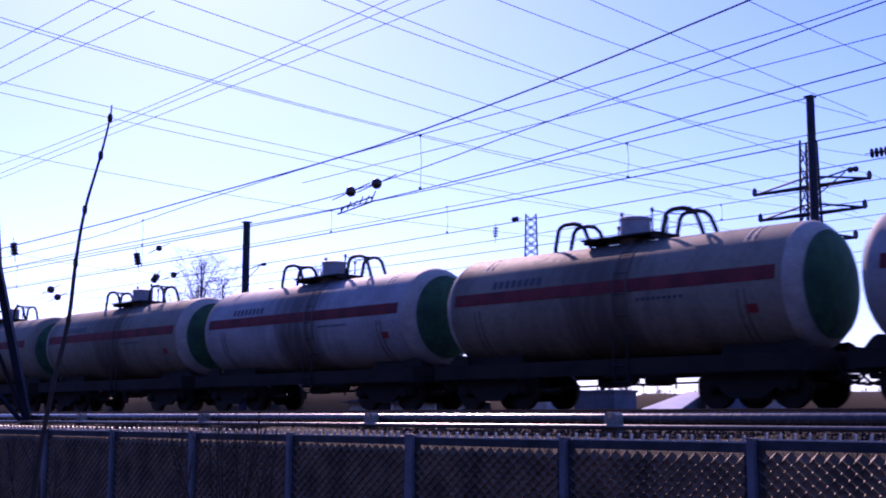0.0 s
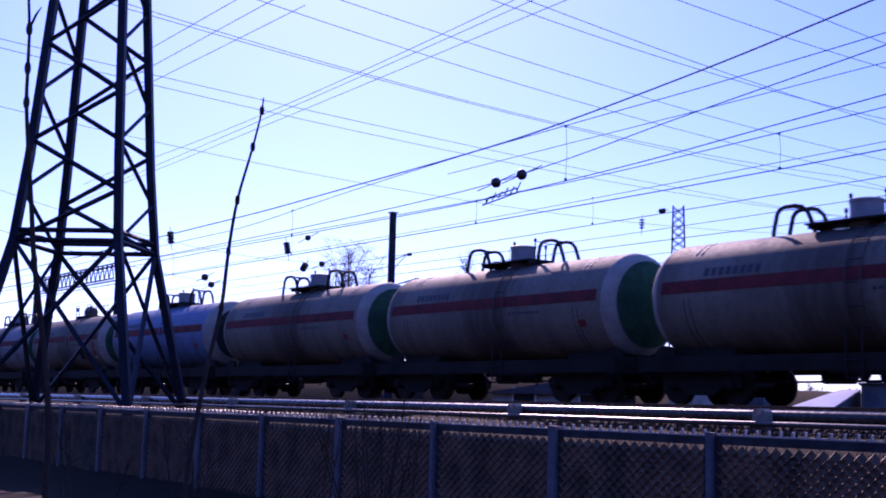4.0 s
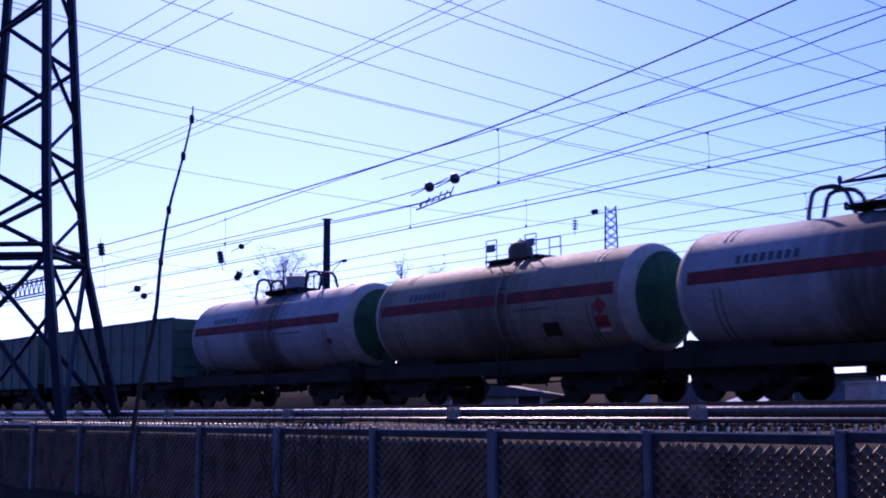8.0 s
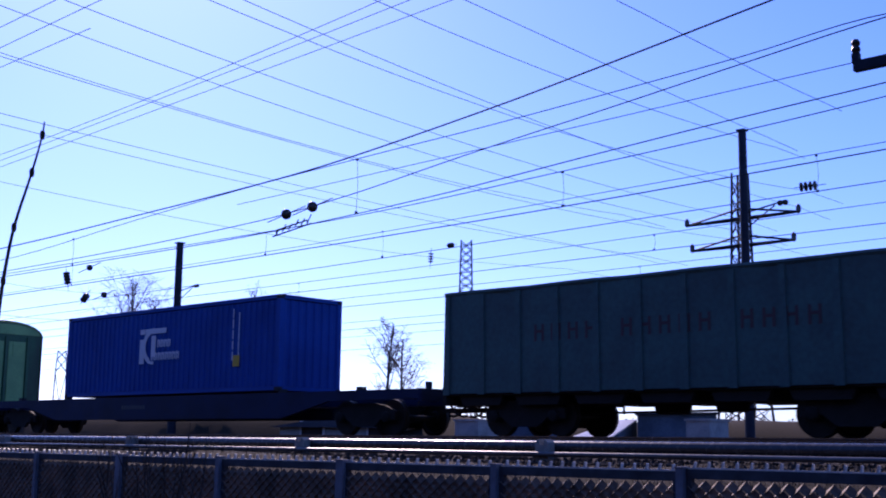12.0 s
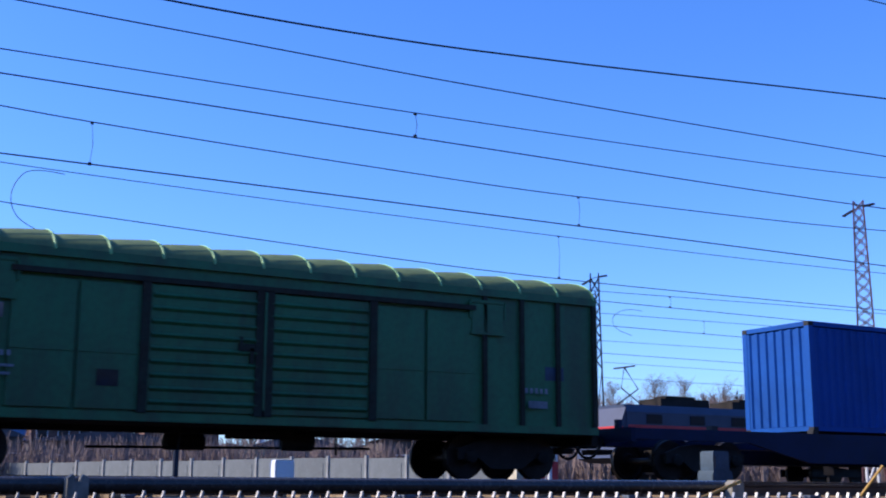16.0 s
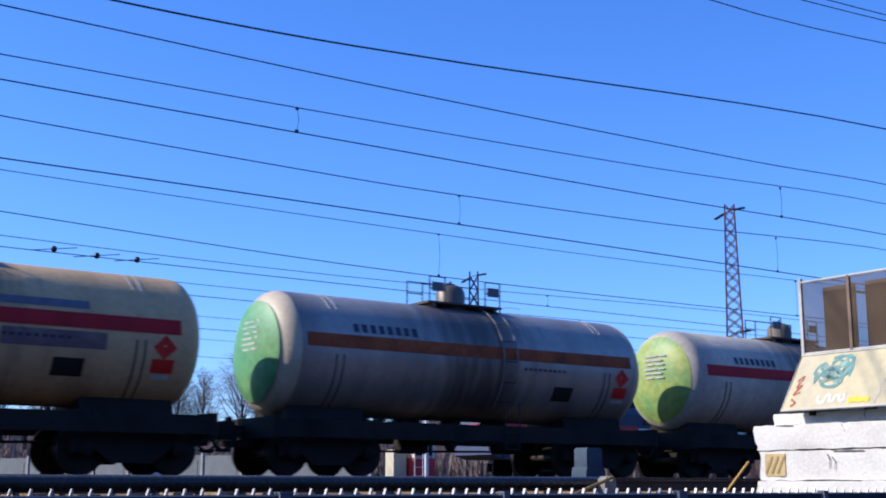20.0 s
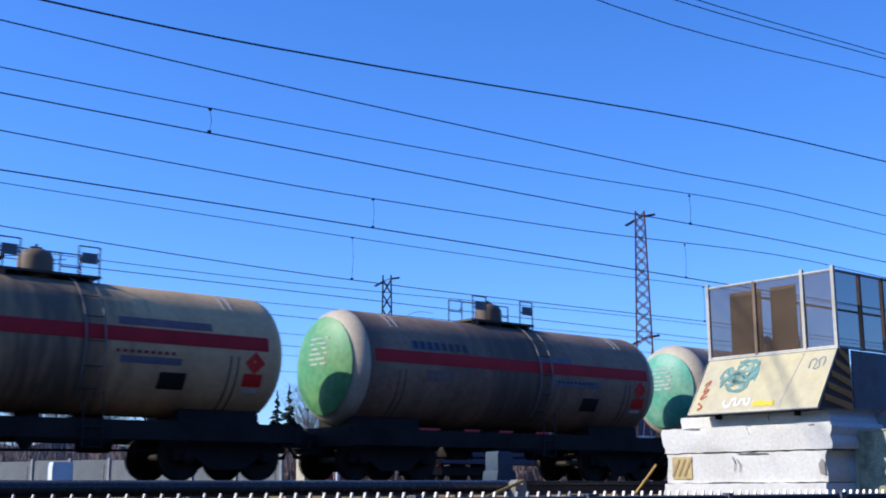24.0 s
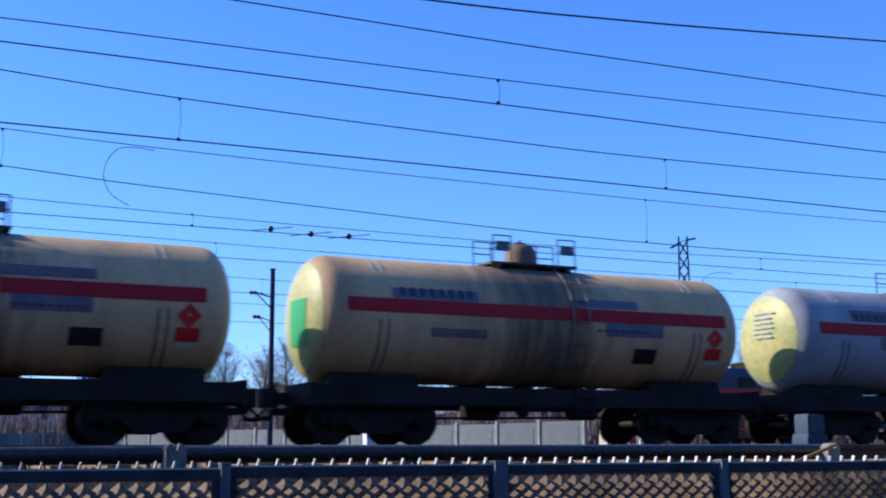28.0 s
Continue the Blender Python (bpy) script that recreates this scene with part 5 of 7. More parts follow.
# ---------------------------------------------------------------- masts and pylons
def lattice(name, place, view, profile, phi, panel, leg_r, brace_r, label, mat, single=False, cross_at=(), zigzag=False):
    """A four-legged lattice mast; profile gives height and half diagonal, phi its turn against the line of sight."""
    t = thing(name, label, "lattice mast", "lattice masts")
    right, deep = Vector((math.cos(radians(view)), -math.sin(radians(view)), 0)), Vector((math.sin(radians(view)), math.cos(radians(view)), 0))
    c = Vector((place[0], place[1], 0))

    def at(k, z):
        for (z0, r0), (z1, r1) in zip(profile, profile[1:]):
            if z <= z1 or (z1, r1) == profile[-1]:
                r = r0 + (r1 - r0) * (z - z0) / (z1 - z0)
                break
        a = radians(phi + 90 * k)
        return c + right * (r * math.sin(a)) + deep * (r * math.cos(a)) + Vector((0, 0, z))

    zs = [p[0] for p in profile]
    for k in range(4):
        part("leg", Shape().tube([at(k, z) for z in zs], leg_r, 4), mat, t, smooth=0)
    z, levels = zs[0], [zs[0]]
    while z < zs[-1] - panel * .6:
        z += panel if z >= zs[1] - 1e-6 or single is False and len(cross_at) == 0 else (zs[1] - zs[0])
        levels.append(min(z, zs[-1]))
    for k in range(4):
        face = None if not single else Shape()
        for i, (z0, z1) in enumerate(zip(levels, levels[1:])):
            pairs = [(at(k, z0), at(k + 1, z1)), (at(k + 1, z0), at(k, z1))]
            if zigzag and z0 >= zs[1] - 1e-6:
                pairs = pairs[i % 2:][:1]           # one diagonal a bay, turning about from bay to bay
            for a, b2 in pairs:
                if single:
                    face.tube([a, b2], brace_r, 4)
                else:
                    part("brace", Shape().tube([a, b2], brace_r, 4), mat, t, smooth=0)
        for zc in cross_at:
            for dz in (0, .22):
                part("ring_beam", Shape().tube([at(k, zc + dz), at(k + 1, zc + dz)], brace_r, 4), mat, t, smooth=0)
        if single:
            part("lacing", face, mat, t, smooth=0)
    return t


PYLON = material("dark_pylon_steel", (0.028, 0.036, 0.056), 0.55, 0.35, 0.3, gloss=0.15)
RED_MAST = material("faded_red_mast_paint", (0.17, 0.065, 0.06), 0.6, 0.1, 0.3)
lattice("power_pylon", around(-70.06, 28, 0), -70.06, [(-.55, 2.6), (3.1, 1.64), (4.95, 1.42), (8.9, 1.09), (17, .44)], 67.5, 1.115, .118, .056, "dark steel lattice pylon standing behind the mesh fence", PYLON, cross_at=(3.1,), zigzag=True)
tw = lattice("catenary_tower", around(-20.65, 18, 0), -20.65, [(-.5, .88), (2.67, .775), (6.3, .65), (11, .5)], 72, 1.0, .062, .026, "dark steel lattice tower between the tracks", PYLON, cross_at=(4.9,))
p0 = around(-22.6, 17.6, 5.22)
part("bracket", Shape().box(p0.x - .30, p0.y, p0.z, .62, .12, .15).box(p0.x - .58, p0.y, p0.z + .12, .10, .1, .14), PYLON, tw, smooth=0)
part("bracket_insulator", Shape().turned([(0, .05), (.05, .07), (.1, .05), (.15, .07), (.2, .04)], (p0.x - .58, p0.y, p0.z + .2), "z", 12), PORCELAIN, tw)
part("down_pipe", Shape().tube([around(-21.38, 17.3, -.4), around(-21.38, 17.3, 5.2)], .05, 8), PYLON, tw)
lattice("catenary_mast", around(-7.9, 34, 0), -7.9, [(-.45, .60), (6, .36), (11, .22)], 45, .62, .045, .018, "tall lattice catenary mast behind the train", PYLON, single=True)
lattice("catenary_mast", around(-5.6, 53.4, 0), -5.6, [(-.45, .60), (6, .38), (11, .24)], 45, .7, .045, .02, "tall lattice catenary mast behind the train", PYLON, single=True)
lattice("catenary_mast", around(-42.57, 67, 0), -42.57, [(-.45, .85), (6, .58), (11, .40)], 45, .45, .055, .022, "distant lattice catenary mast against the sky", PYLON, single=True)
rm = lattice("red_lattice_mast", around(48.94, 54, 0), 48.94, [(-.45, .72), (6, .48), (12, .28)], 45, .5, .045, .02, "faded red lattice mast with insulators at its top", RED_MAST, single=True)
rm2 = lattice("catenary_mast", around(36.83, 64, 0), 36.83, [(-.45, .6), (6, .42), (11, .30)], 45, .8, .05, .022, "distant lattice mast behind the wagons", PYLON, single=True)
lattice("catenary_mast", around(-54.9, 150, 0), -54.9, [(-.45, .9), (6, .7), (13, .5)], 45, 1.2, .06, .03, "far lattice mast near the horizon", PYLON, single=True)
lattice("catenary_mast", around(-61.0, 120, 0), -61.0, [(-.45, .9), (6, .7), (8, .5)], 45, 1.2, .06, .03, "far lattice mast near the horizon", PYLON, single=True)


for mast, yaw, dist, zs in ((rm, 48.94, 54, (11.75, 6.3)), (rm2, 36.83, 64, (10.8,))):
    for z in zs:
        for sx in (-1, 1):
            c = around(yaw, dist, z)
            u = Vector((math.cos(radians(yaw)), -math.sin(radians(yaw)), 0)) * sx
            tip = c + u * .62 + Vector((0, 0, .10 if sx > 0 else -.35))
            arm = part("arm", Shape().tube([c, tip], .022, 5), GALV, mast)
            for f in (.45, .62, .79, .96):
                p = c.lerp(tip, f)
                part("insulator", Shape().turned([(-.05, .04), (-.02, .10), (.02, .10), (.05, .04)], p, "z", 8), PORCELAIN, arm)


def plain_pole(yaw, dist, top, r, label, arms=()):
    t = thing("catenary_pole", label, "pole", "poles", at=Matrix.Translation(around(yaw, dist, 0)))
    part("shaft", Shape().tube([(0, 0, -.5), (0, 0, top * .5), (0, 0, top)], [r * 1.25, r * 1.1, r], 10), PYLON, t)
    part("cap", Shape().box(0, 0, top + .03, r * 2.2, r * 2.2, .06), PYLON, t)
    for z, dx, rr in arms:
        part("bracket_arm", Shape().tube([(0, 0, z), (dx, 0, z + .25)], rr, 6).tube([(0, 0, z - .6), (dx * .8, 0, z + .15)], rr * .8, 6), PYLON, t)
        part("arm_insulator", Shape().turned([(-.2, .03), (-.15, .1), (-.05, .1), (0, .04), (.05, .1), (.15, .1), (.2, .03)], (dx, 0, z + .2), "x", 10), PORCELAIN, t)
    return t


plain_pole(-56.04, 70.8, 11.0, .21, "dark round catenary pole rising above the train", ((6.7, 2.6, .04), (8.2, 1.8, .03)))
plain_pole(-29.54, 43.7, 11.0, .145, "tall dark round pole behind the wagons", ((8.0, 1.5, .03),))
plain_pole(17.44, 61, 9.0, .12, "slim dark pole with a bracket arm", ((7.6, -1.0, .04), (6.4, -.8, .03)))
plain_pole(-39.3, 75, 5.4, .12, "short dark pole with small insulators", ((4.9, .9, .03), (2.4, .8, .03)))

far = thing("transmission_pylon", "distant three-armed transmission pylon behind a pole", "pylon", at=Matrix.Translation(around(-29.7, 150, 0)))
for s in (-1, 1):
    for q in (-1, 1):
        part("leg", Shape().tube([(s * 2.6, q * 2.6, -.5), (s * .9, q * .9, 22), (s * .7, q * .7, 33)], .16, 4), PYLON, far, smooth=0)
lace = Shape()
for k in range(14):
    z0, z1 = k * 2.3, (k + 1) * 2.3
    w0, w1 = 2.6 - 1.8 * min(z0, 24) / 24, 2.6 - 1.8 * min(z1, 24) / 24
    for q in (-1, 1):
        lace.tube([(-w0, q * w0, z0), (w1, q * w1, z1)], .07, 4).tube([(w0, q * w0, z0), (-w1, q * w1, z1)], .07, 4)
        lace.tube([(q * w0, -w0, z0), (q * w1, w1, z1)], .07, 4).tube([(q * w0, w0, z0), (q * w1, -w1, z1)], .07, 4)
part("lacing", lace, PYLON, far, smooth=0)
for z, ln in ((27.3, 7.6), (24.0, 6.9), (20.6, 5.6)):
    for s in (-1, 1):
        part("cross_arm", Shape().tube([(0, .6, z), (s * ln, 0, z)], .16, 4).tube([(0, -.6, z), (s * ln, 0, z)], .16, 4).tube([(0, 0, z + 1.3), (s * ln, 0, z)], .13, 4).tube([(s * ln * .5, .3, z), (s * ln * .5, -.3, z)], .06, 4), PYLON, far, smooth=0)
        part("arm_insulator", Shape().turned([(0, .1), (.2, .3), (.5, .3), (.8, .3), (1.1, .1)], (s * ln, 0, z - .2), "z", 8), PORCELAIN, far)
far2 = thing("transmission_pylon", "distant transmission pylon half hidden by the tower", "pylon", at=Matrix.Translation(around(-17.6, 190, 0)))
for z, ln in ((31.5, 8.0), (27.5, 7.0), (23.0, 6.0)):
    for s in (-1, 1):
        part("cross_arm", Shape().tube([(0, .6, z), (s * ln, 0, z)], .12, 4).tube([(0, 0, z + 1.3), (s * ln, 0, z)], .1, 4), PYLON, far2, smooth=0)
part("body", Shape().tube([(-2.6, 0, 0), (-.7, 0, 36)], .2, 4).tube([(2.6, 0, 0), (.7, 0, 36)], .2, 4), PYLON, far2, smooth=0)
gantry = thing("signal_gantry", "distant lattice gantry spanning the tracks", "gantry", at=Matrix.Translation(around(-70.5, 110, 0)))
g = Shape()
for z in (9.3, 10.5):
    for q in (-.4, .4):
        g.tube([(-10, q, z), (10, q, z)], .07, 4)
for k in range(20):
    g.tube([(-10 + k, -.4, 9.3), (-9.5 + k, -.4, 10.5)], .05, 4).tube([(-9.5 + k, -.4, 10.5), (-9 + k, -.4, 9.3)], .05, 4)
part("girder", g, PYLON, gantry, smooth=0)
for s in (-10, 10):
    part("upright", Shape().tube([(s, 0, -.5), (s, 0, 10.5)], .25, 6), PYLON, gantry)

# ---------------------------------------------------------------- guard pipe on posts
PIPE = material("dark_weathered_pipe", (0.060, 0.052, 0.046), 0.24, 0.0, 0.25, 14, 2, 0.15, gloss=0.4)
PIPE_GREY = material("bare_grey_rail_steel", (0.16, 0.145, 0.13), 0.3, 0.3, 0.25, 14, 2, 0.1)
POST = material("chipped_concrete_post", (0.32, 0.30, 0.25), 0.85, 0, 0.3, 16, 3, 0.4)
ROD = material("ochre_painted_rod", (0.55, 0.30, 0.04), 0.5, 0, 0.2)
barrier = thing("guard_pipe", "long dark steel pipe carried on short concrete posts", "barrier")
part("pipe", Shape().tube([(x, 12.2, -.235 + (.04 if x > -4 else 0) + .0016 * max(x, 0)) for x in (-120, -60, -30, -12, -4, 3, 11.2)], .085, 16), PIPE, barrier)
part("lower_rail", Shape().tube([(-120, 11.945, -.320), (-30, 11.945, -.320), (-2, 11.945, -.320)], .032, 10), PIPE_GREY, barrier, "thin grey rail under the pipe")
for x in (-37.9, -33.2, -28.5, -23.8, -19.1, -14.4, -9.7, 2.82, 11.2):
    z = -.135 if x < -4 else -.085
    part("post", Shape().prism([(x - .11, -.9), (x + .11, -.9), (x + .10, z - .04), (x + .045, z), (x + .03, z - .07), (x - .03, z - .07), (x - .045, z), (x - .10, z - .04)], "y", 11.98, 12.12), POST, barrier, smooth=0)
rod = thing("leaning_rod", "ochre steel rod leaning against a concrete post", "rod")
part("bar", Shape().tube([(9.9, 11.6, -.42), (11.12, 11.85, -.10)], .022, 6), ROD, rod)

rod2 = thing("leaning_rod", "yellow steel rod leaning against the whitewashed blocks", "rod")
part("bar", Shape().tube([(13.0, 11.75, -.43), (13.3, 11.45, .12)], .02, 6), ROD, rod2)

# sleepers of the near track, laid bare at their ends
SLEEPER = material("old_timber_sleeper", (0.36, 0.25, 0.15), 0.9, 0, 0.35, 20, 3, 0.5, random=0.25, gloss=0.15)
sl = Shape().box(0, 0, 0, .25, 2.7, .16).done("sleeper", 0)
sl.materials.append(SLEEPER)
for k in range(150):
    x = -34 + k * .545
    ob = part("sleeper", sl, SLEEPER, near_track, at=pose(x, NEAR_Y + .04 * math.sin(k * 2.1), -.372 + .01 * math.sin(k * 1.3), 0, 0, 1.5 * math.sin(k * 3.7)))

# ---------------------------------------------------------------- expanded-metal fence in front
POST_BLUE = material("blue_grey_fence_paint", (0.17, 0.20, 0.245), 0.5, 0.1, 0.25, 14, 2.5, 0.1)
FRAME_STEEL = material("dull_blue_grey_frame", (0.070, 0.078, 0.088), 0.7, 0.0, 0.3, 14, 2.5, 0.1, gloss=0.15)
MESH = material("rusty_expanded_metal", (0.28, 0.205, 0.145), 0.6, 0.1, 0.35, 30, 3, 0.1, gloss=0.15)


def fence_top(x):
    k = min(1, max(0, (x + 6) / 8))
    return -.40 + .115 * k


def mesh_panel(width, height):
    """Zigzag strands of expanded metal, each turned out of the plane."""
    s = Shape()
    pitch, row = .120, .047
    rows = int(height / row)
    n = int(width / pitch * 2)
    for j in range(rows):
        pts, faces = [], []
        for i in range(n + 1):
            x = -width / 2 + i * width / n
            up = (i + j) % 2
            z = -height - .06 + j * row + up * row
            w = .023
            pts += [(x, -.036, z - w), (x, .034, z + w), (x, .036, z + w - .004), (x, -.034, z - w - .004)]
        for i in range(n):
            a = 4 * i
            faces += [(a, a + 1, a + 5, a + 4), (a + 3, a + 7, a + 6, a + 2)]
        s.face_set(pts, faces)
    return s


def build_fence():
    xs = [-6.95 - 1.97 * k for k in range(18, 0, -1)] + [-6.95, -5.1, -3.25, -1.4, .35, 2.2, 4.25, 6.27, 8.31, 10.35, 12.4, 14.5, 16.55, 18.6, 20.65]
    f = thing("mesh_fence", "blue-grey expanded-metal fence on square steel posts", "fence")
    pm = mesh_panel(1.86, 1.45).done("fence_mesh", 0)
    pm.materials.append(MESH)
    fr = Shape().box(0, -.005, -.036, 1.88, .05, .072).box(0, -.005, -1.45, 1.88, .05, .05).box(-.92, -.005, -.74, .045, .05, 1.42).box(.92, -.005, -.74, .045, .05, 1.42).done("fence_frame", 0)
    fr.materials.append(FRAME_STEEL)
    # thin bright strip paints the sunlit top edge; the cut prongs stand on it
    pr = Shape().box(0, 0, .006, 1.87, .03, .012)
    for k in range(15):
        x = -.88 + k * .1257
        pr.prism([(x - .009, .011), (x + .009, .011), (x + .014, .052), (x + .004, .056)], "y", -.014, .014)
    pr = pr.done("fence_prongs_and_lit_edge", 0)
    pr.materials.append(material("bright_cut_metal_and_lit_edge", (0.62, 0.58, 0.52), 0.45, 0.2, 0.1))
    for i, x in enumerate(xs):
        wide = i % 2 == (1 if x < -6 else 0)
        z, w = fence_top(x), (.105 if wide else .062)
        part("post", Shape().box(x, FENCE_Y - .03, z - .8, w, .08, 1.64).box(x, FENCE_Y - .03, z + .025, w + .012, .092, .012), POST_BLUE, f, smooth=0)
        if i + 1 < len(xs):
            x1 = xs[i + 1]
            m = Matrix.Translation(((x + x1) / 2, FENCE_Y, (z + fence_top(x1)) / 2)) @ Matrix.Diagonal(((x1 - x - .08) / 1.88, 1, 1, 1))
            pn = part("panel_frame", fr, FRAME_STEEL, f, at=m)
            mm = part("mesh_sheet", pm, MESH, pn)
            mm["kind"] = "stuff"
            part("cut_edge", pr, MESH, pn)["kind"] = "stuff"


build_fence()

# ---------------------------------------------------------------- end of the platform
WHITEWASH = material("flaking_whitewashed_concrete", (0.74, 0.72, 0.66), 0.88, 0, 0.14, 22, 1.6, 0.7, (0.66, 0.64, 0.58))
SPALL = material("spalled_concrete", (0.33, 0.31, 0.28), 0.9, 0, 0.3, 20, 5, 0.5)
YELLOWED = material("yellowed_panel_paint", (0.60, 0.52, 0.30), 0.6, 0, 0.15, 8, 1.3, 0.1, (0.52, 0.47, 0.32))
FRAME_PALE = material("pale_railing_paint", (0.55, 0.53, 0.46), 0.5, 0.1, 0.2)
BOARD = material("brown_hardboard", (0.27, 0.185, 0.125), 0.8, 0, 0.25)
SCREEN = material("fine_wire_screen", (0.15, 0.105, 0.070), 0.7, 0.0, 0.25, alpha=0.46, gloss=0.1)
HAZARD = material("faded_hazard_yellow", (0.66, 0.50, 0.22), 0.7, 0, 0.2)
OLD_STRIPE = material("worn_brown_stripe", (0.40, 0.27, 0.12), 0.7, 0, 0.2)
CHEEK = material("dark_brown_cheek", (0.085, 0.045, 0.03), 0.6, 0, 0.2)
STRIPE_Y = material("hazard_orange", (0.75, 0.30, 0.05), 0.6, 0, 0.25)
TURQ = material("turquoise_spray_paint", (0.14, 0.36, 0.33), 0.6, 0, 0.2)
PALE_TURQ = material("washed_out_turquoise", (0.30, 0.44, 0.36), 0.7, 0, 0.35, 14, 4, 0)
WHITE_SPRAY = material("white_spray_paint", (0.75, 0.74, 0.70), 0.6, 0, 0.1)
YEL_SPRAY = material("yellow_spray_paint", (0.70, 0.55, 0.03), 0.6, 0, 0.1)
ORANGE_SPRAY = material("rusty_orange_spray_paint", (0.45, 0.10, 0.03), 0.6, 0, 0.2)


def rough_block(x0, x1, y0, y1, z0, z1, seed, amp=.03, nx=7):
    """A concrete block with uneven, broken edges."""
    pts, faces = [], []
    n, m = 27, 7
    s = Shape()
    ys = [y0 + (y1 - y0) * k / (n - 1) for k in range(n)]
    zs = [z0 + (z1 - z0) * k / (m - 1) for k in range(m)]
    for face in (x0, x1):
        for y in ys:
            for z in zs:
                e = (1.0 if y in (ys[0], ys[-1]) else .35) * (1.0 if z in (zs[0], zs[-1]) else .35)
                d = amp * .22 * noise.noise((y * 3 + seed, z * 5, seed)) + amp * .16 * noise.noise((y * 13, z * 15, seed))
                if z in (zs[0], zs[-1]):           # arrises knocked off here and there
                    d += amp * 1.8 * max(0, noise.noise((y * 7, z * 9, seed + 5)) - .05)
                yy = y + (amp * 2.0 * noise.noise((z * 9, seed * 3, y)) if y in (ys[0], ys[-1]) else 0)
                zz = z + (amp * .45 * noise.noise((y * 7, seed, z * 3)) if z in (zs[0], zs[-1]) else 0)
                pts.append((face + (d if face == x0 else 0), yy, zz))
    k = n * m
    for i in range(n - 1):
        for j in range(m - 1):
            a = i * m + j
            faces += [(a, a + 1, a + m + 1, a + m), (k + a, k + a + m, k + a + m + 1, k + a + 1)]
    for i in range(n - 1):
        for j in (0, m - 1):
            a = i * m + j
            faces.append((a, a + m, k + a + m, k + a))
    for j in range(m - 1):
        for i in (0, n - 1):
            a = i * m + j
            faces.append((a, a + 1, k + a + 1, k + a))
    return s.face_set(pts, faces)


def build_platform():
    blocks = thing("concrete_block_stack", "stack of whitewashed concrete blocks with chipped edges", "concrete blocks")
    for i, (x0, y0, y1, z0, z1) in enumerate(((13.36, 8.78, 11.36, -.55, -.145), (13.42, 8.80, 11.34, -.135, .255), (13.40, 8.70, 11.40, .27, .60), (13.52, 8.80, 11.15, .61, .755))):
        part("block", rough_block(x0, x0 + 1.2, y0, y1, z0, z1, 3.1 * i + 1), WHITEWASH, blocks, smooth=30)
    part("hazard_patch", Shape().box(13.412, 11.08, .07, .012, .34, .30), HAZARD, blocks)
    for k in range(3):
        part("hazard_stripe", Shape().box(0, 0, 0, .008, .035, .26), OLD_STRIPE, blocks, at=pose(13.404, 10.98 + k * .1, .07, 28, 0, 0))
    for pts in (((10.2, .02), (10.18, .12), (10.22, .20)), ((10.12, .00), (10.10, .10), (10.16, .17)), ((9.0, .36), (9.06, .45), (9.02, .56)), ((9.95, .34), (9.93, .50), (9.97, .58)), ((9.6, .63), (9.62, .70), (9.58, .745)), ((10.5, -.3), (10.48, -.2), (10.7, -.16))):
        part("crack", Shape().tube([(13.405, y, z) for y, z in pts], .006, 4), SPALL, blocks)
    for y, z, w, hh in ((8.86, .05, .10, .20), (8.80, .50, .06, .12), (8.95, .57, .16, .03), (10.9, .59, .3, .02), (9.9, .24, .5, .018)):
        part("broken_corner", Shape().prism([(y - w / 2, z - hh / 2), (y + w * .3, z - hh * .4), (y + w / 2, z + hh * .2), (y, z + hh / 2), (y - w * .4, z + hh * .3)], "x", 13.40, 13.428), SPALL, blocks, "spalled grey concrete", smooth=0)
    # sloping apron with striped cheek
    apron = thing("sloping_apron", "yellowed sloping panel with graffiti and striped cheek", "panel")
    xt, xb, zt, zb, ya, yb = 13.72, 13.22, 1.545, .775, 8.74, 10.78
    part("plate", Shape().prism([(xb, zb), (xt, zt), (xt + .03, zt), (xb + .03, zb)], "y", ya, yb), YELLOWED, apron, smooth=0)
    part("edge_trim", Shape().tube([(xb, ya, zb), (xt, ya, zt), (xt, yb, zt), (xb, yb, zb)], .018, 6, True), FRAME_PALE, apron)
    part("cheek", Shape().prism([(xb + .03, zb), (xt + .03, zt), (xt + .25, zt), (xt + .25, zb)], "y", ya - .01, ya + .02), CHEEK, apron, smooth=0)
    for k in range(5):
        z = zb + .04 + k * .15
        x0 = xb + .07 + (xt - xb) * (z + .06 - zb) / (zt - zb)
        part("cheek_stripe", Shape().prism([(x0, z + .14), (x0, z + .06), (xt + .24, z - .06), (xt + .24, z + .03)], "y", ya - .018, ya - .011), STRIPE_Y, apron, smooth=0)
    part("bracket", Shape().box(13.45, 10.45, .76, .08, .06, .10).box(13.45, 9.2, .76, .06, .06, .12), DARK, apron)

    def on_plate(u, v, lift=.008):
        """u along the plate from its far side, v up it, both 0 to 1."""
        nrm = Vector((-(zt - zb), 0, xt - xb)).normalized()
        return Vector((xb + (xt - xb) * v, yb + (ya - yb) * u, zb + (zt - zb) * v)) + nrm * lift

    def scrawl(pts, r):
        s = Shape()
        for n, line in enumerate(pts):
            q = smooth_line([Vector((a, b, 0)) for a, b in line], 4)
            ring = []
            for k, p in enumerate(q):
                d = q[min(k + 1, len(q) - 1)] - q[max(k - 1, 0)]
                d = Vector((-d.y * (zt - zb) / (yb - ya), d.x * (yb - ya) / (zt - zb), 0)).normalized() * r * (1 + .35 * math.sin(k * 1.9 + n))
                for sgn in (-1, 1):
                    ring.append(on_plate(p.x + sgn * d.x / (yb - ya), p.y + sgn * d.y / (zt - zb), .005 + .0015 * n))
            s.face_set(ring, [(2 * k, 2 * k + 1, 2 * k + 3, 2 * k + 2) for k in range(len(q) - 1)])
        return s
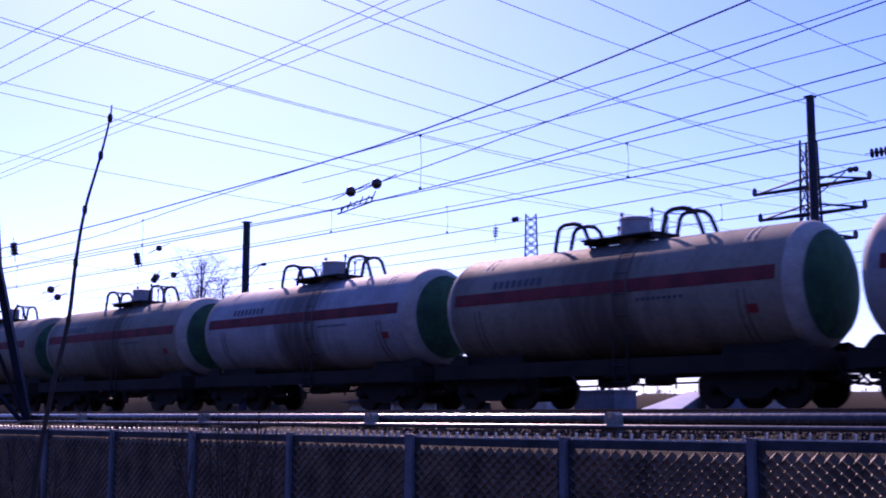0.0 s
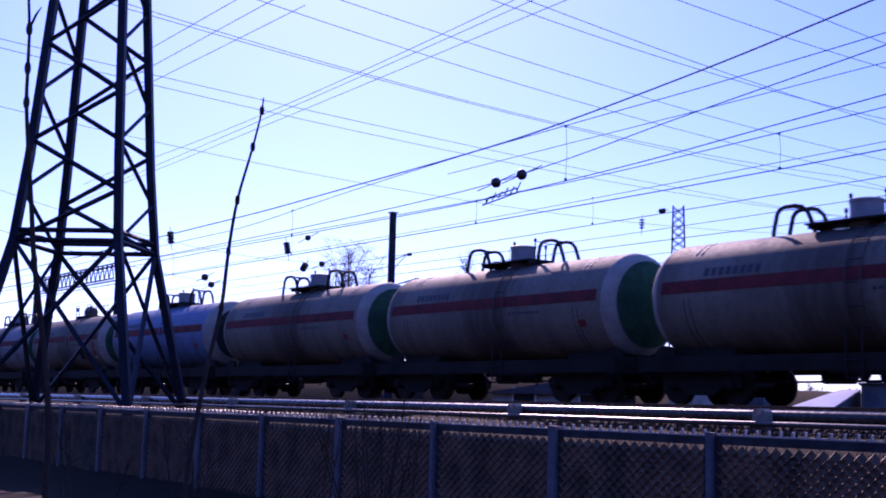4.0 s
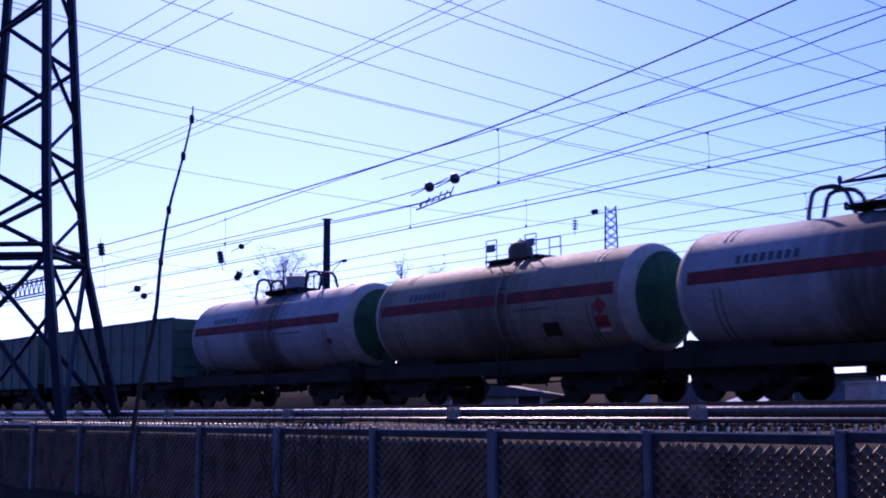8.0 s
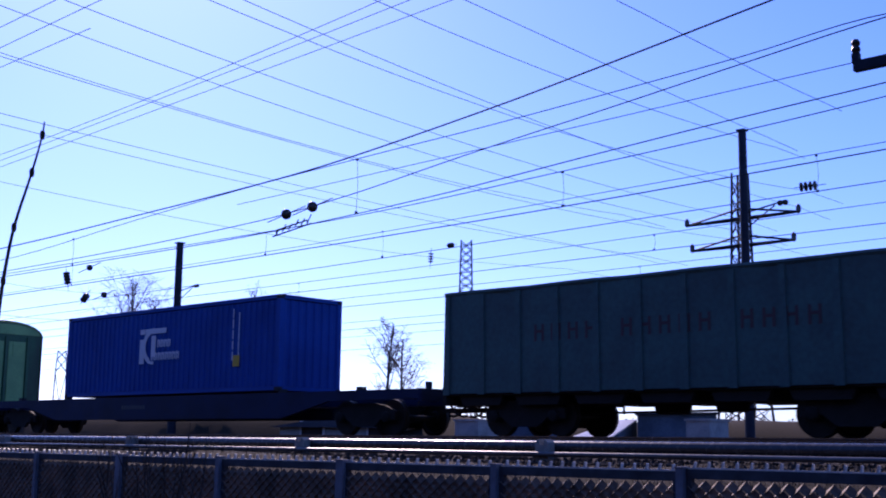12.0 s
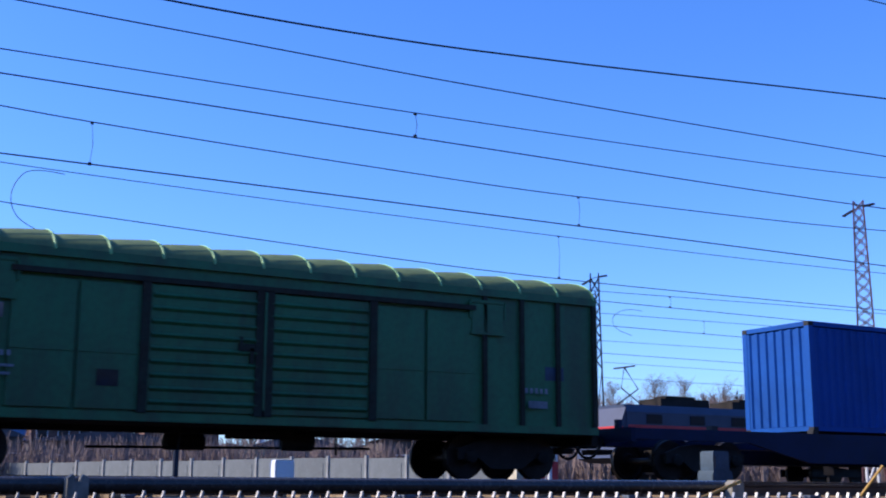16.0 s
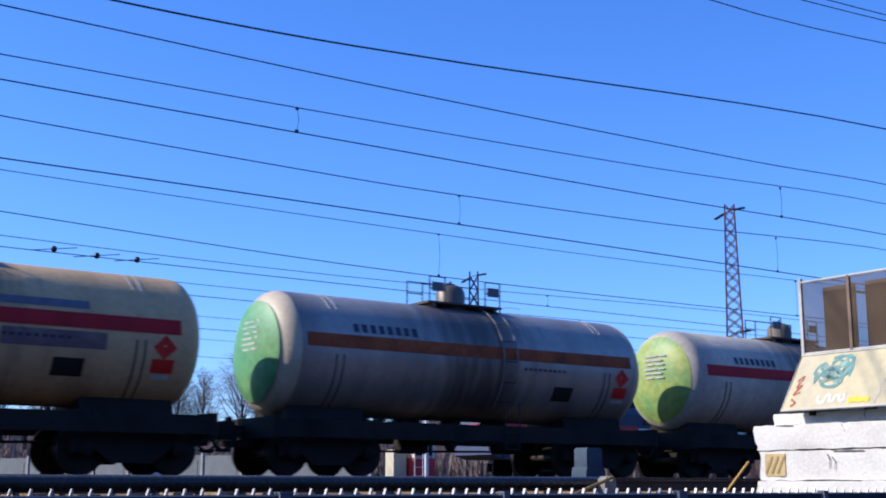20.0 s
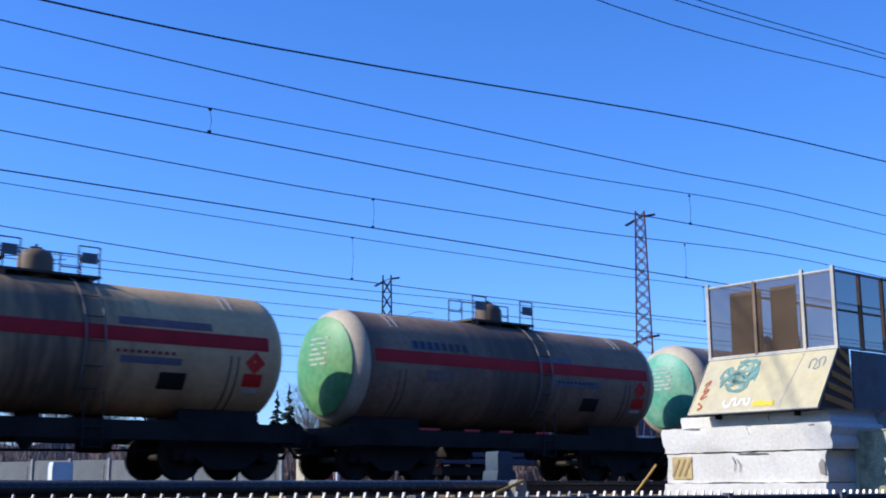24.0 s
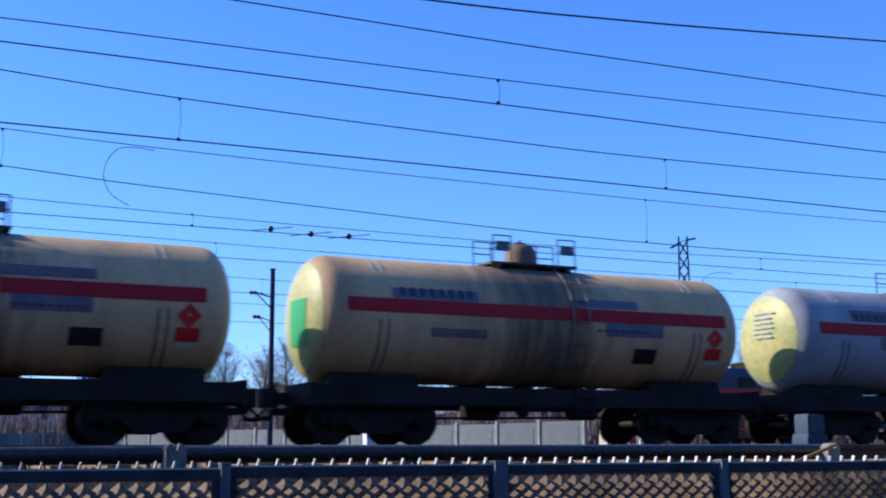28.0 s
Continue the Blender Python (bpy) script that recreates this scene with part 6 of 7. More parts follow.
    part("graffiti", scrawl([[(.17, .58), (.26, .66), (.34, .60), (.43, .70)], [(.22, .78), (.30, .70), (.40, .84)], [(.24, .46), (.30, .54), (.38, .44)]], .038), PALE_TURQ, apron, "faded turquoise spray cloud")
    part("graffiti", scrawl([[(.16, .62), (.22, .80), (.26, .58), (.32, .86), (.36, .60), (.42, .78), (.44, .55)], [(.18, .48), (.30, .70), (.40, .45), (.30, .38), (.22, .52)], [(.2, .75), (.34, .52), (.45, .7)], [(.28, .9), (.36, .92), (.44, .86), (.40, .72)]], .022), TURQ, apron, "turquoise sprayed scrawl")
    part("graffiti", scrawl([[(.26, .22), (.30, .10), (.34, .24), (.37, .12), (.41, .22), (.45, .12), (.46, .24)]], .020), WHITE_SPRAY, apron, "white sprayed scrawl")
    part("graffiti", scrawl([[(.50, .13), (.56, .15), (.62, .12), (.66, .14)], [(.51, .10), (.60, .11), (.66, .10)]], .022), YEL_SPRAY, apron, "yellow sprayed smear")
    part("graffiti", scrawl([[(.05, .52), (.09, .60), (.06, .40), (.10, .44), (.05, .28), (.10, .32)], [(.05, .2), (.09, .12), (.06, .08)]], .014), ORANGE_SPRAY, apron, "rusty orange scribble")
    part("graffiti", scrawl([[(.84, .68), (.87, .84), (.89, .66), (.92, .86), (.94, .7)]], .008), DULL_INK, apron, "grey pencil-thin scribble")
    part("seam", scrawl([[(.70, .04), (.77, .98)]], .006), FRAME_PALE, apron)
    # screened cage above
    cage = thing("screen_cage", "railing cage with fine wire screens and brown boards", "railing")
    z0, z1 = 1.55, 2.575
    posts = [(13.74, 10.76, 0), (13.75, 9.98, 1), (13.75, 9.22, 0), (13.76, 8.76, 0), (14.35, 8.76, 1), (14.9, 8.76, 1), (15.6, 8.76, 1), (16.4, 8.76, 1), (17.3, 8.76, 1), (18.3, 8.76, 1)]
    for x, y, dark in posts:
        part("post", Shape().box(x, y, (z0 + z1) / 2 + (.02 if not dark else 0), .045, .045, z1 - z0 + (.06 if not dark else 0)), BOARD if dark else FRAME_PALE, cage, smooth=0)
    for z in (z0 + .02, z1 - .01):
        part("rail", Shape().tube([(13.74, 10.76, z), (13.76, 8.76, z)], .02, 6), FRAME_PALE, cage)
        part("rail", Shape().tube([(13.76, 8.76, z), (18.3, 8.76, z)], .02, 6), FRAME_PALE, cage)
        part("rail", Shape().tube([(14.9, 10.76, z), (18.3, 10.76, z)], .02, 6), BOARD, cage)
    for (xa, ya2, _), (xb2, yb2, _) in zip(posts, posts[1:]):
        d = Vector((xb2 - xa, yb2 - ya2, 0))
        c = (Vector((xa, ya2, 0)) + Vector((xb2, yb2, 0))) / 2
        part("screen", Shape().box(0, 0, 0, d.length - .05, .008, z1 - z0 - .06), SCREEN, cage, "fine see-through wire screen", at=pose(c.x, c.y, (z0 + z1) / 2, 0, 0, math.degrees(math.atan2(d.y, d.x))), smooth=0)
    for y, w in ((10.28, .52), (9.66, .40)):
        part("board", Shape().box(13.95, y, 2.05, .02, w, .88), BOARD, cage, "brown board behind the screen")
    part("inner_post", Shape().tube([(15.2, 10.2, z0), (15.2, 10.2, 2.45)], .05, 8), BOARD, cage)
    body = thing("platform", "concrete platform running away beside the track", "platform", kind="structure")
    part("slab", Shape().box(22.6, 9.75, .62, 16, 2.1, .28), CONCRETE, body, smooth=0)
    part("dark_panel", Shape().box(16.2, 8.72, 1.16, 4.4, .02, .74), SLATE_TANK, body, "dark glossy panel under the railing", smooth=0)
    for x in (14.95, 18.0, 22, 26):
        part("support", Shape().box(x, 9.75, -.05, .35, 1.9, 1.06), CONCRETE, body, smooth=0)
    gate = thing("mesh_guard", "yellow-green framed mesh guard under the platform edge", "guard")
    part("frame", Shape().tube([(14.0, 8.74, -.6), (14.0, 8.74, .50), (14.0, 8.10, .50), (14.0, 8.10, -.6)], .025, 6), YELLOWED, gate)
    part("sheet", Shape().box(14.0, 8.42, -.05, .012, .62, 1.08), material("olive_mesh_sheet", (0.50, 0.49, 0.30), 0.7, 0, 0.35, 40, 6, 0.5), gate)


build_platform()

# ---------------------------------------------------------------- trackside things
CAB = material("pale_blue_cabinet_paint", (0.055, 0.09, 0.13), 0.6, 0.0, 0.25, gloss=0.2)
CREAM_PAINT = material("cream_painted_metal", (0.62, 0.53, 0.36), 0.6, 0, 0.2)
RED_PAINT = material("red_painted_metal", (0.60, 0.03, 0.03), 0.5, 0, 0.15)
WHITE_PAINT = material("white_painted_metal", (0.75, 0.75, 0.73), 0.5, 0, 0.12)
GLASS = material("dark_window_glass", (0.02, 0.025, 0.03), 0.08, 0, 0.05, bump=0)

cabinet = thing("relay_cabinet", "blue-grey trackside relay cabinet on a wider base", "cabinet", at=pose(15.35, 17.0, 0))
part("base", Shape().prism([(-.26, -.45), (.26, -.45), (.235, .05), (.21, .13), (-.21, .13), (-.235, .05)], "y", -.2, .2), CAB, cabinet)
part("case", Shape().prism([(-.19, .13), (.19, .13), (.19, .44), (.16, .48), (-.16, .48), (-.19, .44)], "y", -.17, .17), CAB, cabinet)
part("door", Shape().box(0, -.176, .29, .30, .012, .26), CAB, cabinet)
part("hinge", Shape().tube([(-.155, -.185, .20), (-.155, -.185, .38)], .008, 6), STEEL, cabinet)
zpost = thing("white_crossed_posts", "two white posts joined by a slanting brace", "posts", at=pose(34.3, 30.0, 0))
part("post", Shape().tube([(-.27, 0, -.5), (-.27, 0, 1.17)], .05, 6), WHITE_PAINT, zpost)
part("post", Shape().tube([(.30, 0, -.5), (.30, 0, 1.1)], .05, 6), WHITE_PAINT, zpost)
for sx in (-.27, .30):
    part("red_band", Shape().tube([(sx, 0, .85), (sx, 0, 1.12)], .056, 6), RED_PAINT, zpost, "red painted band")
part("brace", Shape().tube([(-.27, 0, -.03), (.30, 0, .89)], .04, 6), WHITE_PAINT, zpost)
for x, y, w, hh, m, nm, lab, cat in ((22.7, 55.5, 1.0, 1.55, WHITE_PAINT, "white_box", "white metal equipment box by the far tracks", "box"), (27.2, 41.6, .62, 1.65, CREAM_PAINT, "cream_cabinet", "cream equipment cabinet beyond the train", "cabinet"),
                                     (24.2, 60, 1.5, .7, WHITE_PAINT, "parked_car", "small pale car parked beyond the tracks", "car")):
    t = thing(nm, lab, cat, at=pose(x, y, -.43))
    part("body", Shape().prism([(-w / 2, 0), (w / 2, 0), (w / 2, hh * .9), (w / 2 - .05, hh), (-w / 2 + .05, hh), (-w / 2, hh * .9)], "y", -.3, .3), m, t)
    part("door", Shape().box(0, -.31, hh * .5, w * .8, .02, hh * .8), m, t)
    part("foot", Shape().box(0, 0, .03, w + .08, .7, .06), CONCRETE, t)

# red and white booth by the far siding
booth = thing("red_white_booth", "small booth with a red base and white window frame", "booth", at=Matrix.Translation(around(34.2, 50, -.43)))
part("base", Shape().box(0, 0, .66, 1.05, .9, 1.32), RED_PAINT, booth, smooth=0)
part("upper_wall", Shape().box(0, .03, 1.80, .95, .8, .96), CREAM_PAINT, booth, smooth=0)
for sx in (-.46, 0, .46):
    part("frame_post", Shape().box(sx, -.42, 1.80, .07, .08, .98), WHITE_PAINT, booth, smooth=0)
for sx in (-.23, .23):
    part("pane", Shape().box(sx, -.385, 1.82, .38, .02, .80), GLASS, booth, smooth=0)
part("roof", Shape().box(0, 0, 2.34, 1.2, 1.05, .10), RED_PAINT, booth, smooth=0)

# colour-light signal
sig = thing("light_signal", "two-headed railway light signal on a white mast", "signal", at=Matrix.Translation(around(34.6, 46, 0)))
part("mast", Shape().tube([(0, 0, -.5), (0, 0, 5.3)], .08, 8), WHITE_PAINT, sig)
part("ladder", ladder_shape(0, 4.8, .36), WHITE_PAINT, sig, at=pose(-.35, 0, 0))
for z in (4.75, 3.55):
    hd = part("signal_head", Shape().box(.42, 0, z, .34, .2, .82).box(.42, .02, z, .5, .04, .98), DARK, sig)
    for k in (-.22, .22):
        part("lamp_hood", Shape().turned([(-.2, .13), (0, .12)], (.42, -.1, z + k), "y", 12), DARK, hd)

# low signals that show red
LENS_RED = bpy.data.materials.new("glowing_red_lens")
LENS_RED.use_nodes = True
b = LENS_RED.node_tree.nodes["Principled BSDF"]
b.inputs["Base Color"].default_value = (.5, .01, .02, 1)
b.inputs["Emission Color"].default_value, b.inputs["Emission Strength"].default_value = (1, .03, .06, 1), 1.6
for yaw, dist in ((39.2, 45), (47.0, 46)):
    dwarf = thing("dwarf_signal", "low dark ground signal showing a red light", "signal", "low ground signals", at=Matrix.Translation(around(yaw, dist, -.43)) @ pose(0, 0, 0, 0, 0, -yaw))
    part("post", Shape().tube([(0, 0, 0), (0, 0, .75)], .06, 8), DARK, dwarf)
    part("case", Shape().box(0, 0, 1.12, .34, .22, .74), DARK, dwarf)
    part("lens", Shape().turned([(-.15, .02), (-.145, .11), (-.10, .13)], (0, 0, 1.2), "y", 14), LENS_RED, dwarf, "glowing red lens")
    part("hood", Shape().turned([(-.24, .145), (-.11, .135)], (0, 0, 1.22), "y", 14), DARK, dwarf)
lamp_post = thing("street_lamp", "distant two-armed street lamp behind the fence", "street lamp", at=Matrix.Translation(around(6.35, 105, -.45)))
part("pole", Shape().tube([(0, 0, 0), (0, 0, 7.4)], [.10, .07], 8), CONCRETE, lamp_post)
for sx in (-1, 1):
    arm = part("arm", Shape().tube([(0, 0, 7.3), (sx * .7, 0, 7.9), (sx * 1.5, 0, 8.1)], .05, 6), CONCRETE, lamp_post)
    part("lamp_head", Shape().box(sx * 1.75, 0, 8.12, .6, .25, .14), CONCRETE, arm)

# ---------------------------------------------------------------- parked electric locomotive
LOCO = material("dark_navy_loco_paint", (0.035, 0.045, 0.085), 0.4, 0.05, 0.15)
loco = thing("electric_locomotive", "parked dark navy electric locomotive with a red band", "locomotive", at=pose(43.6, 46.0, 0))
part("body", Shape().prism([(-1.5, 1.0), (1.5, 1.0), (1.5, 3.3), (1.25, 3.65), (-1.25, 3.65), (-1.5, 3.3)], "x", -8.6, 8.6), LOCO, loco, smooth=0)
part("band", Shape().box(-4.3, -1.515, 2.5, 8.4, .02, .42), RED_PAINT, loco)
part("pale_band", Shape().box(4.2, -1.515, 2.5, 8.4, .02, .22), WHITE_PAINT, loco)
part("nose", Shape().prism([(-8.6, 1.0), (-9.3, 1.2), (-9.1, 2.4), (-8.6, 3.5)], "y", -1.45, 1.45), LOCO, loco, smooth=0)
part("nose_band", Shape().box(-9.05, 0, 2.45, .5, 2.94, .34), RED_PAINT, loco, smooth=0)
for k in range(6):
    part("window", Shape().box(-7 + k * 2.6, -1.52, 3.0, .9, .03, .42), GLASS, loco)
for x, w in ((-4.5, 3.0), (0.5, 4.0), (5.5, 2.6)):
    part("roof_equipment", Shape().box(x, 0, 3.85, w, 1.6, .4).box(x, 0, 4.1, w * .6, .9, .2), DARK, loco)
for x in (-7.2, 7.2):
    part("pantograph", Shape().tube([(x - .8, 0, 3.7), (x + .5, 0, 4.5), (x - .3, 0, 5.5)], .04, 5).tube([(x - .3, -.8, 5.5), (x - .3, .8, 5.5)], .04, 5).tube([(x + .8, 0, 3.7), (x - .5, 0, 4.5), (x - .3, 0, 5.5)], .03, 5), DARK, loco)
for bx in (-5.5, 5.5):
    for wx in (-1.4, 1.4):
        for s in (-1, 1):
            part("wheel", shared("loco_wheel", WHEEL, lambda: Shape().turned([(-.07, .3), (-.07, .6), (.07, .6), (.07, .3)], (0, 0, 0), "y", 20)), WHEEL, loco, at=pose(bx + wx, s * .8, .6))
    part("bogie_frame", Shape().box(bx, -1.05, .65, 4.2, .12, .4).box(bx, 1.05, .65, 4.2, .12, .4).box(bx, 0, .7, 1.0, 2.0, .4), DARK, loco)

# ---------------------------------------------------------------- beyond the tracks
PANEL = material("pale_concrete_fence", (0.21, 0.225, 0.22), 0.85, 0, 0.2, 6, 0.6, 0.2, random=0.12)
wall = thing("concrete_fence", "pale concrete panel fence along the far side", "fence", kind="structure")
pn = Shape().box(0, 0, .85, 2.9, .12, 2.4).box(0, -.07, .85, 2.3, .03, 1.8).done("fence_slab", 0)
pn.materials.append(PANEL)
ps = Shape().box(0, -.03, .9, .16, .22, 2.6).done("fence_post", 0)
ps.materials.append(CONCRETE)
# straight along the yard, then closing in towards the sidings
runs = [((-62.0, 100.0), (17.7, 100.0)), ((17.7, 100.0), (37.0, 56.5))]
for (xa, ya), (xb, yb) in runs:
    d = Vector((xb - xa, yb - ya, 0))
    turn = math.degrees(math.atan2(d.y, d.x))
    n = int(d.length / 3.06)
    for k in range(n):
        c = Vector((xa, ya, 0)) + d.normalized() * (3.06 * (k + .5))
        part("slab", pn, PANEL, wall, at=pose(c.x, c.y, -.45 + .04 * math.sin(k * 5.1), 0, 0, turn))
        c += d.normalized() * 1.53
        part("post", ps, CONCRETE, wall, at=pose(c.x, c.y, -.45, 0, 0, turn))

BRICK = material("dull_red_brick", (0.20, 0.10, 0.075), 0.9, 0, 0.25, 12, 1, 0.2)
BLUE_WALL = material("blue_sheet_cladding", (0.07, 0.20, 0.40), 0.6, 0, 0.2)
BLUE_ROOF = material("light_blue_sheet_roof", (0.07, 0.16, 0.29), 0.5, 0.1, 0.15)
ROOF_DARK = material("dark_sheet_roof", (0.07, 0.075, 0.09), 0.6, 0.1, 0.25)


def house(yaw, dist, w, d, eave, ridge, wallm, roofm, label, floors=2, bays=4):
    t = thing("house", label, "house", "houses behind the fence", at=Matrix.Translation(around(yaw, dist, -.5)) @ pose(0, 0, 0, 0, 0, -yaw * .5))
    part("wall", Shape().box(0, 0, eave / 2, w, d, eave), wallm, t, smooth=0)
    part("roof", Shape().prism([(-w / 2 - .4, eave), (w / 2 + .4, eave), (0, ridge)], "y", -d / 2 - .4, d / 2 + .4), roofm, t, smooth=0)
    for f in range(floors):
        for b2 in range(bays):
            x, z = -w / 2 + w * (b2 + .5) / bays, eave * (f + .55) / floors
            fr = part("window", Shape().box(x, -d / 2 - .03, z, 1.3, .08, 1.5), WHITE_PAINT, t)
            part("pane", Shape().box(x, -d / 2 - .08, z, 1.1, .03, 1.3), GLASS, fr)
    return t


house(9.8, 140, 4.6, 8, 10.4, 11.8, BLUE_WALL, BLUE_ROOF, "narrow blue two-storey house with a light blue roof", 2, 2)
house(12.3, 150, 7.0, 9, 8.2, 11.2, BRICK, ROOF_DARK, "brown brick house with a steep dark gable", 2, 3)
house(26.0, 130, 16, 10, 3.4, 4.8, BRICK, ROOF_DARK, "long low brick building behind the fence", 1, 7)
house(19.5, 120, 12, 8, 3.0, 4.4, WHITE_PAINT, ROOF_DARK, "low white building behind the fence", 1, 5)
house(33.5, 140, 18, 10, 3.6, 5.0, WHITE_PAINT, ROOF_DARK, "pale low warehouse behind the fence", 1, 8)
house(3.0, 150, 22, 10, 3.2, 4.4, BLUE_WALL, ROOF_DARK, "long low blue shed behind the fence", 1, 9)
SOOT_WALL = material("dirty_brown_render", (0.15, 0.12, 0.10), 0.9, 0, 0.3, 8, .8, 0.2)
for k, (yaw, dist, w, eave, ridge, wm) in enumerate(((-3.5, 118, 12, 3.4, 4.3, SOOT_WALL), (6.4, 116, 9, 3.0, 3.9, WHITE_PAINT), (8.8, 124, 8, 3.6, 4.9, SOOT_WALL), (14.3, 118, 14, 3.2, 4.0, SOOT_WALL), (17.4, 122, 7, 4.2, 5.4, BRICK), (22.6, 116, 10, 2.8, 3.8, CREAM_PAINT), (29.4, 112, 12, 3.3, 4.2, SOOT_WALL), (37.4, 118, 15, 3.6, 4.6, SOOT_WALL), (42.3, 122, 13, 3.4, 4.4, BRICK), (46.5, 126, 12, 3.8, 4.8, SOOT_WALL))):
    house(yaw, dist, w, 7, eave * 1.35, ridge * 1.35, wm, ROOF_DARK, ("low sooty outbuilding with small windows behind the fence", "low pale outbuilding behind the fence")[wm is WHITE_PAINT or wm is CREAM_PAINT], 1, 3 + k % 3)
stack = thing("chimney", "distant red and white banded factory chimney", "chimney", at=Matrix.Translation(around(21.2, 170, -.45)))
for k in range(6):
    part("band", Shape().turned([(k * 2.3, .62 - k * .03), (k * 2.3 + 2.3, .60 - k * .03)], (0, 0, 0), "z", 14), RED_PAINT if k % 2 else WHITE_PAINT, stack, "red painted band" if k % 2 else "white painted band")
part("rim", Shape().turned([(13.8, .50), (13.95, .50)], (0, 0, 0), "z", 14), RED_PAINT, stack)
SHED_BLUE = material("weathered_blue_boards", (0.10, 0.15, 0.20), 0.8, 0, 0.3, 10, 1.2, 0.2)
shed = thing("low_shed", "low blue-grey shed with a pale lean-to sheet roof", "shed")
part("wall", Shape().prism([(-1.45, 0), (1.45, 0), (1.45, 1.46), (-1.45, 1.40)], "y", -1.5, 1.5), SHED_BLUE, shed, smooth=0, at=Matrix.Translation(around(-32.8, 48, -.45)) @ pose(0, 0, 0, 0, 0, 33))
part("roof", Shape().prism([(-1.55, 1.42), (1.55, 1.48), (1.55, 1.53), (-1.55, 1.47)], "y", -1.7, 1.7), ROOF_DARK, shed, smooth=0, at=Matrix.Translation(around(-32.8, 48, -.45)) @ pose(0, 0, 0, 0, 0, 33))
eave = [around(-38.2, 45.0, -.07), around(-36.1, 45.0, -.07)]
ridge = [around(-35.45, 48.0, .80), around(-34.6, 48.0, .82)]
sheet = eave + ridge[::-1]
part("lean_to_roof", Shape().face_set(sheet + [p - Vector((0, 0, .05)) for p in sheet], [(0, 1, 2, 3), (7, 6, 5, 4), (0, 4, 5, 1), (1, 5, 6, 2), (2, 6, 7, 3), (3, 7, 4, 0)]), WHITE_PAINT, shed, "pale sloping sheet", smooth=0)
low = [Vector((p.x, p.y, -.45)) for p in (eave[1], ridge[1])]
part("lean_to_wall", Shape().face_set([low[0], low[1], ridge[1] - Vector((0, 0, .06)), eave[1] - Vector((0, 0, .06))] + [p + Vector((-.12, .04, 0)) for p in (low[0], low[1], ridge[1] - Vector((0, 0, .06)), eave[1] - Vector((0, 0, .06)))], [(0, 1, 2, 3), (7, 6, 5, 4), (0, 4, 5, 1), (1, 5, 6, 2), (2, 6, 7, 3), (3, 7, 4, 0)]), SHED_BLUE, shed, smooth=0)


def earth_bank(x0, x1, y, hgt, wid):
    """A low grown-over mound behind the tracks."""
    pts, faces, n, m = [], [], int((x1 - x0) / 1.2), 9
    for i in range(n + 1):
        x = x0 + (x1 - x0) * i / n
        rise = min(1.0, (x1 - x) / 9) ** .7 if x < x1 else 0
        for j in range(m):
            f = j / (m - 1)
            z = -.5 + rise * (hgt + .45 * noise.noise((x * .13, 0, 7)) + .16 * noise.noise((x * .6, j, 3))) * math.sin(math.pi * f) ** .8
            pts.append((x, y - wid / 2 + wid * f, z))
    for i in range(n):
        for j in range(m - 1):
            a = i * m + j
            faces.append((a, a + 1, a + m + 1, a + m))
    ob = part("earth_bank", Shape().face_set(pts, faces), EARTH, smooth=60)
    tagged(ob, "low dark earth bank beyond the tracks", kind="structure")


earth_bank(-170, -34.5, 43, 2.55, 7)
earth_bank(-36, -4, 47, 1.35, 6)
house(-47.5, 60, 7.0, 3, 1.0, 1.6, CONCRETE, ROOF_DARK, "small low grey shed behind the tracks", 1, 2)
for x, y, w in ((-26.75, 32.8, 1.75), (-31.5, 35.0, 1.2), (-22, 36, .9)):
    t = thing("concrete_box", ("pale concrete trackside box with a lid", "low blue-grey trackside box with a flat lid")[w > 1.7], "box", "concrete boxes", at=pose(x, y, -.45))
    part("body", Shape().box(0, 0, .55, w, 1.2, 1.1), SHED_BLUE if w > 1.7 else CONCRETE, t)
    part("lid", Shape().box(0, 0, 1.14, w + .1, 1.3, .08), SHED_BLUE if w > 1.7 else CONCRETE, t)

# ---------------------------------------------------------------- trees and dry plants
BARK = material("birch_bark", (0.26, 0.23, 0.20), 0.9, 0, 0.4, 20, 3, 0.3, gloss=0.15)
TWIG = material("bare_grey_brown_twigs", (0.31, 0.23, 0.20), 0.9, 0, 0.3, gloss=0.15)
NEEDLE = material("dark_spruce_needles", (0.022, 0.045, 0.026), 0.9, 0, 0.4)
STALK = material("dry_dark_stalk", (0.075, 0.055, 0.045), 0.85, 0, 0.3, gloss=0.15)


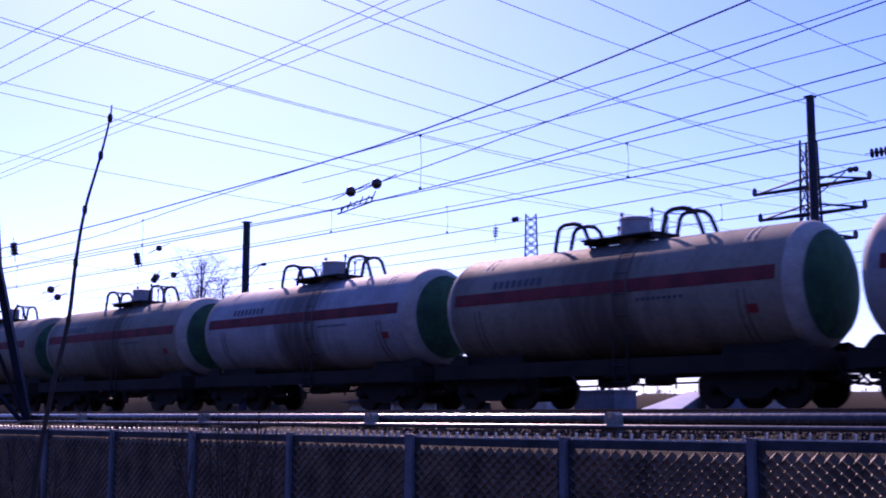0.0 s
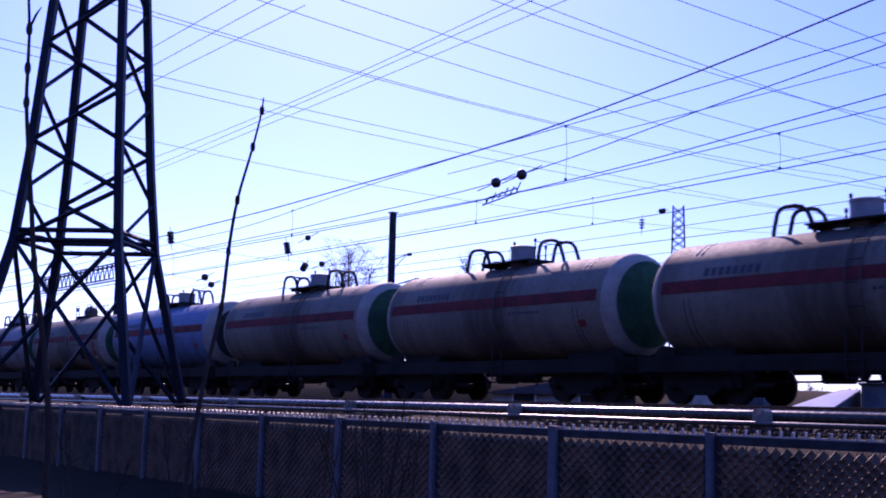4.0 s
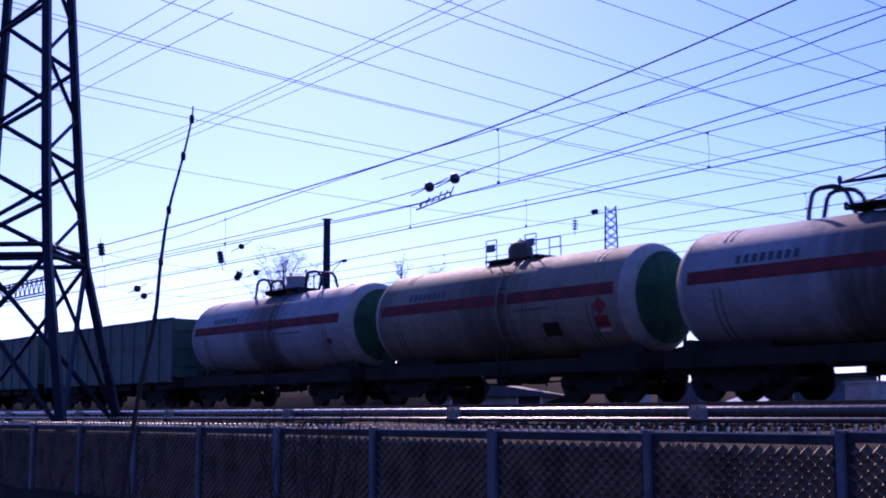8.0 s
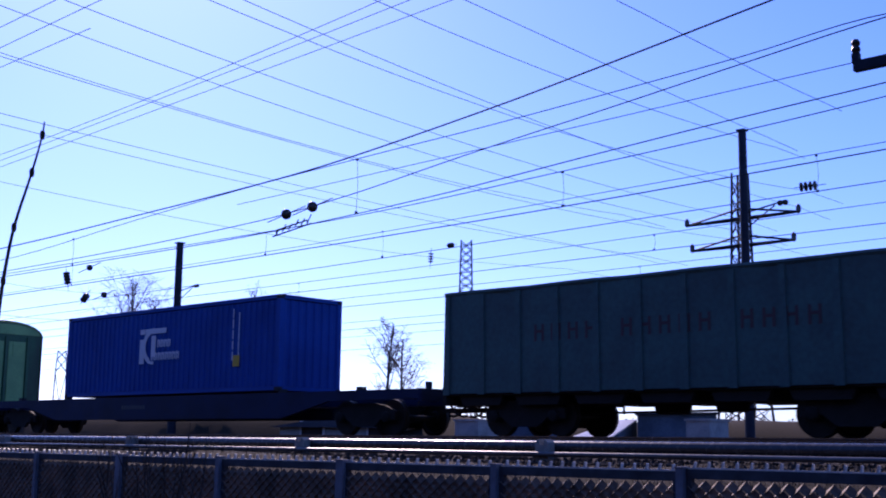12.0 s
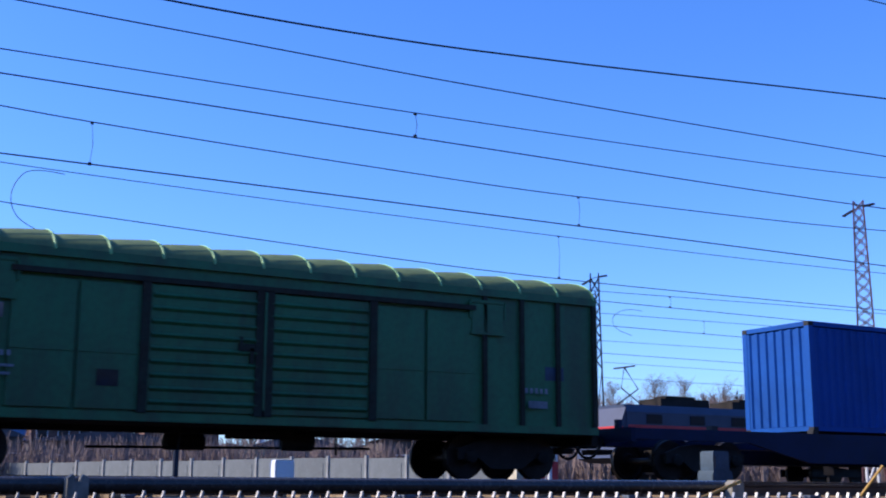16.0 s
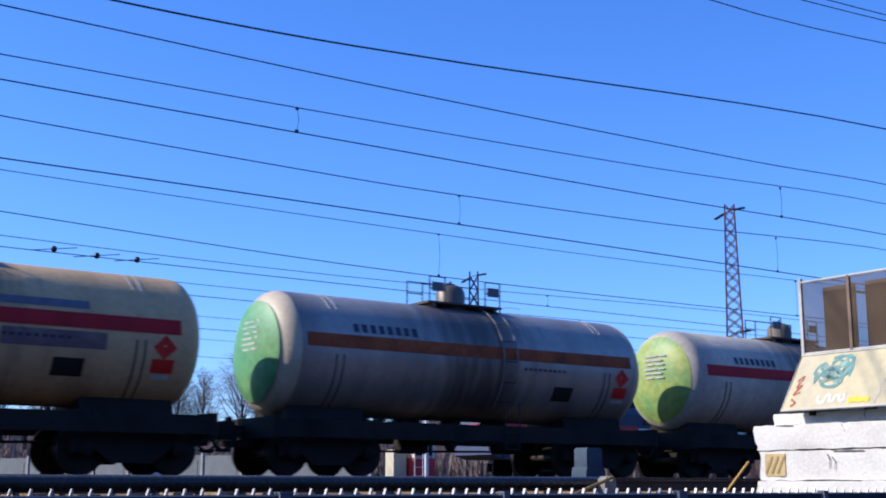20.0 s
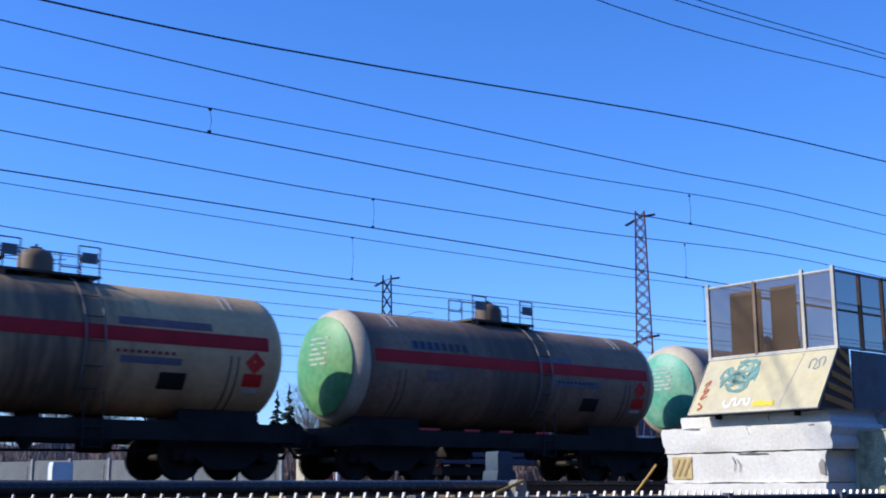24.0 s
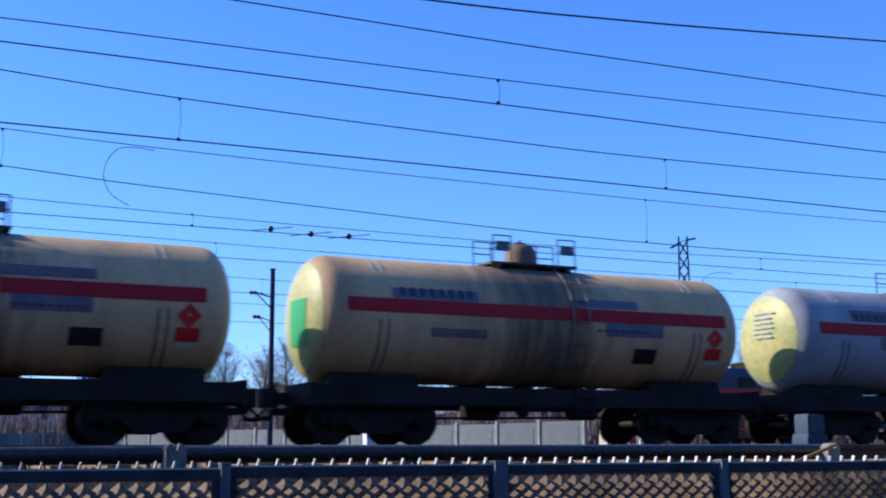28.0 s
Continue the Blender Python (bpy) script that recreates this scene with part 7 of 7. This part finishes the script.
def bare_tree(place, hgt, seed, spread=.35, label="bare birch tree with fine leafless twigs", thin=1.0, thick=1.0):
    rnd = random.Random(seed)
    t = thing("bare_tree", label, "tree", "bare trees", at=Matrix.Translation(place))
    lean = Vector((rnd.uniform(-.06, .06), rnd.uniform(-.06, .06), 1))
    trunk = [lean * (hgt * .92 * k / 6) + Vector((rnd.uniform(-.1, .1), rnd.uniform(-.1, .1), 0)) * (hgt / 14) for k in range(7)]
    part("trunk", Shape().tube(trunk, [hgt * .016 * (1 - k / 7) + .02 for k in range(7)], 7), BARK, t)
    limbs, twigs = Shape(), Shape()
    for k in range(int(22 * thin)):
        f = rnd.uniform(.28, .98)
        i = min(int(f * 6), 5)
        p = trunk[i].lerp(trunk[i + 1], f * 6 - i)
        a = rnd.uniform(0, 2 * math.pi)
        ln = hgt * spread * (1.15 - f) * rnd.uniform(.6, 1.1) + .3
        d = Vector((math.cos(a), math.sin(a), rnd.uniform(1.0, 2.0))).normalized()
        q = [p, p + d * ln * .5, p + d * ln + Vector((0, 0, ln * .15))]
        limbs.tube(q, [hgt * .005 * (1.2 - f) + .012, hgt * .003 * (1.2 - f) + .01, .008], 5)
        for m in range(int(9 * thin)):
            g = rnd.uniform(.25, 1)
            s = q[0].lerp(q[1], g * 2) if g < .5 else q[1].lerp(q[2], g * 2 - 1)
            b = rnd.uniform(0, 2 * math.pi)
            e = Vector((math.cos(b), math.sin(b), rnd.uniform(-.1, 1.3))).normalized() * ln * rnd.uniform(.25, .55)
            mid = s + e * .5 + Vector((0, 0, .04 * ln))
            twigs.tube([s, mid, s + e], [.014 * thick, .011 * thick, .007 * thick], 3)
            for _ in range(3):
                c = rnd.uniform(0, 2 * math.pi)
                h2 = Vector((math.cos(c), math.sin(c), rnd.uniform(-.3, 1))).normalized() * ln * rnd.uniform(.12, .28)
                twigs.tube([mid, mid + h2], [.010 * thick, .006 * thick], 3)
    part("crown", limbs, BARK, t)["kind"] = "stuff"
    part("fine_crown", twigs, TWIG, t)["kind"] = "stuff"
    return t


for i, (yaw, el, dist) in enumerate(((-57.9, 7.7, 100), (-56.9, 6.6, 104), (-52.4, 7.4, 110), (-51.0, 6.6, 112), (-46.4, 6.0, 80), (-45.6, 5.2, 84), (-58.6, 6.4, 108), (4.96, 5.5, 150), (6.0, 4.6, 155), (10.6, 6.3, 150), (11.6, 6.7, 152), (12.4, 6.0, 155), (13.2, 6.3, 150), (13.8, 6.5, 154), (14.3, 5.6, 150), (9.9, 5.6, 156), (15.2, 5.2, 150),
                                     (20.8, 5.8, 120), (21.8, 5.5, 122), (22.9, 5.7, 121), (24.2, 5.2, 120), (26.2, 5.8, 118), (27.4, 5.6, 122), (28.6, 5.9, 120), (29.4, 5.4, 125), (17.0, 4.8, 110), (18.1, 5.2, 108), (33.4, 4.9, 130), (35.4, 4.8, 135), (37.6, 4.8, 150), (39.4, 5.0, 150), (41.0, 5.1, 155), (42.6, 5.0, 150), (44.4, 4.8, 150))):
    h = dist * math.tan(radians(el)) + .3
    bare_tree(around(yaw, dist, -.45), h, 100 + i, (.42 if yaw < 0 else .50) if i % 3 else .60, thin=.9 if yaw < 0 else 1.8, thick=1.1 if yaw < 0 else .7)


def spruce(yaw, dist, el, seed):
    rnd = random.Random(seed)
    hgt = dist * math.tan(radians(el)) + .3
    t = thing("spruce_tree", "dark green spruce with drooping branches", "tree", "spruces", at=Matrix.Translation(around(yaw, dist, -.45)))
    part("trunk", Shape().tube([(0, 0, 0), (0, 0, hgt)], [hgt * .02, .02], 6), BARK, t)
    s = Shape()
    for k in range(150):
        f = rnd.random() ** .8
        z, ln, a = hgt * (.10 + .88 * f), hgt * .24 * (1.02 - f) * rnd.uniform(.6, 1.1), rnd.uniform(0, 2 * math.pi)
        d = Vector((math.cos(a), math.sin(a), 0))
        side = Vector((-d.y, d.x, 0))
        p = Vector((0, 0, z))
        tip = p + d * ln + Vector((0, 0, -.22 * ln))
        for q in (-1, 1):
            s.tube([p, p.lerp(tip, .5) + Vector((0, 0, .06 * ln)) + side * q * .08 * ln, tip], [.10 * ln + .05, .14 * ln + .05, .02], 4)
    part("crown", s, NEEDLE, t, smooth=0)["kind"] = "stuff"


spruce(30.4, 120, 5.3, 7)
spruce(31.75, 125, 4.6, 8)
spruce(32.3, 128, 4.9, 9)
spruce(45.5, 150, 4.6, 10)
spruce(43.2, 150, 4.5, 11)

def far_woods(a0, a1, n, dist, lo, hi, seed):
    """Leafless wood along the skyline, trunk by trunk."""
    rnd = random.Random(seed)
    s = Shape()
    for k in range(n):
        yaw = rnd.uniform(a0, a1)
        d = dist + rnd.uniform(-8, 14)
        el = lo + (hi - lo) * (.5 + .5 * noise.noise((yaw * .35, seed, 0))) * rnd.uniform(.75, 1.05)
        hgt = d * math.tan(radians(el)) + .5
        b = around(yaw, d, -.45)
        s.tube([b, b + Vector((0, 0, hgt * .9))], [.11, .03], 3)
        for m in range(26):
            f = rnd.uniform(.12, .95)
            p = b + Vector((0, 0, hgt * f * .9))
            a = rnd.uniform(0, 2 * math.pi)
            ln = (1.15 - f) * hgt * .36 * rnd.uniform(.5, 1.1)
            q = p + Vector((math.cos(a) * ln * .7, math.sin(a) * ln * .7, ln * .75))
            s.tube([p, q], [.045, .018], 3)
            for _ in range(2):
                c = p.lerp(q, rnd.uniform(.4, .9))
                s.tube([c, c + Vector((rnd.uniform(-.4, .4), rnd.uniform(-.4, .4), rnd.uniform(.1, .7))) * ln * .7], [.024, .012], 3)
    tagged(part("far_woods", s, TWIG, smooth=0), "leafless brown woods along the far side of the railway", kind="stuff")


far_woods(-24, 66, 640, 175, 1.6, 3.9, 41)
far_woods(34, 50, 300, 165, 3.9, 5.4, 42)
far_woods(-75, -20, 260, 190, 1.0, 2.2, 43)

def far_scrub(a0, a1, n, dist, hgt, seed):
    """Bare undergrowth behind the far fence."""
    rnd = random.Random(seed)
    s = Shape()
    for k in range(n):
        b = around(rnd.uniform(a0, a1), dist + rnd.uniform(0, 12), -.45)
        top = hgt * rnd.uniform(.6, 1.1)
        for m in range(9):
            lean = Vector((rnd.uniform(-.9, .9), rnd.uniform(-.9, .9), 0))
            s.tube([b + lean * .4, b + lean * 1.6 + Vector((0, 0, top * rnd.uniform(.7, 1.1)))], [.055, .02], 3)
    tagged(part("far_scrub", s, TWIG, smooth=0), "bare brown undergrowth behind the far fence", kind="stuff")


far_scrub(-14, 62, 1500, 100, 4.2, 44)

# tall knotted stalk close by, and the brush at the fence
stalk = thing("dry_stalk", "tall dry knotted stalk leaning before the fence", "plant")
PTS = [(-65.4, -9.0), (-65.1, -3.7), (-64.5, 1.0), (-63.9, 4.3), (-63.7, 6.9), (-63.4, 9.3), (-62.8, 11.8), (-62.45, 13.5), (-62.4, 14.1)]
line = [around(a, 7.2, -.21 + 7.2 * math.tan(radians(e))) for a, e in PTS]
part("stem", Shape().tube(smooth_line(line, 4), [.017 - .013 * k / 32 for k in range(33)], 7), STALK, stalk)
for i in (2, 3, 4, 5, 6, 7):
    c = line[i]
    part("node", Shape().turned([(-.025, .011), (-.01, .015), (.01, .015), (.025, .011)], c, "z", 8), STALK, stalk)

stalk = thing("dry_stalk", "tall dry knotted stalk rising past the pylon", "plant")
PTS = [(-71.0, -10.5), (-71.15, -4.2), (-71.2, -1.3), (-71.5, 1.2), (-71.9, 3.7), (-72.3, 6.0), (-72.55, 8.2), (-72.85, 10.7), (-73.1, 13.0), (-73.15, 14.5), (-73.2, 16.2), (-73.4, 18.6), (-73.3, 19.8)]
line = [around(a, 6.8, -.21 + 6.8 * math.tan(radians(e))) for a, e in PTS]
part("stem", Shape().tube(smooth_line(line, 4), [.020 - .014 * k / 48 for k in range(49)], 7), STALK, stalk)
part("side_twig", Shape().tube([line[10], line[10].lerp(line[11], .2) + Vector((.02, .03, .02)), line[10] + Vector((.02, .05, .13))], [.008, .007, .003], 5), STALK, stalk)
for i in (3, 5, 7, 8, 9, 10):
    part("node", Shape().turned([(-.03, .013), (-.01, .018), (.01, .018), (.03, .013)], line[i], "z", 8), STALK, stalk)


def brush(name, yaw, dist, n, hgt, spread, seed, label):
    rnd = random.Random(seed)
    t = thing(name, label, "bush", at=Matrix.Translation(around(yaw, dist, ground_z(around(yaw, dist, 0).y) - .05)))
    for k in range(n):
        a = rnd.uniform(-1, 1)
        tip = Vector((a * spread + rnd.uniform(-.1, .1), rnd.uniform(-.25, .25), hgt * rnd.uniform(.7, 1.08)))
        base = Vector((a * spread * .25, rnd.uniform(-.1, .1), 0))
        mid = base.lerp(tip, .55) + Vector((rnd.uniform(-.06, .06), rnd.uniform(-.05, .05), .05))
        s = Shape().tube([base, mid, tip], [.011, .008, .003], 5)
        for m in range(3):
            g = rnd.uniform(.4, .9)
            p = mid.lerp(tip, g)
            s.tube([p, p + Vector((rnd.uniform(-.14, .14), rnd.uniform(-.1, .1), rnd.uniform(.08, .3)))], [.005, .002], 4)
        part("stem", s, STALK, t)
    return t


brush("bare_bush", -56.6, 10.5, 16, 1.62, .75, 5, "bare bush of thin dark stems before the fence")
brush("bare_bush", -58.9, 9.6, 3, 1.68, .25, 6, "few dark leaning stems before the fence")
brush("bare_bush", -64.8, 9.8, 4, 1.55, .5, 8, "few dark leaning stems before the fence")
brush("bare_bush", -69.5, 10.4, 5, 1.5, .7, 9, "thin bare stems before the fence")


def dry_grass(x0, x1, n, seed, y0=8.2, y1=11.4):
    """Loose dry blades and litter on the slope behind the fence."""
    rnd = random.Random(seed)
    s = Shape()
    for k in range(n):
        x, y = rnd.uniform(x0, x1), rnd.uniform(y0, y1)
        z = ground_z(y) + .09 * noise.noise((x * .5, y * .5, 0))
        h, a = rnd.uniform(.03, .16), rnd.uniform(0, 2 * math.pi)
        w = Vector((math.cos(a), math.sin(a), 0)) * .006
        tip = Vector((x + rnd.uniform(-.1, .1), y + rnd.uniform(-.06, .06), z + h))
        b = Vector((x, y, z - .02))
        s.face_set([b - w, b + w, tip], [(0, 1, 2)])
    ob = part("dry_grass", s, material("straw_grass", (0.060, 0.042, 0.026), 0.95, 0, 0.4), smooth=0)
    tagged(ob, "dry straw-coloured grass and litter on the slope", kind="stuff")


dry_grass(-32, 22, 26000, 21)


def stones(x0, x1, n, seed):
    """Loose ballast stones on the shoulder of the near track."""
    rnd = random.Random(seed)
    s = Shape()
    for k in range(n):
        x, y = rnd.uniform(x0, x1), rnd.uniform(11.2, 13.6)
        r = rnd.uniform(.02, .05)
        z = -.43 + max(0, (y - 11.6)) * .035 + r * .4
        p = [Vector((x, y, z)) + Vector((rnd.uniform(.6, 1) * r * a, rnd.uniform(.6, 1) * r * b, rnd.uniform(.5, .9) * r * c)) for a, b, c in ((1, 0, 0), (0, 1, 0), (-1, 0, 0), (0, -1, 0), (0, 0, 1), (0, 0, -1))]
        s.face_set(p, [(0, 1, 4), (1, 2, 4), (2, 3, 4), (3, 0, 4), (1, 0, 5), (2, 1, 5), (3, 2, 5), (0, 3, 5)])
    tagged(part("ballast_stones", s, GRAVEL, smooth=0), "loose crushed stones along the track shoulder", kind="stuff")


stones(-24, 14, 7000, 31)


def motions():
    times = [k * 2.0 for k in range(15)]
    for ob in MOVING:
        base = ob.matrix_basis.copy()
        walk(ob, [(t, Matrix.Translation((run(t), 0, 0)) @ base) for t in times])


motions()
